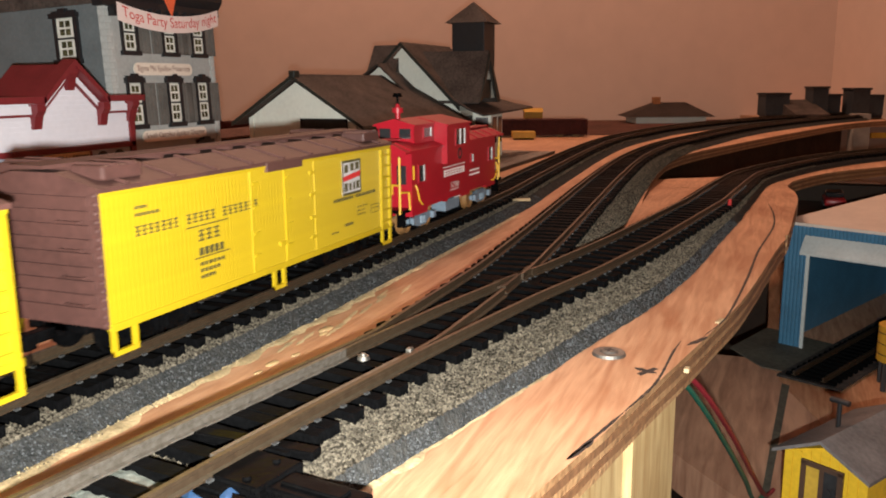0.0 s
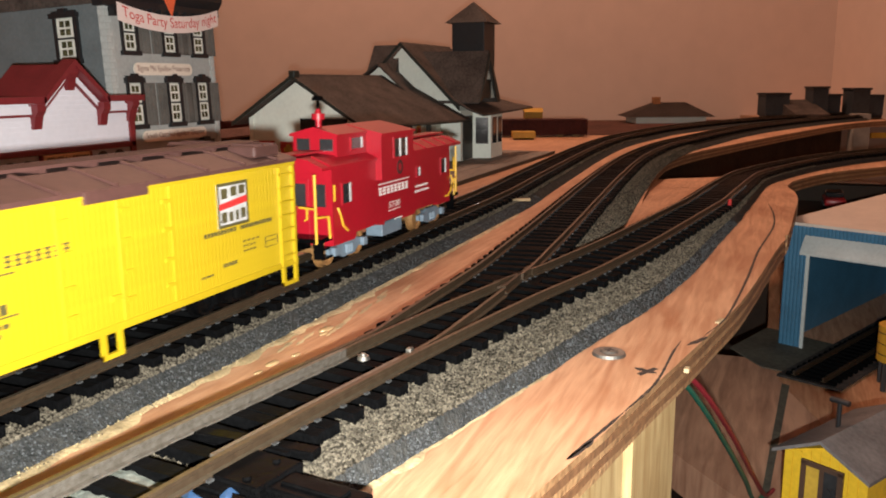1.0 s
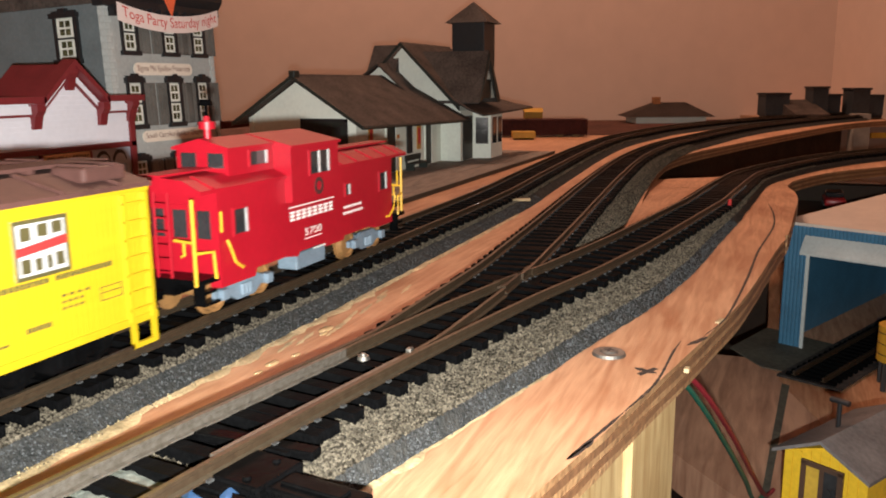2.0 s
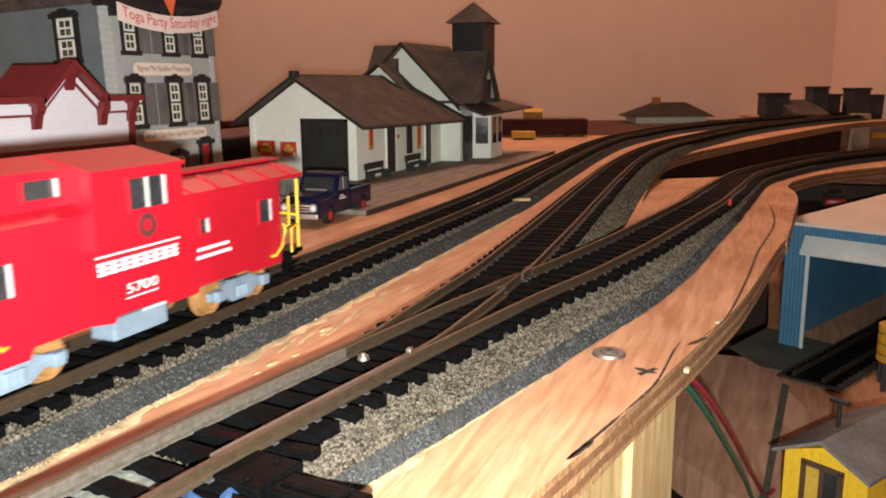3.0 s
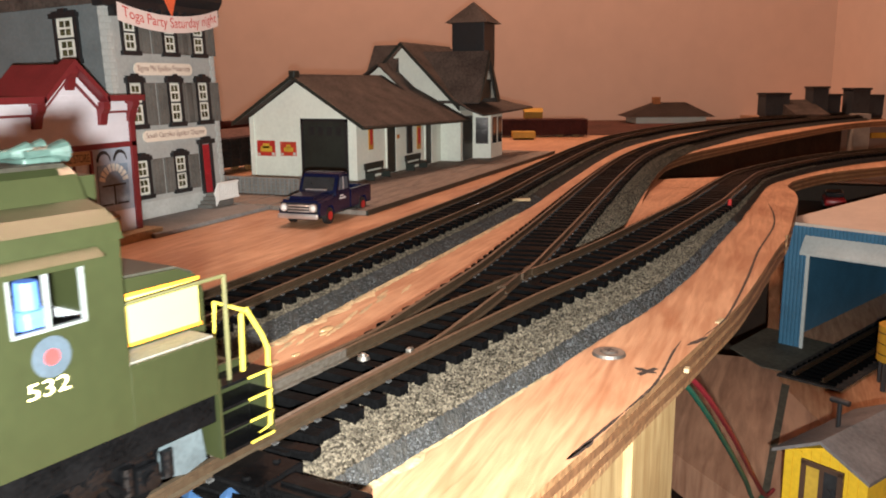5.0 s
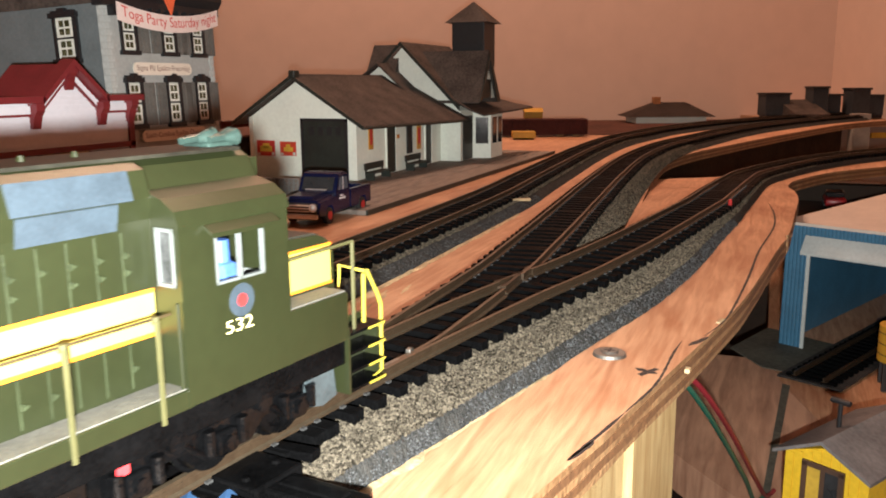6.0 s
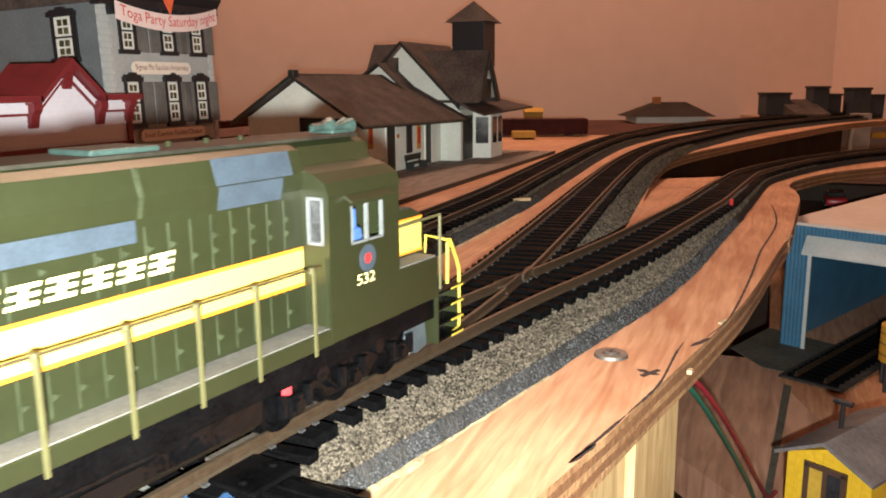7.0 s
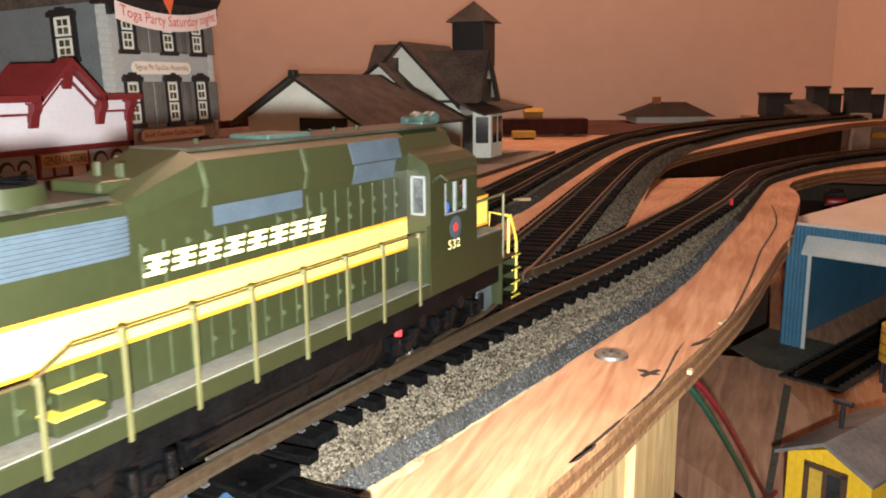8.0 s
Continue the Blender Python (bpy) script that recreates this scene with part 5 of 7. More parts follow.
        rod(bm, rail_pts, 0.22, 8)
        part("long_handrail", bm, DARKRAIL, loco, "thin dark handrail")
        for xx in (-196, -184, -171.5, -159, -146.5, -134.2, -121.9, -109.7, -96.8, -84.7, -72.6, -58.7):
            bm = new_bm((xx - 0.38, xx + 0.38, min(s * 14.8, s * 15.2), max(s * 14.8, s * 15.2), 13.6, 28.6 if xx > -145 else 26), bev=0.12)
            drum(bm, xx, s * 14.6, 28.2 if xx > -145 else 25.6, 29.2 if xx > -145 else 26.4, 0.55, 0.55, 8)
            part("stanchion", bm, KHAKI, loco, "khaki stanchion post")
        for xx, z, w in ((-141.5, 22.0, 11.4), (-143.8, 19.4, 13.4)):
            bm = new_bm((xx, xx + 7.5, min(s * 9.4, s * w), max(s * 9.4, s * w), 17.4, z), bev=0.15)
            hs = part("hood_step", bm, OLIVE, loco)
            bm = new_bm((xx + 0.2, xx + 7.3, min(s * 9.5, s * (w - 0.2)), max(s * 9.5, s * (w - 0.2)), z, z + 0.2))
            part("step_tread", bm, YELL, hs, "yellow step tread")
    # pilot, tank, trucks
    bm = bmesh.new()
    prism(bm, [(-5.6, 14.4), (-4.0, 14.4), (-3.6, 3.5), (-5.6, 3.5)], -13.0, 13.0, "y")
    part("pilot", bm, OLIVE, loco, "olive green front pilot plate")
    coupler(loco, -4.4, 1)
    for s in (-1, 1):
        bm = bmesh.new()
        prism(bm, [(-27, 4.5), (-26, 11.5), (-19, 11.5), (-18, 4.0), (-22, 3.2)], min(s * 11, s * 12.4), max(s * 11, s * 12.4), "y")
        part("air_tank_plate", bm, mat("blue_grey_plate", (0.055, 0.075, 0.085), 0.5, 0, 0.2, 150), loco, "pale blue-grey plate behind the steps")
    bm = bmesh.new()
    prism(bm, [(-10, 3.4), (-12.4, 5.5), (-12.8, 11.8), (12.8, 11.8), (12.4, 5.5), (10, 3.4)], -120, -70, "x")
    part("fuel_tank", bm, GLOSSB, loco, "glossy black fuel tank")
    bm = bmesh.new()
    for s in (-1, 1):
        drum(bm, s * 11.4, 9.4, -122, -92, 1.8, 1.8, 14, "x")
    part("air_reservoir", bm, GLOSSB, loco, "black air reservoir pipes", True)
    for cx in (-45.5, -146):
        bm = new_bm((cx - 20, cx + 20, -6, 6, 5, 10))
        trk = part("truck_bolster", bm, BLACK, loco, "black three-axle truck")
        for s in (-1, 1):
            bm = bmesh.new()
            prism(bm, [(cx - 21, 5.2), (cx - 21, 8.2), (cx - 17, 9.6), (cx + 17, 9.6), (cx + 21, 8.2), (cx + 21, 5.2), (cx + 17, 4.4), (cx + 13, 6.4), (cx + 9, 6.4), (cx + 6, 3.6), (cx - 6, 3.6), (cx - 9, 6.4), (cx - 13, 6.4), (cx - 17, 4.4)], min(s * 10.5, s * 12), max(s * 10.5, s * 12), "y")
            for k in (-16.5, 0, 16.5):
                box(bm, cx + k - 2, cx + k + 2, min(s * 11, s * 13.2), max(s * 11, s * 13.2), 3.6, 7.6, bev=0.5)
                for j in (-3.4, 3.4):
                    drum(bm, cx + k + j, s * 12.6, 4.6, 8.6, 1.0, 1.0, 10)
                drum(bm, cx + k, 5.6, min(s * 13, s * 14), max(s * 13, s * 14), 1.3, 1.1, 12, "y")
            for j in (-10, 8):
                drum(bm, cx + j, 9.4, min(s * 11.5, s * 13.6), max(s * 11.5, s * 13.6), 1.6, 1.6, 12, "y")
                rod(bm, [(cx + j, s * 13.0, 9.4), (cx + j + 5, s * 13.0, 5.0)], 0.5, 6)
            part("truck_side_frame", bm, GLOSSB, trk, "glossy black cast side frame with springs")
        for k in (-16.5, 0, 16.5):
            wheelset(trk, cx + k, BLACK, 5.6, 8.0, "dark steel wheel")
    for s in (-1, 1):
        bm = new_bm((-65.5, -63.6, min(s * 12.6, s * 13.4), max(s * 12.6, s * 13.4), 8.2, 10.2), bev=0.2)
        part("red_cap", bm, mat("red_lens_paint", (0.75, 0.05, 0.06), 0.3), loco, "small red cap on the frame")
        bm = bmesh.new()
        box(bm, -124, -117, min(s * 12.5, s * 14), max(s * 12.5, s * 14), 7.6, 9.0, bev=0.3)
        part("frame_bracket", bm, GLOSSB, loco, "black bracket on the frame")
    return loco


loco = make_loco()


# ---- buildings of the town ----
CLAP = mat("white_clapboard_paint", (0.66, 0.66, 0.72), 0.55, 0, 0.04, 40, 0.05)
MAROON = mat("maroon_trim_paint", (0.16, 0.018, 0.022), 0.42, 0, 0.12, 80)
PALEBLUE = mat("pale_blue_grey_panel", (0.36, 0.43, 0.52), 0.5, 0, 0.08, 80)
SHOPWOOD = mat("tan_board", (0.40, 0.27, 0.14), 0.7, 0, 0.2, 120, 0.2, stretch=(1, 8, 1))
SIGNTAN = mat("tan_sign", (0.55, 0.40, 0.22), 0.6)
DARKSIGN = mat("dark_brown_print", (0.04, 0.025, 0.015), 0.6)
SHINGLE = mat("dark_brown_shingle", (0.080, 0.064, 0.056), 0.85, 0, 0.3, 60, 0.5, 700, spec=0.2)
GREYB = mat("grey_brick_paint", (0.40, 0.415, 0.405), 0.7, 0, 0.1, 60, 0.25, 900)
# Side wall brick, darker and bluer than the front.
SIDEB = mat("darker_side_brick", (0.135, 0.160, 0.170), 0.7, 0, 0.1, 60, 0.25, 900)
GREYQ = mat("light_grey_quoin", (0.46, 0.49, 0.48), 0.7, 0, 0.1, 60)
BLKT = mat("black_trim_paint", (0.014, 0.014, 0.016), 0.5, 0, 0.2, 60)
SHUT = mat("dark_grey_shutter", (0.135, 0.132, 0.122), 0.65, 0, 0.2, 100)
PANE = mat("pale_window_pane", (0.60, 0.64, 0.58), 0.25, 0, 0.06, 60)
LACE = mat("cream_window_sash", (0.72, 0.74, 0.68), 0.5)
SASHGLASS = mat("dim_olive_pane", (0.10, 0.10, 0.05), 0.15, 0, 0.5, 300)
CREAM = mat("cream_paper", (0.78, 0.70, 0.60), 0.6, 0, 0.04, 60)
PINKW = mat("banner_paper", (0.80, 0.66, 0.62), 0.6, 0, 0.04, 60)
REDINK = mat("red_ink", (0.62, 0.05, 0.04), 0.6)
STATW = mat("station_white_paint", (0.84, 0.90, 0.82), 0.6, 0, 0.05, 40, 0.1, 300)
DKGREEN = mat("dark_green_door_paint", (0.018, 0.024, 0.02), 0.5, 0, 0.2, 60)
PLANK = mat("weathered_platform_planks", (0.22, 0.19, 0.165), 0.8, 0, 0.25, 60, 0.3, 500, stretch=(1, 6, 1))
SIDEWALK = mat("grey_sidewalk", (0.21, 0.22, 0.22), 0.8, 0, 0.15, 60, 0.2, 600)


def sash_window(parent, x, z, w, h, trim, y=0.0, head=True):
    """A sash window facing -y: frame, panes, glazing bars, head and sill; x, z is its lower left corner."""
    bm = new_bm((x, x + w, y - 0.5, y - 0.2, z, z + h))
    win = part("window", bm, PANE, parent, "pale curtained sash window with black frame")
    bm = bmesh.new()
    f = w * 0.16
    for a, b, c, d in ((x - f, x, z, z + h), (x + w, x + w + f * 1.5, z, z + h), (x, x + w, z + h * 0.48, z + h * 0.52)):
        box(bm, a, b, y - 1.4, y, c, d)
    box(bm, x - f * 1.8, x + w + f * 1.8, y - 2.2, y, z - h * 0.12, z)
    if head:
        box(bm, x - f * 1.8, x + w + f * 1.8, y - 2.4, y, z + h, z + h * 1.12)
        box(bm, x - f, x + w + f, y - 1.8, y, z + h * 1.12, z + h * 1.17)
        box(bm, x + w * 0.3, x + w * 0.7, y - 2.6, y, z + h * 1.1, z + h * 1.22)
    part("frame", bm, trim, win, "black moulded window frame")
    for z0 in (0.03, 0.53):
        bm = new_bm((x + w * 0.02, x + w * 0.98, y - 0.9, y - 0.5, z + h * z0, z + h * (z0 + 0.44)))
        sash = part("sash", bm, LACE, win, "cream painted sash")
        for k in (0.20, 0.54):
            for j in (0.05, 0.25):
                bm = new_bm((x + w * k, x + w * (k + 0.26), y - 1.0, y - 0.85, z + h * (z0 + j), z + h * (z0 + j + 0.15)))
                part("pane", bm, SASHGLASS, sash, "dim olive window pane")
    return win


def make_store():
    st = thing("general_store", 226, 127, 0, "white clapboard general store with maroon trim and false front", "store")
    # walls
    bm = new_bm((0.5, 76.5, 1.5, 70, 4, 58))
    part("wall", bm, CLAP, st)
    bm = bmesh.new()
    top = [(0, 43.5), (0, 62.5), (24, 62.5), (41, 77), (58, 62.5), (77, 62.5), (77, 43.5)]
    prism(bm, top, 0, 1.6, "y")
    ff = part("false_front", bm, CLAP, st, "white clapboard false front")
    for k in range(17):
        z = 44.0 + k * 1.95
        a, b = 1.0, 76
        if z > 61:
            u = (z - 61) / 15.5
            a, b = 24 + 16.5 * u, 58 - 16.5 * u
        if b - a < 2:
            continue
        bm = bmesh.new()
        prism(bm, [(0.1, z), (-0.55, z + 0.05), (-0.05, z + 1.9), (0.1, z + 1.9)], a, b, "x")
        part("clapboard", bm, CLAP, ff)
    # cornice following the gable
    for pts in (((-2, 62.6), (24.5, 62.6)), ((23.5, 62), (41, 77.4)), ((41, 77.4), (58.5, 62)), ((57.5, 62.6), (80, 62.6))):
        (a, za), (b, zb) = pts
        bm = bmesh.new()
        prism(bm, [(a, za), (b, zb), (b, zb + 2.6), (a, za + 2.6)], -5.5, 1.8, "y")
        part("cornice", bm, MAROON, ff, "maroon moulded cornice")
        bm = bmesh.new()
        prism(bm, [(a + 0.3, za - 1.1), (b - 0.3, zb - 1.1), (b - 0.3, zb - 4.2), (a + 0.3, za - 4.2)], -1.2, 0.0, "y")
        part("frieze", bm, CLAP, ff)
        bm = bmesh.new()
        prism(bm, [(a + 0.3, za - 4.2), (b - 0.3, zb - 4.2), (b - 0.3, zb - 5.2), (a + 0.3, za - 5.2)], -1.6, 0.0, "y")
        part("frieze_moulding", bm, MAROON, ff)
    for a, z in ((22.5, 62), (41, 77), (57.5, 62), (75, 63)):
        bm = bmesh.new()
        prism(bm, [(-4.6, z + 0.4), (-4.6, z - 2.5), (-3, z - 4.5), (-1.6, z - 9.5), (0, z - 9.5), (0, z + 0.4)], a - 2.0, a + 2.0, "x")
        part("bracket", bm, MAROON, ff, "maroon cornice bracket")
    bm = bmesh.new()
    prism(bm, [(24.5, 62.5), (41, 78.0), (57.5, 62.5)], 1.9, 30, "y")
    part("gable_roof", bm, MAROON, st, "maroon false gable roof")
    bm = bmesh.new()
    for k in range(10):
        prism(bm, [(2 + k * 6.5, 60 + k * 0.7), (2 + k * 6.5, 61.4 + k * 0.7), (9 + k * 6.5, 61.6 + k * 0.7), (9 + k * 6.5, 60.6 + k * 0.7)], 1, 76, "x")
    part("roof", bm, SHINGLE, st, "dark shingled roof")
    # shop front
    for a, b, c, d in ((0, 3.2, 4, 43.5), (73.8, 77, 4, 63), (0, 77, 42.2, 44.6), (22.6, 24.0, 4, 42), (48.5, 50.0, 4, 42)):
        bm = new_bm((a, b, -1.4, 1.2, c, d), bev=0.2)
        part("trim_post", bm, MAROON, st, "maroon trim board")
    for a, b in ((3.2, 22.6), (50, 73.8)):
        bm = new_bm((a, b, -0.2, 1.4, 14, 42.2))
        panel = part("window_bay", bm, PALEBLUE, st, "pale blue-grey shop window bay")
        bm = new_bm((a, b, -0.3, 1.4, 4, 14))
        part("bulkhead", bm, CLAP, panel, "white boarded bulkhead")
        mid, w = (a + b) / 2, (b - a)
        for k in (-1, 1):
            cx = mid + k * w * 0.21
            bm = bmesh.new()
            arc = [(cx + w * 0.17 * math.cos(t * math.pi / 10), 36.6 + w * 0.2 * math.sin(t * math.pi / 10)) for t in range(11)]
            prism(bm, arc, -0.6, -0.2, "y")
            aw = part("arched_light", bm, BLKT, panel, "dark arched top light")
            bm = bmesh.new()
            prism(bm, [(cx + (u - cx) * 0.8, 36.4 + (v - 36.6) * 0.72) for u, v in arc], -0.7, -0.6, "y")
            part("arch_glass", bm, PALEBLUE, aw)
        bm = new_bm((mid - w * 0.38, mid + w * 0.38, -0.55, -0.2, 17, 35))
        gl = part("shop_window", bm, mat("blue_shop_glass", (0.25, 0.34, 0.44), 0.12, 0, 0.15, 60), panel, "bluish shop window glass")
        bm = bmesh.new()
        for k in range(9):
            t0, t1 = math.radians(10 + k * 18), math.radians(10 + k * 18 + 13)
            prism(bm, [(mid + r * math.cos(t), 26.4 + r * math.sin(t)) for r, t in ((w * 0.24, t0), (w * 0.38, t0), (w * 0.38, t1), (w * 0.24, t1))], -0.75, -0.5, "y")
        part("arched_lettering", bm, LACE, gl, "arched pale lettering bars on the glass")
        bm = new_bm((mid - w * 0.3, mid + w * 0.3, -0.7, -0.5, 25.4, 26.2), (mid - 0.4, mid + 0.4, -0.7, -0.5, 17, 25.4), (mid - w * 0.34, mid - w * 0.06, -0.7, -0.5, 17.0, 17.8), (mid + w * 0.06, mid + w * 0.34, -0.7, -0.5, 17.0, 17.8))
        part("glazing_bars", bm, BLKT, gl)
    # recessed door, its sign and pale reveal
    bm = new_bm((24, 41, 1.2, 1.6, 4.2, 36))
    door = part("door", bm, PALEBLUE, st, "pale blue-grey double door")
    bm = new_bm((26.5, 30.5, 0.9, 1.25, 13, 31), (34, 38.5, 0.9, 1.25, 13, 31))
    part("door_glass", bm, GLASSD, door, "dark door glass")
    bm = new_bm((26.5, 30.5, 0.9, 1.25, 6, 11), (34, 38.5, 0.9, 1.25, 6, 11))
    part("door_panel", bm, BLKT, door)
    bm = new_bm((24.2, 41, 0.6, 1.3, 31.6, 32.6), (40.4, 41.4, 0.2, 1.4, 4.2, 36), (32, 32.9, 0.6, 1.3, 32, 36))
    part("door_trim", bm, MAROON, door)
    bm = bmesh.new()
    for k in (0, 1.4):
        bmesh.ops.create_icosphere(bm, subdivisions=1, radius=0.5, matrix=Matrix.Translation((31.6 + k, 0.6, 15)))
    part("door_knob", bm, mat("brass_knob", (0.6, 0.42, 0.12), 0.3, 0.9), door, "brass door knobs")
    bm = new_bm((41.4, 48.5, -0.1, 1.4, 4.2, 37))
    part("door_reveal", bm, mat("white_blue_reveal", (0.66, 0.74, 0.82), 0.5), st, "pale blue-white door reveal")
    bm = new_bm((24.2, 48.4, -1.6, -0.4, 36.3, 42.0), bev=0.15)
    sign = part("sign_board", bm, SIGNTAN, st, "tan general store sign board")
    words("sign_lettering", "GENERAL STORE", 3.4, sign, DARKSIGN, (36.3, -1.64, 39.2), width=22.5, label="dark brown sign lettering")
    bm = new_bm((-2, 82, -8.5, 2, 0.02, 4.2), bev=0.3)
    part("porch", bm, SHOPWOOD, st, "brown wooden porch step")
    bm = new_bm((-14, -0.5, -2.5, -1.5, 44, 52))
    part("side_board", bm, CREAM, st, "cream side sign board")
    return st


make_store()
barrel = thing("wooden_barrel", 279, 121.5, 4.25, "small brown wooden barrel on the store porch", "barrel")
bm = bmesh.new()
for z0, z1, r0, r1 in ((0, 4.6, 3.5, 4.1), (4.6, 9.6, 4.1, 3.6)):
    drum(bm, 0, 0, z0, z1, r0, r1, 16)
part("staves", bm, mat("barrel_wood", (0.36, 0.18, 0.07), 0.55, 0, 0.25, 200, 0.2), barrel)
for z in (1.2, 7.8):
    bm = bmesh.new()
    drum(bm, 0, 0, z, z + 0.8, 4.05, 4.1, 16)
    part("hoop", bm, mat("dark_hoop", (0.05, 0.03, 0.02), 0.4), barrel, "dark hoop")
bm = bmesh.new()
drum(bm, 0, 0, 9.6, 11.2, 3.0, 1.6, 16)
part("sack_top", bm, mat("grey_brown_sack", (0.25, 0.2, 0.16), 0.8), barrel)

tree = thing("christmas_tree", 236, 119.5, 4.25, "small dark decorated christmas tree in a red pot", "christmas tree")
bm = bmesh.new()
drum(bm, 0, 0, 0, 4.5, 2.0, 2.9, 14)
part("pot", bm, mat("red_pot", (0.22, 0.04, 0.03), 0.5), tree, "dark red pot")
bm = bmesh.new()
drum(bm, 0, 0, 4, 32, 0.7, 0.2, 8)
part("trunk", bm, DARKSIGN, tree)
rnd = random.Random(12)
bm = bmesh.new()
for k in range(420):
    u = rnd.random() ** 0.8
    r = (1 - u) * 6.6 + 0.5
    a, z = rnd.uniform(0, 6.28), 7 + 26 * u
    d = Vector((math.cos(a), math.sin(a), rnd.uniform(-0.5, 0.1)))
    q = Vector((0, 0, z)) + d * r * rnd.uniform(0.3, 1)
    s = d.cross(Vector((0, 0, 1))).normalized()
    bm.faces.new([bm.verts.new(v) for v in (q - s * 0.5, q + s * 0.5, q + d * 1.8 + Vector((0, 0, rnd.uniform(-0.4, 0.4))))])
part("needles", bm, mat("dark_green_needles", (0.018, 0.035, 0.02), 0.6, 0, 0.3, 200), tree, "dark green needles")
for c, nm in (((0.62, 0.60, 0.03), "yellow"), ((0.5, 0.03, 0.05), "red"), ((0.05, 0.08, 0.4), "blue"), ((0.7, 0.7, 0.7), "white")):
    for k in range(4 if nm != "white" else 3):
        a, z = rnd.uniform(3.2, 6.2), rnd.uniform(9, 26)
        if nm == "white":
            z += 6
        r = (33 - z) / 26 * 6.6 + 0.6
        bm = bmesh.new()
        bmesh.ops.create_icosphere(bm, subdivisions=2, radius=1.0 if nm == "yellow" else 0.8, matrix=Matrix.Translation((math.cos(a) * r, math.sin(a) * r, z)))
        part("bauble", bm, mat(nm + "_bauble", c, 0.25), tree, nm + " bauble", True)


def make_house():
    h = thing("brick_house", 322, 150, 0, "three-storey grey brick town house with black window trim", "house")
    h.matrix_basis = pose(0.3198, 0.150, 0, -2.2)
    W, D, H = 80, 78, 108
    bm = new_bm((0, W, 0, D, 2, H))
    wall = part("wall", bm, GREYB, h, "grey painted brick wall")
    bm = bmesh.new()
    for k in range(72):
        z = 3 + k * 1.45
        box(bm, 4, W - 4, -0.16, 0.02, z, z + 1.1)
    tagged(part("brickwork", bm, GREYB, wall), kind="stuff")
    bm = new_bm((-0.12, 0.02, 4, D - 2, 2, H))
    side = part("side_wall", bm, SIDEB, wall, "darker blue-grey brick side wall")
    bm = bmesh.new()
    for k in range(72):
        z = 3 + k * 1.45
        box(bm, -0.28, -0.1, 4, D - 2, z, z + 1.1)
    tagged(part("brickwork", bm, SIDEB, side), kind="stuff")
    stone = {}
    for e in (3.6, 2.4):
        stone[e, 0] = mesh_of("quoin", new_bm((-0.5, e, -0.5, 0.3, 0, 2.7), (-0.5, 0.3, 0.3, 6 - e, 0, 2.7)), GREYQ)
        stone[e, 1] = mesh_of("quoin", new_bm((W - e, W + 0.4, -0.5, 0.3, 0, 2.7)), GREYQ)
    for k in range(34):
        for side in (0, 1):
            ob = new("quoin", stone[3.6 if k % 2 else 2.4, side])
            ob.parent = wall
            ob.matrix_basis = pose(0, 0, (3 + k * 3.1) * MM)
    cols = (10.2, 39.5, 63.0)
    for row, (z, hh) in enumerate(((14.5, 17.5), (50.0, 20.5), (86.0, 18.0))):
        for k, x in enumerate(cols):
            if row == 0 and k == 2:
                continue
            sash_window(wall, x + (row == 0) * -1.0, z, 8.2, hh, BLKT, 0.0, head=row < 2)
            bm = new_bm((x + 10.2, x + 19.0, -0.9, 0, z - 1, z + hh), bev=0.1)
            for j in range(3):
                box(bm, x + 10.8 + j * 2.7, x + 12.8 + j * 2.7, -1.15, -0.9, z, z + hh - 1)
            part("shutter", bm, SHUT, wall, "dark grey wooden shutter")
            if k:
                bm = new_bm((x - 9, x - 1.6, -0.9, 0, z - 1, z + hh), bev=0.1)
                for j in range(3):
                    box(bm, x - 8.6 + j * 2.4, x - 6.9 + j * 2.4, -1.15, -0.9, z, z + hh - 1)
                part("shutter", bm, SHUT, wall, "dark grey wooden shutter")
    bm = new_bm((61.5, 68.5, -0.6, 0, 9.5, 36.5))
    door = part("door", bm, mat("red_door_paint", (0.40, 0.015, 0.025), 0.4), wall, "red panelled front door")
    bm = new_bm((63, 67, -0.8, -0.6, 12, 20), (63, 67, -0.8, -0.6, 23, 34))
    part("door_panel", bm, mat("red_door_panel", (0.34, 0.012, 0.02), 0.4), door)
    bm = new_bm((59.8, 61.5, -1.6, 0, 9.5, 37), (68.5, 70.4, -1.6, 0, 9.5, 37), (58.5, 72, -2.4, 0, 37, 39.5), (62, 68, -2.8, 0, 39.5, 41))
    part("door_surround", bm, BLKT, door, "black door surround")
    bm = new_bm((0, W, -0.35, 0.0, 2, 10.6))
    part("stone_base", bm, GREYQ, wall, "light grey stone base")
    # steps and white balustrade
    bm = bmesh.new()
    for k in range(4):
        box(bm, 54 + k * 2.6, 74, -10, -0.4, 2 + k * 1.9, 3.9 + k * 1.9)
    part("front_steps", bm, SHUT, h, "dark stone front steps")
    bm = bmesh.new()
    for k in range(11):
        x = 60 + k * 1.7
        box(bm, x, x + 0.7, -11.2, -10.6, 6, 14.5)
    for k in range(4):
        box(bm, 57 + k * 0.9, 57.6 + k * 0.9, -11.2, -10.6, 3.0 + k, 9.5 + k * 1.2)
    box(bm, 60, 78.5, -11.5, -10.3, 14.2, 15.4)
    box(bm, 60, 78.5, -11.4, -10.4, 5.6, 6.4)
    prism(bm, [(56.6, 8.6), (60, 14.2), (60, 15.4), (56.2, 9.6)], -11.5, -10.3, "y")
    part("balustrade", bm, WHITE, h, "white picket balustrade")
    # side window, cornice
    win = sash_window(wall, 0, 83.0, 11.0, 19.5, BLKT, 0.0)
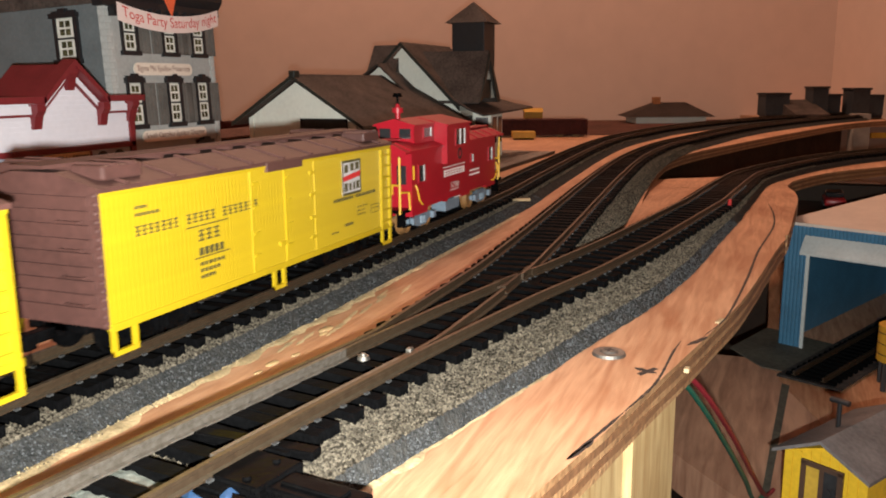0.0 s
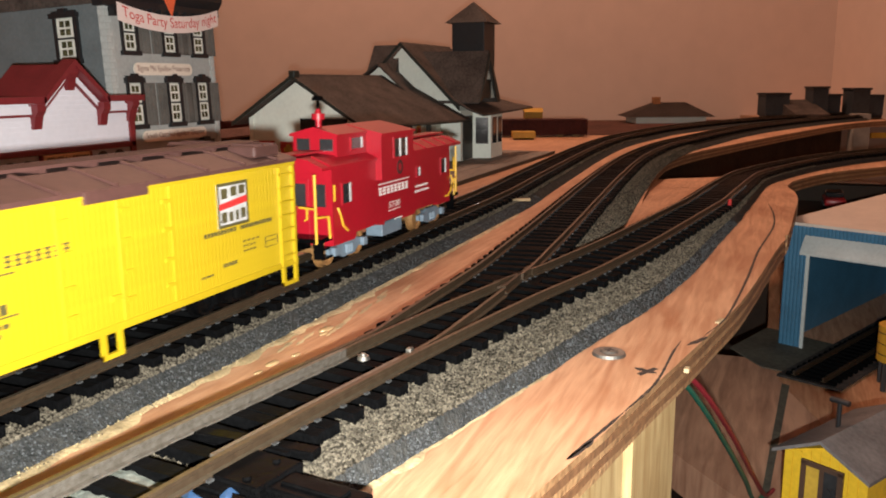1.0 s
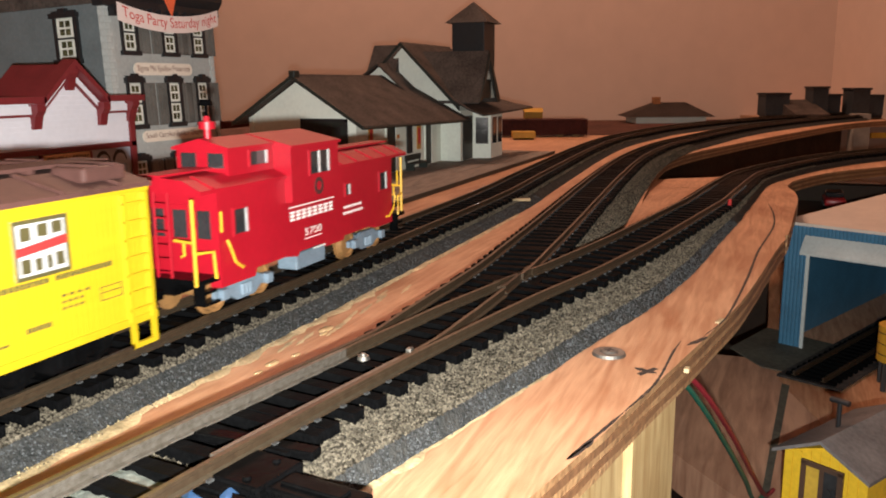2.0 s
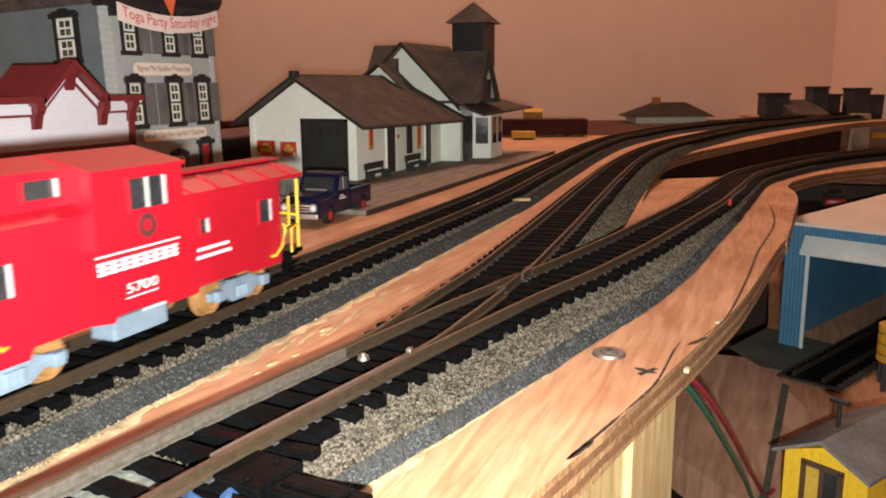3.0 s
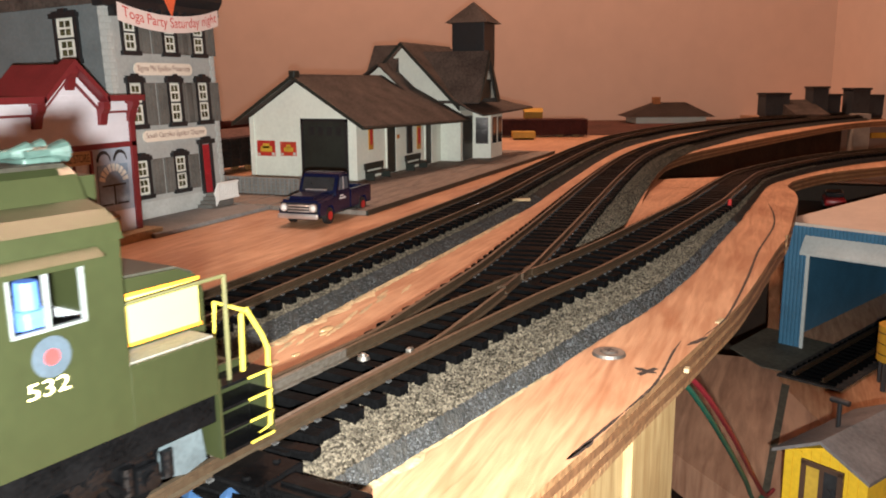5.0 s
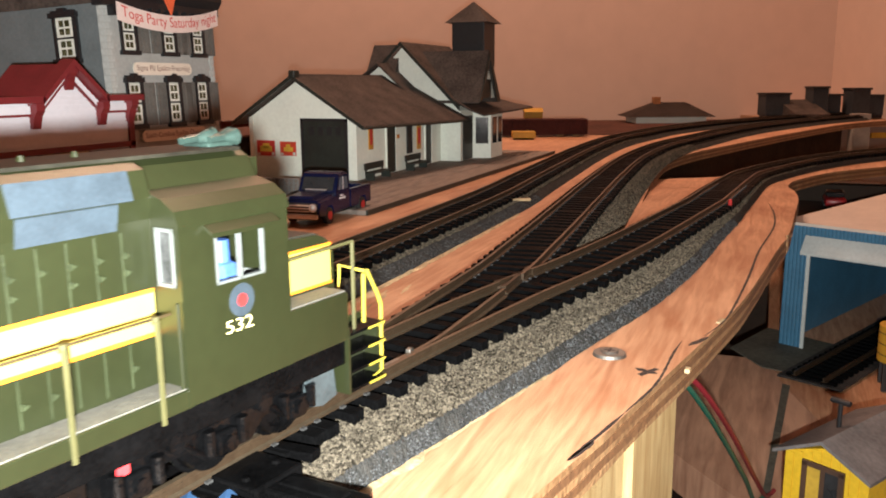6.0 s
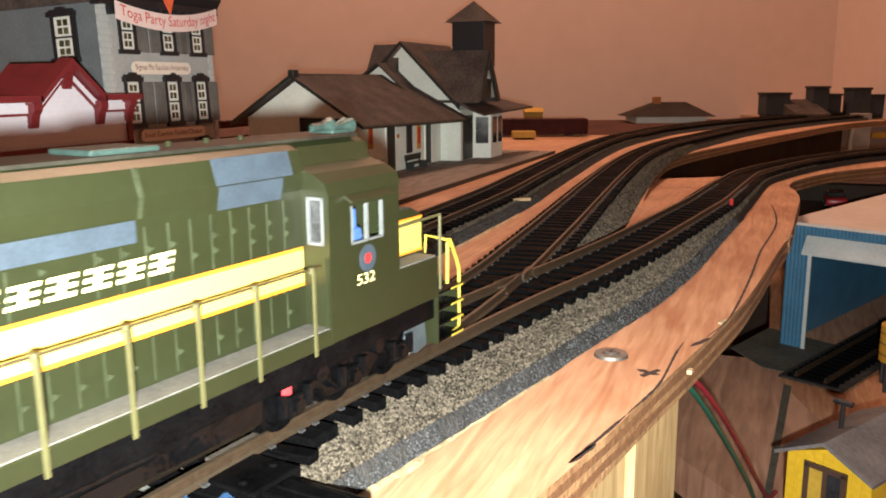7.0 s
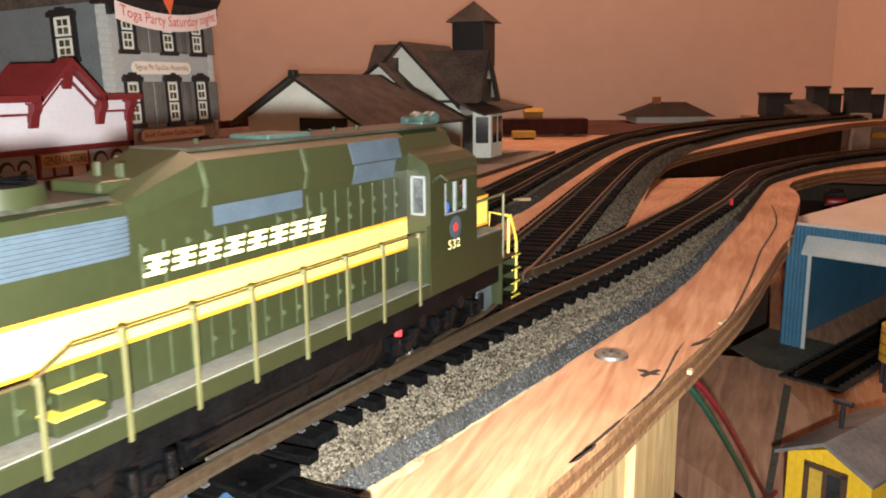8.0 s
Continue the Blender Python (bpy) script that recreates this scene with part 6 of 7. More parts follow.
    win.matrix_basis = pose(-0.0003, 0.0295, 0, 0, 0, -90)
    bm = bmesh.new()
    prism(bm, [(-3, H - 1.5), (-3, H + 2), (-6, H + 6), (-6, H + 9), (3, H + 9), (3, H - 1.5)], -4, W + 5, "x")
    for k in range(12):
        box(bm, 2 + k * 6.6, 4.4 + k * 6.6, -4.6, -0.4, H - 6, H - 1)
    part("cornice", bm, BLKT, h, "black bracketed roof cornice")
    bm = new_bm((-1, W + 1, 0, D, H, H + 6))
    part("roof", bm, SHINGLE, h)
    # signs
    for x0, x1, z0, z1, text in ((14.2, 58.5, 74.2, 80.4, "Sigma Phi Epsilon Fraternity"), (15.5, 66.0, 40.8, 46.6, "South Carolina Epsilon Chapter")):
        bm = bmesh.new()
        rr = (z1 - z0) / 2
        ends = [(x1 - rr + rr * math.cos(t), (z0 + z1) / 2 + rr * math.sin(t)) for t in (math.radians(-90 + 18 * k) for k in range(11))]
        ends += [(x0 + rr - rr * math.cos(t), (z0 + z1) / 2 + rr * math.sin(t)) for t in (math.radians(90 - 18 * k) for k in range(11))]
        prism(bm, ends, -2.0, -1.2, "y")
        sg = part("name_sign", bm, CREAM, h, "cream rounded sign with small brown lettering")
        words("lettering", text, (z1 - z0) * 0.58, sg, mat("brown_print", (0.20, 0.07, 0.045), 0.6), ((x0 + x1) / 2, -2.02, (z0 + z1) / 2), width=x1 - x0 - 4)
    return h


make_house()
banner = thing("party_banner", 322, 146.0, 0, "curved white paper banner with red hand lettering", "banner")
banner.matrix_basis = pose(0.3198, 0.1428, 0, -2.2)
bm = bmesh.new()
n = 28
front, back = [], []
for k in range(n + 1):
    u = k / n
    z = 99.8 - 5.0 * (1 - (2 * u - 1) ** 2) + 1.6 * u
    y = -1.0 * math.sin(u * math.pi)
    front.append((bm.verts.new((1 + 77 * u, y, z)), bm.verts.new((1 + 77 * u, y - 0.4, z + 8.4))))
    back.append((bm.verts.new((1 + 77 * u, y + 0.4, z)), bm.verts.new((1 + 77 * u, y, z + 8.4))))
for a, b in zip(front, front[1:]):
    bm.faces.new((a[0], b[0], b[1], a[1]))
for a, b in zip(back, back[1:]):
    bm.faces.new((b[0], a[0], a[1], b[1]))
for a, b, c, d in zip(front, front[1:], back, back[1:]):
    bm.faces.new((a[0], c[0], d[0], b[0]))
    bm.faces.new((a[1], b[1], d[1], c[1]))
part("paper", bm, PINKW, banner)
text = words("banner_lettering", "Toga Party Saturday night", 6.6, banner, REDINK, (39.5, -1.2, 0), width=72, label="red hand lettering")
for v in text.data.vertices:
    u = (v.co.x / MM + 39.5 - 1) / 77
    v.co.y += (99.8 - 5.0 * (1 - (2 * u - 1) ** 2) + 1.6 * u + 4.2) * MM
    v.co.z += (0.35 + math.sin(u * math.pi) * 1.0 - 1.0) * MM
bm = bmesh.new()
prism(bm, [(33.5, 111.0), (31.5, 114.5), (34, 116.5), (39.0, 116.5), (42, 114.5), (37.6, 104.0)], -2.2, -1.4, "y")
part("pennant", bm, mat("orange_red_paper", (0.75, 0.13, 0.05), 0.6), banner, "orange-red pointed pennant")


def make_station():
    st = thing("railway_station", 512, 166, 3, "white wooden railway station with brown roofs and square tower", "station")
    # freight part: gable faces -x; local y runs across, local z from the platform
    gable = [(-44, 0), (-44, 43), (0, 69), (41, 43), (41, 0)]
    bm = bmesh.new()
    prism(bm, gable, 0, 157.5, "x")
    wall = part("freight_wall", bm, STATW, st, "white boarded walls")
    for k in range(22):
        z = 1 + k * 1.95
        part("clapboard", new_bm((0, 149, -44.35, -43.9, z, z + 1.6)), STATW, wall)
        part("clapboard", new_bm((-0.35, 0.1, -43.6, 40.6, z, z + 1.6)), STATW, wall)
    # roof slabs
    def slab(name, a, b, x0, x1, t, mt, parent, over=0.0):
        """A roof slab between the lines a and b (y, z) from x0 to x1."""
        bm = bmesh.new()
        prism(bm, [a, b, (b[0], b[1] + t), (a[0], a[1] + t)], x0, x1, "x")
        return part(name, bm, mt, parent, "brown shingled roof slope")
    bm = bmesh.new()
    lower = [bm.verts.new(v) for v in ((-9, -54, 36.3), (158, -71, 34.5), (158, 0, 71.5), (-9, 0, 70.5))]
    upper = [bm.verts.new((v.co.x, v.co.y, v.co.z + 1.6)) for v in lower]
    bm.faces.new(lower[::-1])
    bm.faces.new(upper)
    for k in range(4):
        bm.faces.new((lower[k], lower[(k + 1) % 4], upper[(k + 1) % 4], upper[k]))
    part("roof", bm, SHINGLE, st, "brown shingled roof slope")
    bm = bmesh.new()
    rod(bm, [(-9.5, -54.3, 36.6), (158, -71.3, 34.8)], 1.1, 6)
    part("eave_gutter", bm, DKGREEN, st, "dark eave edge")
    slab("roof", (51, 37.5), (0, 70.5), -9, 158, 1.6, SHINGLE, st)
    for s, e in ((-54, 36.3), (51, 37.5)):
        bm = bmesh.new()
        prism(bm, [(s, e - 0.6), (0, 69.6), (0, 72.4), (s, e + 2.2)], -9.8, -8.6, "x")
        part("bargeboard", bm, DKGREEN, st, "dark green bargeboard")
    bm = new_bm((-9, -2, -2.5, 2.5, 69, 75.5), bev=0.8)
    part("ridge_finial", bm, DKGREEN, st, "dark ridge end finial")
    bm = bmesh.new()
    prism(bm, [(-1.2, 71.8), (0, 73), (1.2, 71.8)], -4, 150, "x")
    part("ridge_cap", bm, SHINGLE, st)
    # freight door, its frame and signs on the gable
    bm = new_bm((-0.9, -0.4, -36, -3, 1.5, 40.5))
    dr = part("freight_door", bm, DKGREEN, wall, "tall dark green freight door")
    bm = bmesh.new()
    for k in range(4):
        box(bm, -1.3, -0.9, -33 + k * 7, -29 + k * 7, 31, 37)
    part("door_lights", bm, BLKT, dr)
    bm = new_bm((-1.4, -0.4, -38, -36, 0, 42), (-1.4, -0.4, -3, -1, 0, 42), (-1.4, -0.4, -38, -1, 40.5, 42.5))
    part("door_frame", bm, BLKT, dr)
    for y0, y1 in ((-45, -41), (38, 41.5)):
        part("corner_board", new_bm((-1.2, 0, y0, y1, 0, 43)), STATW, wall)
    for y0, y1, z0, z1, c in ((21, 36, 15.6, 26.5, (0.55, 0.04, 0.03)), (3.5, 16.5, 16, 26.0, (0.62, 0.06, 0.03))):
        bm = new_bm((-0.9, -0.5, y0, y1, z0, z1))
        sg = part("poster", bm, mat("poster_red", c, 0.5), wall, "small red and yellow tin advertising sign")
        bm = new_bm((-1.1, -0.9, y0 + 2.5, y1 - 3, z0 + 3.0, z1 - 4.0), (-1.1, -0.9, y0 + 4.5, y1 - 5, z0 + 5.5, z1 - 2.0))
        part("poster_shape", bm, mat("poster_yellow", (0.72, 0.45, 0.05), 0.5), sg)
        bm = new_bm((-1.1, -0.88, y0 + 0.5, y0 + 2.5, z0 + 0.5, z0 + 2.5), (-1.1, -0.88, y1 - 2.5, y1 - 0.5, z0 + 0.5, z0 + 2))
        part("poster_mark", bm, LACE, sg)
    # front side: doors, windows, signs
    fy = -44.4
    for a, b, z0, z1, m, nm in ((47, 62, 0.5, 38, DKGREEN, "front_door"), (121, 133, 0.5, 36, DKGREEN, "front_door"), (85, 92, 12, 33, BLKT, "front_window")):
        bm = new_bm((a, b, fy - 0.7, fy, z0, z1))
        part(nm, bm, m, wall, "dark green door" if nm == "front_door" else "dark small window")
        bm = new_bm((a - 1.2, a, fy - 1.1, fy, z0, z1 + 1), (b, b + 1.2, fy - 1.1, fy, z0, z1 + 1), (a, b, fy - 1.1, fy, z1, z1 + 1.2))
        part("door_casing", bm, STATW if nm == "front_door" else BLKT, wall)
    for a, b, z0, z1 in ((18, 25, 20, 37), (104, 112, 14, 34), (66, 70, 25, 28)):
        bm = new_bm((a, b, fy - 0.5, fy, z0, z1))
        sg = part("poster", bm, mat("poster_amber", (0.62, 0.30, 0.04), 0.5), wall, "tall amber advertising sign with red figure shape")
        bm = new_bm((a + 1.5, b - 1.5, fy - 0.7, fy - 0.5, z0 + (z1 - z0) * 0.2, z1 - (z1 - z0) * 0.15))
        part("poster_shape", bm, REDINK, sg)
    # main part: steep cross-gabled roof and bay
    M0, M1, AY = 158, 262, -9
    bm = bmesh.new()
    prism(bm, [(-62, 0), (-62, 43), (AY, 97), (44, 43), (44, 0)], M0, M1, "x")
    mw = part("main_wall", bm, STATW, st, "white boarded main building")
    slab("main_roof", (-60, 46.8), (AY, 99), M0 - 5, M1 + 8, 2.0, SHINGLE, st)
    slab("main_roof", (56, 34), (AY, 99), M0 + 6, M1 + 8, 2.0, SHINGLE, st)
    for s, e in ((-63, 43.8), (46, 44)):
        bm = bmesh.new()
        prism(bm, [(s, e - 1), (AY, 97.6), (AY, 101), (s, e + 2.6)], M0 - 6, M0 - 4.8, "x")
        part("bargeboard", bm, DKGREEN, st, "dark green bargeboard")
    # cross wing behind, with its ridge running back
    bm = bmesh.new()
    prism(bm, [(M0 - 30, 44), (M0 + 8, 99), (M0 + 46, 44)], AY + 4, 22, "y")
    part("cross_wing_roof", bm, SHINGLE, st, "brown shingled cross wing roof")
    # lower link roof between the freight part and the main part
    bm = bmesh.new()
    prism(bm, [(-14, 64), (3, 80), (40, 54), (40, 30), (-14, 30)], 136, M0, "x")
    part("link_wall", bm, STATW, st, "white boarded link gable")
    slab("link_roof", (-24, 57.5), (3, 81.5), 131, M0, 1.6, SHINGLE, st)
    slab("link_roof", (44, 53), (3, 81.5), 131, M0, 1.6, SHINGLE, st)
    # front dormer gable
    bm = bmesh.new()
    prism(bm, [(162, 53), (184, 87), (208, 53)], -76, -20, "y")
    dg = part("dormer_wall", bm, STATW, st, "white front gable")
    for a, b in (((157, 50), (184, 91)), ((213, 50), (184, 91))):
        bm = bmesh.new()
        prism(bm, [a, b, (b[0], b[1] + 2.4), (a[0], a[1] - 1)], -79, -15, "y")
        part("dormer_roof", bm, SHINGLE, st, "brown shingled roof slope")
        bm = bmesh.new()
        w = 2.5 if a[0] < 184 else -5
        prism(bm, [a, b, (b[0], b[1] - 5), (a[0] + 2 * w, a[1])], -80.2, -79, "y")
        part("bargeboard", bm, DKGREEN, st, "dark green bargeboard")
    bm = new_bm((173, 195, -77, -75.8, 53, 69), bev=0.2)
    part("dormer_louvre", bm, DKGREEN, dg, "dark louvred gable window")
    # flared eave roof over the bay
    bm = bmesh.new()
    rows = [[(M0 - 5, -58, 50.5), (M1 + 4, -58, 50.5)], [(M0 - 5, -71, 43.5), (M1 + 20, -72, 45)], [(M0 - 4, -84, 38.5), (M1 + 38, -86, 41)]]
    vs = [[[bm.verts.new((x, y, z + dz)) for x, y, z in row] for row in rows] for dz in (0, 1.6)]
    for lv in vs:
        for ra, rb in zip(lv, lv[1:]):
            bm.faces.new((ra[0], ra[1], rb[1], rb[0]))
    for k in range(2):
        for j in (0, 1):
            bm.faces.new((vs[0][k][j], vs[0][k + 1][j], vs[1][k + 1][j], vs[1][k][j]))
    for k in (0, 2):
        bm.faces.new((vs[0][k][0], vs[0][k][1], vs[1][k][1], vs[1][k][0]))
    bmesh.ops.recalc_face_normals(bm, faces=bm.faces)
    part("eave_roof", bm, SHINGLE, st, "brown flared eave roof")
    # bay window
    bm = bmesh.new()
    bay = [(190, -62), (195, -77), (228, -77), (246, -62)]
    prism(bm, bay, 0, 41, "z")
    bw = part("bay_window", bm, STATW, st, "white projecting bay window")
    bm = bmesh.new()
    for a, b in ((199, 210), (215, 225)):
        box(bm, a, b, -77.6, -76.8, 13, 36)
    prism(bm, [(190.7, -64.2), (194.2, -74.8), (193.5, -75.0), (190.0, -64.4)], 13, 36, "z")
    part("bay_glass", bm, GLASSD, bw, "dark bay window glass")
    bm = new_bm((250, 259, -62.8, -61.8, 6, 36))
    part("main_window", bm, GLASSD, mw, "dark window")
    bm = new_bm((M0 + 5, M0 + 28, -62.8, -61.8, 0.5, 38))
    part("side_door", bm, DKGREEN, mw, "dark green door")
    # tower
    bm = new_bm((196, 226, -70, -40, 80, 119), bev=0.4)
    tw = part("tower", bm, BLKT, st, "black square tower")
    bm = bmesh.new()
    top = bm.verts.new((211, -55, 137))
    cs = [bm.verts.new((x, y, z)) for x, y, z in ((191, -75, 118), (231, -75, 118), (231, -35, 118), (191, -35, 118))]
    for k in range(4):
        bm.faces.new((cs[k], cs[(k + 1) % 4], top))
    bm.faces.new(cs[::-1])
    part("tower_roof", bm, SHINGLE, tw, "brown pyramid tower roof")
    return st


make_station()
platform = thing("station_platform", 0, 0, 0, "weathered grey plank station platform", "platform")
rnd = random.Random(7)
for k in range(16):
    bm = new_bm((393 + rnd.uniform(-1, 1) + k * 0.2, 800, 55 + k * 10.2, 55 + k * 10.2 + 9.7, 0.05, 2.7 + rnd.uniform(-0.15, 0.15)), bev=0.2)
    part("plank", bm, PLANK, platform)
bm = new_bm((392.5, 800, 53.6, 54.8, 0.02, 2.9))
part("edge_board", bm, DKGREEN, platform, "dark platform edge board")
bench_mat = DKGREEN


def make_bench(x):
    b = thing("station_bench", x, 117, 2.9, "small dark green wooden bench against the station wall", "bench", group="benches at the station")
    bm = new_bm((0, 30, -6, 1, 4.6, 5.6), bev=0.15)
    part("seat", bm, bench_mat, b)
    bm = new_bm((0, 30, 0.6, 1.6, 7, 11.5), bev=0.15)
    part("backrest", bm, bench_mat, b)
    for xx in (1.5, 27):
        bm = new_bm((xx, xx + 1.4, -5.6, 1.4, 0, 4.6), (xx, xx + 1.4, 0.4, 1.4, 4.6, 10))
        part("leg", bm, bench_mat, b)
    return b


bench = make_bench(516)
copy_thing(bench, pose(0.585, 0.117, 0.0029))
sidewalk = new_bm((300, 404, 116, 150, 0.02, 2.2), bev=0.4)
solid("pavement", sidewalk, SIDEWALK, "grey sidewalk slab before the grey house", "pavement", "structure")
lat = thing("lattice_skirt", 0, 0, 0, "grey lattice skirt along the station platform end", "lattice")
bm = bmesh.new()
for k in range(34):
    box(bm, 432, 432.8, 120 + k * 3.2, 120.9 + k * 3.2, 2.8, 13)
for k in range(5):
    box(bm, 431.8, 432.6, 120, 228, 3.4 + k * 2.2, 4.0 + k * 2.2)
part("lattice_slats", bm, SIDEWALK, lat)
bm = new_bm((433.2, 434.2, 120, 228, 2.8, 13.2))
part("backing", bm, PLANK, lat)


def make_truck():
    NAVY = mat("navy_blue_car_paint", (0.005, 0.008, 0.034), 0.22, 0, 0.1, 60, spec=0.25, coat=0.06)
    CHROME = mat("chrome_plating", (0.80, 0.79, 0.78), 0.38, 0.85, 0.1, 200)
    TYRE = mat("black_rubber", (0.012, 0.012, 0.012), 0.6)
    t = thing("pickup_truck", 351, 70.5, 0.05, "dark navy blue 1950s pickup truck with chrome grille", "pickup truck", rz=3)
    bm = bmesh.new()
    # hood and fenders: seen from the side in x, z
    prism(bm, [(0, 5.5), (0, 11), (1.2, 13.0), (20, 14.6), (22, 14.4), (22, 5.0), (16.5, 5.0), (14.5, 9.2), (8.5, 9.2), (6.5, 5.0)], -11.2, 11.2, "y")
    bmesh.ops.bevel(bm, geom=[e for e in bm.edges if abs(e.verts[0].co.x - e.verts[1].co.x) > 0.5 and e.verts[0].co.z > 10.5], offset=1.6, segments=3, affect="EDGES")
    body = part("hood", bm, NAVY, t, smooth=True)
    bm = bmesh.new()
    prism(bm, [(2, 13.2), (3, 14.6), (20, 16.0), (20, 13)], -6.5, 6.5, "y")
    part("bonnet_crown", bm, NAVY, body)
    bm = bmesh.new()
    prism(bm, [(20, 5.0), (20, 15.0), (23.5, 22.6), (25.5, 24.3), (34, 24.3), (35.6, 22.6), (36.4, 14), (36.4, 5.0)], -10.6, 10.6, "y")
    bmesh.ops.bevel(bm, geom=[e for e in bm.edges if e.verts[0].co.z > 20 and e.verts[1].co.z > 20], offset=0.9, segments=3, affect="EDGES")
    cabn = part("cab", bm, NAVY, t, smooth=True)
    bm = bmesh.new()
    prism(bm, [(20.0, 15.6), (19.8, 15.6), (22.9, 22.0), (23.2, 22.0)], -8.8, 8.8, "y")
    part("windscreen", bm, GLASSD, cabn, "dark windscreen glass")
    for s in (-1, 1):
        bm = bmesh.new()
        prism(bm, [(23, 15.6), (25, 21.8), (33.4, 21.8), (34.2, 15.6)], min(s * 10.6, s * 10.75), max(s * 10.6, s * 10.75), "y")
        part("side_window", bm, mat("side_glass", (0.10, 0.11, 0.13), 0.1), cabn, "side window glass")
        bm = new_bm((28, 28.5, min(s * 10.6, s * 10.9), max(s * 10.6, s * 10.9), 15.4, 22))
        part("window_pillar", bm, CHROME, cabn)
        bm = bmesh.new()
        bars(bm, 4, 24.5, 28.5, 12.6, 0.7, s * 10.75, seed=61)
        bars(bm, 7, 23.5, 31, 11.2, 0.8, s * 10.75, seed=62)
        part("door_lettering", bm, WHITE, cabn, "tiny white lettering bars on the door")
        bm = bmesh.new()
        prism(bm, [(37, 5), (37, 14.6), (63, 14.6), (63, 5), (57.6, 5), (55.6, 9.2), (48.4, 9.2), (46.4, 5)], min(s * 9.4, s * 11), max(s * 9.4, s * 11), "y")
        part("bed_side", bm, NAVY, t)
        for xx in (11.5, 52):
            bm = bmesh.new()
            drum(bm, xx, 4.2, min(s * 8.4, s * 11.0), max(s * 8.4, s * 11.0), 4.2, 4.2, 24, "y")
            wh = part("wheel", bm, TYRE, t, "black tyre with a red hub", True)
            bm = bmesh.new()
            drum(bm, xx, 4.2, min(s * 10.9, s * 11.3), max(s * 10.9, s * 11.3), 2.3, 2.0, 20, "y")
            part("hub", bm, mat("red_hub_paint", (0.48, 0.02, 0.02), 0.35), wh, "red wheel hub")
    bm = new_bm((37, 63, -9.4, 9.4, 6, 7), (37, 38, -9.4, 9.4, 7, 14.6), (62, 63, -9.4, 9.4, 7, 14.2))
    part("bed_floor", bm, NAVY, t)
    bm = new_bm((-0.5, 0.2, -10.2, 10.2, 6.8, 11.6), bev=0.4)
    opening = part("grille_opening", bm, TYRE, t, "dark grille opening")
    for z in (7.3, 8.7, 10.1):
        bm = new_bm((-1.1, -0.3, -6.0, 6.0, z, z + 0.7), bev=0.2)
        part("grille_bar", bm, CHROME, opening, "chrome grille bar", True)
    for s in (-1, 1):
        bm = bmesh.new()
        drum(bm, s * 8.0, 9.4, -1.2, -0.3, 2.1, 2.0, 18, "x")
        lamp = part("headlight", bm, CHROME, t, "round chrome headlight", True)
        bm = bmesh.new()
        bmesh.ops.create_uvsphere(bm, u_segments=14, v_segments=8, radius=1.6, matrix=Matrix.Translation((-1.1, s * 8.0, 9.4)) @ Matrix.Diagonal((0.45, 1, 1, 1)))
        part("lens", bm, mat("clear_headlight_lens", (0.80, 0.80, 0.78), 0.12, 0, 0.05, 100, spec=0.8), lamp, "pale headlight lens", True)
    bm = new_bm((-2.2, -0.9, -11, 11, 4.0, 6.6), bev=0.5)
    part("bumper", bm, CHROME, t, "chrome front bumper", True)
    bm = new_bm((2, 62, -7.5, 7.5, 3.0, 5.4))
    part("chassis", bm, TYRE, t)
    bm = new_bm((18.4, 19.0, -6, 6, 15.9, 16.3))
    part("wipers", bm, CHROME, cabn)
    return t


make_truck()

# ---- the lower level ----
LZ = -100
DKGRN = mat("dark_green_paint_strip", (0.09, 0.09, 0.07), 0.8, 0, 0.3, 40, 0.3)
LPLY = wood_mat("lower_plywood", (0.54, 0.32, 0.21), (0.19, 0.085, 0.05), (1.0, 8.0, 1.0), 24, 1.4, 0.6)
bm = bmesh.new()
prism(bm, [(525, -60), (380, -106), (310, -165), (322, -215), (484, -160), (530, -150)], LZ - 18, LZ, "z")
solid("lower_board", bm, LPLY, "wavy-grained plywood lower board with a rough edge", "board", "structure")
bm = bmesh.new()
prism(bm, [(484, -160.6), (322, -216), (300, -420), (1100, -560), (1150, -150), (530, -150.6)], LZ - 18, LZ - 0.3, "z")
solid("lower_board_2", bm, PLY, "bare plywood lower board carrying the sheds", "board", "structure")
bm = bmesh.new()
prism(bm, [(486, -159), (320, -149), (319, -151.5), (484, -163)], LZ, LZ + 0.7, "z")
solid("paint_strip", bm, DKGRN, "dark green painted strip along the board joint", "paint strip", "structure")
bm = bmesh.new()
prism(bm, [(545, -128), (512, -148), (506, -172), (512, -192), (560, -215), (600, -150)], LZ - 0.2, LZ + 0.5, "z")
solid("paint_patch", bm, DKGRN, "dark green painted ground before the shed", "ground cover", "structure")
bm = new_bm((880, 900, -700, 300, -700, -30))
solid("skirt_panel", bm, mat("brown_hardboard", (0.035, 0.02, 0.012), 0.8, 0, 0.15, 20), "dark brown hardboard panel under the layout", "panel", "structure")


# Added sheet, coloured near-black to stand for the dark void under the board.
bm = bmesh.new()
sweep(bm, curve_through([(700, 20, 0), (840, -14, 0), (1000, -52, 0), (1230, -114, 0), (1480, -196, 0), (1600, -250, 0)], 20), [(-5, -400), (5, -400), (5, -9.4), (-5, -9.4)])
solid("void_panel", bm, mat("dark_void_fill", (0.045, 0.024, 0.014), 0.85, 0, 0.2, 20, spec=0.1), "near-black panel added to stand for the dark void under the upper board", "panel", "structure")


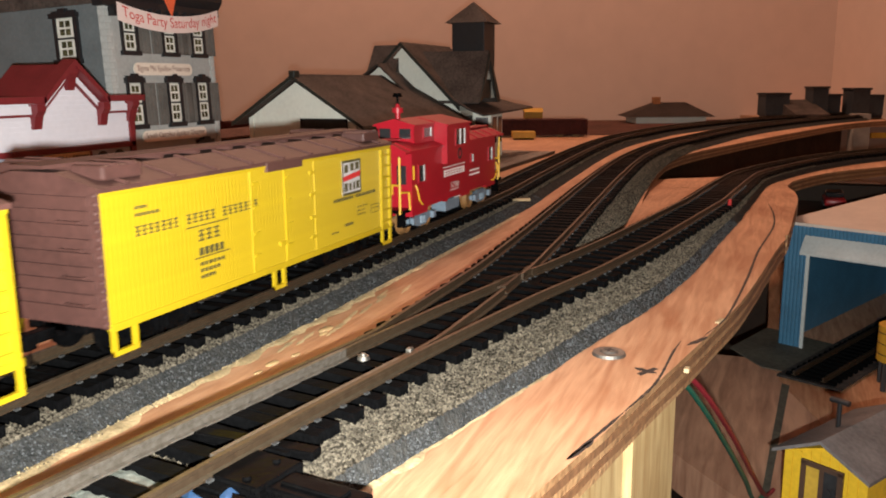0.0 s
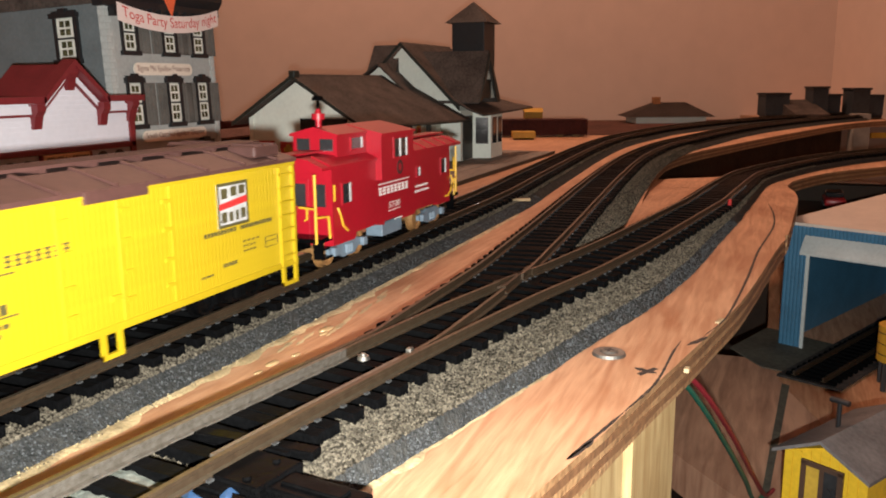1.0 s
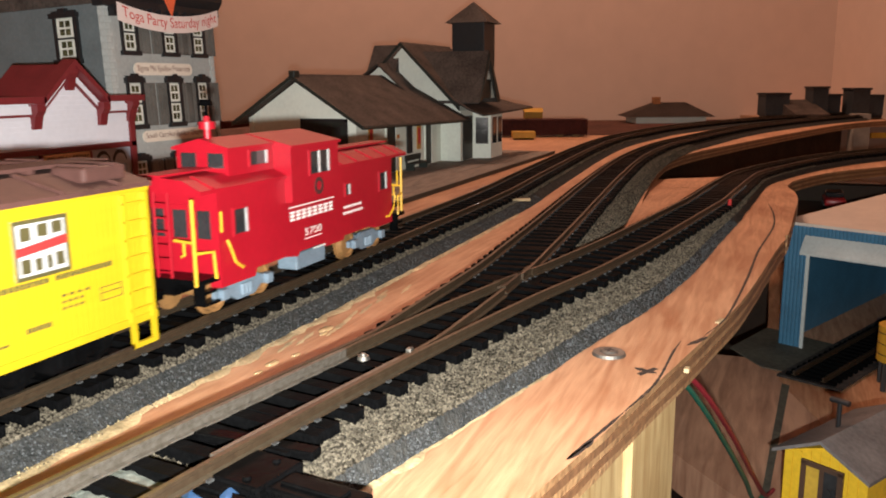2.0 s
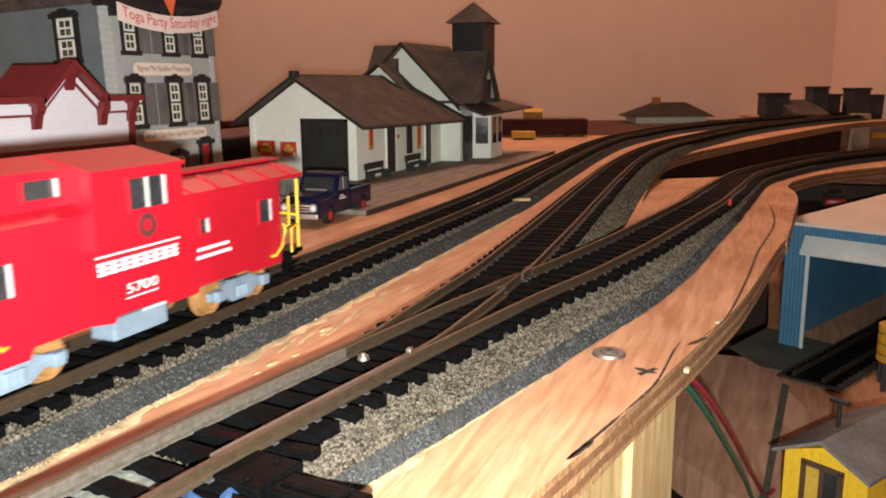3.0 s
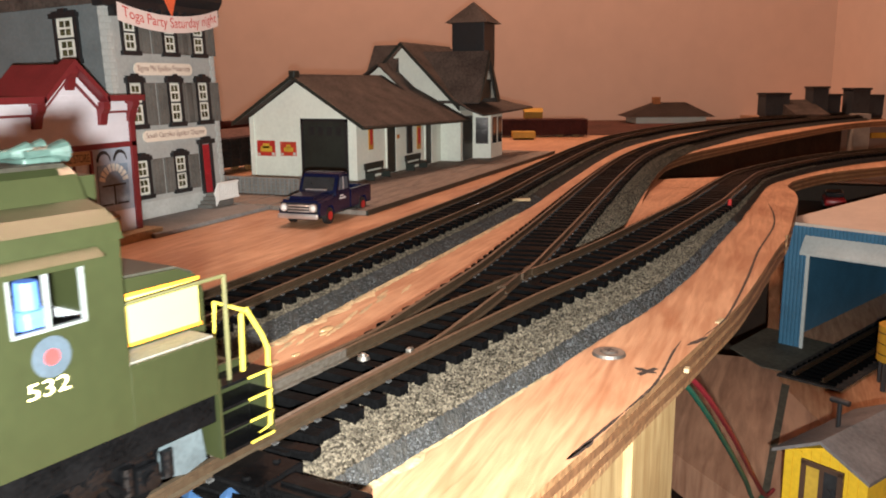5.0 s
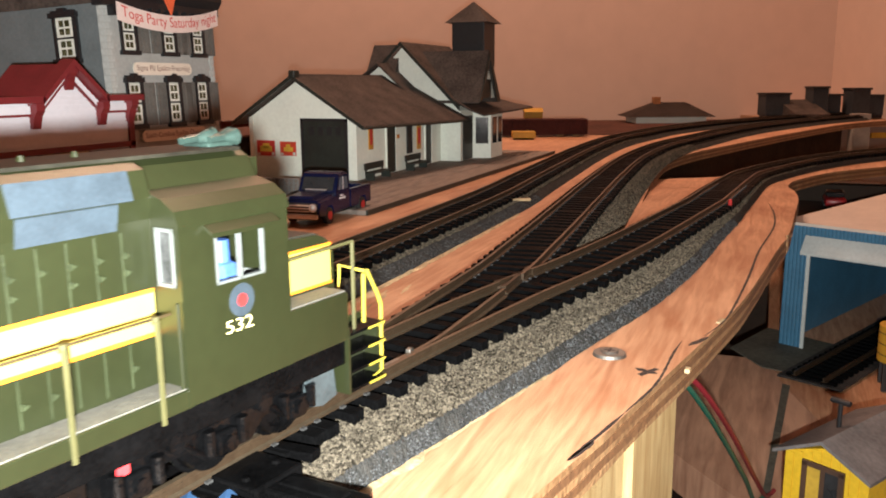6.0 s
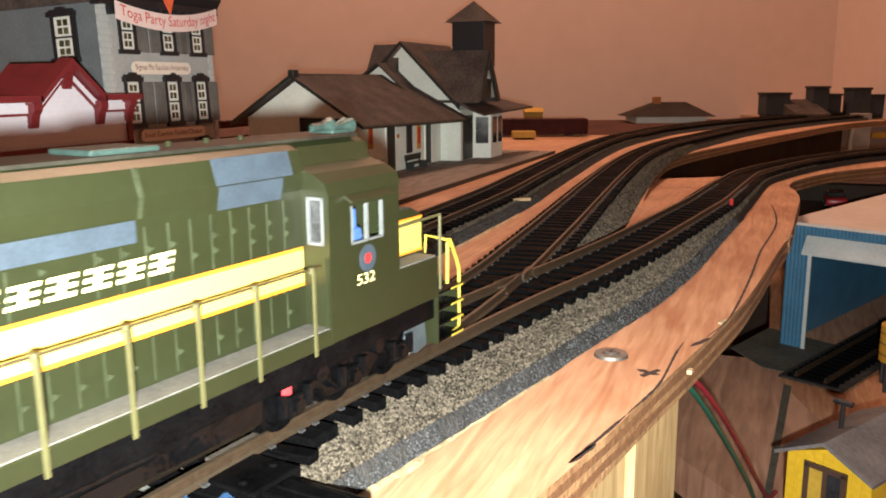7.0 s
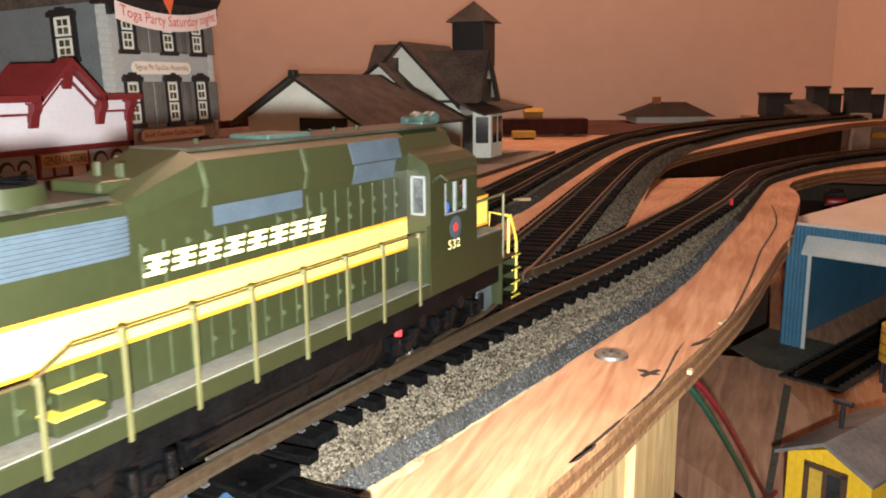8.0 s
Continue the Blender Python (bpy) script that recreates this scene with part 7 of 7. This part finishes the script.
def make_shed():
    BLUE = mat("blue_corrugated_paint", (0.05, 0.17, 0.29), 0.5, 0, 0.12, 60, 0.1)
    PALE = mat("pale_shed_roof", (0.62, 0.56, 0.50), 0.6, 0, 0.06, 40)
    TRIM = mat("pale_grey_trim", (0.50, 0.55, 0.55), 0.5, 0, 0.08, 60)
    s = thing("engine_shed", 566, -157, LZ, "blue corrugated engine shed with a pale roof and open door", "engine shed", rz=-25)
    W, D, H = 100, 190, 80
    def corrugated(bm, a, b, z0, z1, at, axis):
        n = int((b - a) / 2.2)
        w = (b - a) / n
        sgn = -1 if axis == "y" else 1
        wave = [(a + w * (k + f), at + sgn * d) for k in range(n) for f, d in ((0, 0), (0.3, 0.6), (0.7, 0.6))]
        poly = wave + [(b, at), (b, at - sgn * 1.4), (a, at - sgn * 1.4)]
        prism(bm, [(q[1], q[0]) for q in poly] if axis == "y" else poly, z0, z1, "z")
    for a, b, z0, z1 in ((-14.5, 0, 0, H), (-W, -80, 0, H), (-80, -14.5, 64, H)):
        bm = bmesh.new()
        corrugated(bm, a, b, z0, z1, 0, "y")
        part("front_wall", bm, BLUE, s, "blue corrugated wall panel")
    bm = bmesh.new()
    corrugated(bm, 1.5, D, 0, H, 0, "x")
    part("side_wall", bm, BLUE, s, "blue corrugated wall panel")
    bm = bmesh.new()
    box(bm, 1.5, D, -W - 1, -W + 0.8, 0, H)
    part("side_wall", bm, BLUE, s, "blue corrugated wall panel")
    bm = new_bm((D - 1, D + 1, -W, 0, 0, H))
    part("rear_wall", bm, BLUE, s)
    bm = bmesh.new()
    prism(bm, [(2.5, H), (2.5, H + 1.8), (-W - 2.5, H + 1.8), (-W - 2.5, H)], -3, D + 3, "x")
    part("roof", bm, PALE, s, "pale cream roof")
    for y0, y1 in ((-16.4, -14.2), (-80.4, -78)):
        part("door_trim", new_bm((-1.4, -0.4, y0, y1, 0, 66)), TRIM, s, "pale door trim")
    bm = bmesh.new()
    prism(bm, [(-1.0, 74), (-7.5, 64), (-7.5, 62.5), (-1.0, 65.5)], -84, -12.5, "y")
    part("door_awning", bm, TRIM, s, "pale sloping awning over the door")
    return s


make_shed()
shed_track = thing("track_shed", 566, -157, LZ + 0.6, "dull dark track leading into the blue shed", "railway track", kind="structure", rz=-25)
bm = new_bm((-62, 185, -64, -28, 0, 1.2))
part("cinder_bed", bm, mat("cinders", (0.03, 0.026, 0.024), 0.9, 0, 0.4, 200, 0.6, 800), shed_track, "dark cinder bed")
SHED_TIE = tie_mesh(14.0, False)
for k in range(30):
    ob = new("tie", SHED_TIE)
    ob.parent = shed_track
    ob.matrix_basis = pose((-58 + k * 7.6) * MM, -0.046, 0.0011)
for o in (-8.25, 8.25):
    bm = bmesh.new()
    sweep(bm, [Vector((x, -46, 0)) for x in range(-62, 186, 20)], rail_profile(o), 2.9)
    part("rail", bm, RAIL, shed_track)


def make_yellow_house():
    YW = mat("yellow_board_paint", (0.72, 0.46, 0.025), 0.55, 0, 0.1, 60, 0.1)
    ROOFG = mat("grey_shingle_roof", (0.145, 0.135, 0.135), 0.85, 0, 0.2, 60, 0.4, 600)
    WBR = mat("brown_window_frame", (0.075, 0.04, 0.025), 0.6)
    a, b = room_point(298, 127), room_point(268.0, 149.5)
    ang = math.degrees(math.atan2(b[1] - a[1], b[0] - a[0]))
    h = thing("yellow_house", a[0], a[1], LZ - 0.2, "small yellow board house with a grey shingled roof", "house", rz=ang)
    # local x runs along the gable wall from far eave to near eave, local y goes back
    W, E, R, D = 37.4, 30.7, 39.2, 62
    bm = bmesh.new()
    prism(bm, [(3, 0), (3, E), (W / 2, R - 2.5), (W - 3, E), (W - 3, 0)], 3, D - 3, "y")
    wall = part("wall", bm, YW, h, "yellow vertical board wall")
    for k in range(9):
        x = 3.2 + k * 3.6
        top = E + (R - 2.5 - E) * (1 - abs(x + 1.6 - W / 2) / (W / 2 - 3)) - 0.6
        bm = new_bm((x, x + 3.2, 2.6, 3.05, 0, top))
        part("board", bm, YW, wall)
    for s, e in ((0, 1), (W, -1)):
        bm = bmesh.new()
        prism(bm, [(s, E - 0.8), (W / 2, R), (W / 2, R + 1.4), (s, E + 0.6)], -1.5, D, "y")
        part("roof", bm, ROOFG, h, "grey shingled roof slope")
    bm = new_bm((12, 25, 2.0, 2.7, 10, 28))
    win = part("window", bm, mat("yellow_lit_blind", (0.55, 0.36, 0.05), 0.5), wall, "brown-framed window with yellow blind")
    bm = new_bm((10.4, 12.4, 1.5, 2.8, 9, 29.5), (24.6, 26.6, 1.5, 2.8, 9, 29.5), (10.4, 26.6, 1.5, 2.8, 28, 30), (10.4, 26.6, 1.2, 2.8, 8.6, 10), (17.6, 19.4, 1.7, 2.8, 10, 28))
    part("window_frame", bm, WBR, win, "dark brown window frame")
    bm = new_bm((19.4, 24.6, 1.9, 2.1, 10, 28))
    part("dark_glass", bm, GLASSD, win)
    bm = bmesh.new()
    drum(bm, 12, 24, E + 2, E + 17, 0.9, 0.9, 10)
    rod(bm, [(8.3, 24, E + 17), (15.7, 24, E + 17)], 1.15, 10)
    part("stove_pipe", bm, BLKT, h, "black T-shaped stove pipe")
    return h


make_yellow_house()
tank = thing("water_tank", *room_point(440, 254), LZ, "small round yellow water tank on black legs", "water tank")
bm = bmesh.new()
drum(bm, 0, 0, 16, 36, 12, 12, 28)
part("tub", bm, mat("ochre_tank_paint", (0.60, 0.33, 0.03), 0.5, 0, 0.1, 60), tank, "ochre yellow tub", True)
bm = bmesh.new()
for z in (20, 26, 32):
    drum(bm, 0, 0, z, z + 0.5, 12.15, 12.15, 28)
part("hoops", bm, BLKT, tank)
for x, y in ((-8, -8), (8, -8), (-8, 8), (8, 8)):
    bm = new_bm((x - 1.4, x + 1.4, y - 1.4, y + 1.4, 0, 16))
    part("leg", bm, BLKT, tank, "black leg")
for nm, c, pts in (("green", (0.015, 0.09, 0.06), [(224, -124, -9.2), (232, -128, -16), (252, -133, -32), (280, -138.5, -54), (310, -144, -78), (332, -148, -97), (345, -152, -99)]),
                   ("red", (0.20, 0.015, 0.025), [(228, -125, -9.2), (236, -130, -16), (257, -136, -33), (286, -142, -56), (316, -147.5, -80), (340, -152, -97.5), (352, -156, -99)])):
    bm = bmesh.new()
    rod(bm, curve_through([Vector(q) for q in pts], 4), 0.85, 8)
    solid("electric_wire", bm, mat(nm + "_wire_insulation", c, 0.4), nm + " insulated wire hanging from the board to the lower deck", "wire", smooth=True)
red_car = thing("toy_car", *room_point(760, 362), -46, "small red toy car on the lower level", "car")
bm = new_bm((-22, 22, -9, 9, 3, 10), bev=2.0)
part("body", bm, mat("red_toy_paint", (0.42, 0.02, 0.025), 0.35), red_car, smooth=True)
bm = new_bm((-10, 12, -8, 8, 10, 15), bev=2.0)
part("cabin", bm, GLASSD, red_car)
for x in (-13, 13):
    for s in (-1, 1):
        bm = bmesh.new()
        drum(bm, x, 3.2, min(s * 7, s * 9.4), max(s * 7, s * 9.4), 3.2, 3.2, 16, "y")
        part("wheel", bm, BLKT, red_car, "black wheel")
bm = new_bm((-120, 220, -60, 60, -12, 0))
solid("shelf", bm, mat("dark_shelf", (0.05, 0.03, 0.02), 0.8), "dark brown shelf under the toy car", "shelf", "structure", *room_point(760, 362), -46)

# ---- far side of the layout ----
MAROONC = mat("dull_maroon_car", (0.055, 0.016, 0.013), 0.8, 0, 0.25, 30, spec=0.15)
bm = bmesh.new()
prism(bm, [room_point(*q) for q in ((1100, -560), (1512, -560), (1512, 600), (1290, 388), (1130, 268), (1100, 225))], 0.02, 0.6, "z")
solid("ground_cover", bm, mat("dark_brown_scenic_paint", (0.085, 0.036, 0.026), 0.9, 0, 0.3, 12, 0.3, 300, spec=0.15), "dark brown painted ground at the back of the board", "ground", "structure")
for k in range(5):
    x, y = room_point(1085, -522 + k * 158)
    car = thing("freight_car", x, y, 0, "dull maroon gondola car standing at the back", "railway car", rz=-68.3, group="freight cars at the back")
    bm = new_bm((-76, 76, -16, 16, 3, 22.5), bev=0.6)
    part("body", bm, MAROONC, car)
    bm = bmesh.new()
    for j in range(9):
        box(bm, -75 + j * 18.4, -73 + j * 18.4, -17, 17, 4, 22.5)
    part("side_posts", bm, MAROONC, car)
    for xx in (-52, 52):
        bogie(car, xx, BLACK, RUST)
stock = thing("stock_car", 541, 264, 0, "dark slatted stock car with a dusty brown roof behind the station", "railway car")
SLAT = mat("dark_slat_wood", (0.020, 0.016, 0.014), 0.8, 0, 0.3, 80, spec=0.1)
part("body", new_bm((-70, 70, -12, 12, 5, 28)), SLAT, stock)
for k in range(6):
    part("slat", new_bm((-70, 70, -13, -12.2, 6 + k * 3.7, 8.4 + k * 3.7)), SLAT, stock)
for k in range(12):
    part("side_post", new_bm((-69 + k * 12.4, -67.4 + k * 12.4, -13.8, -12.1, 5, 28)), SLAT, stock)
bm = bmesh.new()
prism(bm, [(-14.5, 27.5), (-14.5, 29), (-5, 34), (5, 34), (14.5, 29), (14.5, 27.5)], -72, 72, "x")
part("roof", bm, mat("dusty_brown_roof", (0.16, 0.085, 0.07), 0.85, 0, 0.2, 50, spec=0.15), stock, "dusty brown roof")
for xx in (-48, 48):
    bogie(stock, xx, BLACK, RUST)
YC = mat("dull_yellow_car", (0.50, 0.28, 0.02), 0.6)
yc = thing("yellow_freight_car", *room_point(1030, 100), 0, "small yellow freight car standing near the station", "railway car", rz=-68.3)
bm = new_bm((-14, 14, -10, 10, 2, 10), bev=0.6)
part("body", bm, YC, yc)
bm = new_bm((-12, 12, -8, 8, 0, 2))
part("underframe", bm, BLACK, yc)
yb = thing("yellow_shed", *room_point(1330, 144), 0, "small dull yellow shed near the wall", "shed", rz=-68.3)
bm = new_bm((-14, 14, -12, 12, 0, 24), bev=0.5)
part("wall_block", bm, YC, yb)
bm = bmesh.new()
prism(bm, [(-14, 23), (0, 29), (14, 23)], -15, 15, "x")
part("roof", bm, YC, yb)
fh = thing("far_house", *room_point(1430, 380), 0, "low house with dark hipped roof and orange chimney", "house", rz=-68.3)
bm = new_bm((-58, 58, -40, 40, 0, 12))
part("wall", bm, STATW, fh, "pale wall")
bm = bmesh.new()
base = [bm.verts.new(v) for v in ((-72, -48, 11), (72, -48, 11), (72, 48, 11), (-72, 48, 11))]
ridge = [bm.verts.new(v) for v in ((-22, 0, 34), (34, 0, 34))]
bm.faces.new((base[0], base[1], ridge[1], ridge[0]))
bm.faces.new((base[2], base[3], ridge[0], ridge[1]))
bm.faces.new((base[1], base[2], ridge[1]))
bm.faces.new((base[3], base[0], ridge[0]))
bm.faces.new(base[::-1])
part("roof", bm, mat("dark_far_shingle", (0.04, 0.03, 0.026), 0.9, 0, 0.2, 40, spec=0.1), fh, "dark hipped roof")
bm = new_bm((-22, -10, -6, 6, 28, 43), bev=0.6)
part("chimney", bm, mat("orange_brick", (0.38, 0.16, 0.06), 0.8), fh, "orange brick chimney")
DKB = mat("dull_black_blue", (0.03, 0.036, 0.042), 0.7, 0, 0.2, 30)
for k, (dp, sd, w, d, z0, z1, nm, lab) in enumerate(((1560, 615, 44, 40, 6, 47, "dark_water_tank", "dark square tank on the far shelf"), (1560, 694, 28, 36, 6, 58, "dark_tower", "dark narrow tower on the far shelf"), (1580, 724, 32, 40, 6, 44, "dark_building", "dark low building on the far shelf"),
                                            (1560, 768, 32, 40, 6, 55, "dark_tower", "dark narrow tower on the far shelf"), (1600, 815, 50, 40, 4, 42, "grey_blue_building", "grey-blue building on the far shelf"), (1600, 876, 56, 40, 4, 54, "dark_building", "dark tall building on the far shelf"))):
    b = thing(nm, *room_point(dp, sd), 0, lab, "building", rz=-68.3)
    bm = new_bm((-w / 2, w / 2, -d / 2, d / 2, z0, z1 - 4), bev=0.8)
    part("wall_block", bm, DKB, b)
    bm = new_bm((-w / 2 - 2, w / 2 + 2, -d / 2 - 2, d / 2 + 2, z1 - 4, z1), bev=0.8)
    part("roof", bm, BLKT, b)
    bm = new_bm((-w / 2 + 3, w / 2 - 3, -d / 2 + 3, d / 2 - 3, -2, z0))
    part("base", bm, BLKT, b)
sh = thing("far_slope_roof", *room_point(1530, 655), 0, "low dark sloping shed roof on the far shelf", "shed", rz=-68.3)
bm = bmesh.new()
prism(bm, [(-50, 0), (-50, 10), (40, 34), (50, 30), (50, 0)], -30, 30, "x")
part("roof", bm, SHINGLE, sh)
FAR = wood_mat("far_board", (0.44, 0.27, 0.17), (0.30, 0.16, 0.09), (1.0, 10.0, 1.0), 30, 1.2, 0.6)
bm = bmesh.new()
prism(bm, [room_point(*q) for q in ((1500, 640), (1890, 640), (1890, 925), (1500, 925))], -14, -3, "z")
solid("far_shelf", bm, FAR, "plywood shelf by the far wall", "board", "structure")
bm = new_bm((-14, 14, -12, 12, -60, 10))
solid("grey_block", bm, mat("pale_grey_block", (0.34, 0.31, 0.27), 0.7), "pale grey block at the end of the upper board", "block", "", *room_point(1500, 748), 0, -68.3)
bm = new_bm((-60, 60, -3, 3, -34, -24))
solid("yellow_strip", bm, YC, "dull yellow strip on the lower far level", "strip", "", *room_point(1500, 830), 0, -68.3)
bm = new_bm((-8, 8, -4, 4, -21, -11.2))
solid("riser_block", bm, BLKT, "small dark riser block under the upper board", "block", "", 700, -66, 0)


# ---- plaster crumbs round the switch machine ----
plaster_rnd = random.Random(33)
CRUMB = mat("pale_plaster", (0.17, 0.19, 0.165), 0.8, 0, 0.25, 300, 0.5, 900)
crumb_rnd = random.Random(21)
bm = bmesh.new()
grid = [[bm.verts.new((66 + 2.0 * i, -66 + 2.0 * j + plaster_rnd.uniform(-0.4, 0.4), 4.6 + plaster_rnd.uniform(0.0, 1.3))) for j in range(13)] for i in range(20)]
for i in range(19):
    for j in range(12):
        bm.faces.new((grid[i][j], grid[i + 1][j], grid[i + 1][j + 1], grid[i][j + 1]))
bmesh.ops.recalc_face_normals(bm, faces=bm.faces)
solid("plaster_patch", bm, CRUMB, "rough grey-green plaster spread between the ties", "plaster", smooth=True)
for k in range(14):
    bm = bmesh.new()
    bmesh.ops.create_icosphere(bm, subdivisions=1, radius=crumb_rnd.uniform(0.8, 2.2), matrix=Matrix.Diagonal((1.4, 1.0, 0.45, 1)))
    for v in bm.verts:
        v.co *= crumb_rnd.uniform(0.75, 1.2)
    solid("plaster_crumb", bm, CRUMB, "pale plaster crumb lying on the ballast", "crumb", x=crumb_rnd.uniform(90, 108), y=crumb_rnd.uniform(-53, -41), z=5.0, rz=crumb_rnd.uniform(0, 180))


def motions():
    d = [(0, 0), (0.5, -32.2), (1.0, -65.0), (1.5, -92.5), (1.7, -105.4), (2.8, -185.9), (3.0, -202.9), (3.5, -245.6), (4.0, -288.7), (4.6, -340), (8.0, -640)]
    for car, x in ((reefer, 131), (reefer_2, 131 - 162.5), (caboose, 292)):
        walk(car, [(t, pose((x + s) * MM, 0, 9.5 * MM)) for t, s in d])
    rows = [(0, -53, -30.0, -10.2), (2.8, 41.5, -46.4, -10.2), (3.6, 69.0, -51.0, -10.2), (4.5, 100.1, -56.4, -10.2), (4.7, 106.7, -57.5, -10.2), (5.8, 140.3, -63.4, -9.9), (6.0, 146.9, -64.5, -9.7), (6.5, 163.6, -66.0, -9.0), (7.0, 180.7, -67.7, -8.3), (7.5, 198.4, -69.0, -7.6), (8.0, 216.9, -70.2, -7.0)]
    walk(loco, [(t, pose(x * MM, y * MM, 9.5 * MM, 0, 0, h)) for t, x, y, h in rows])


motions()
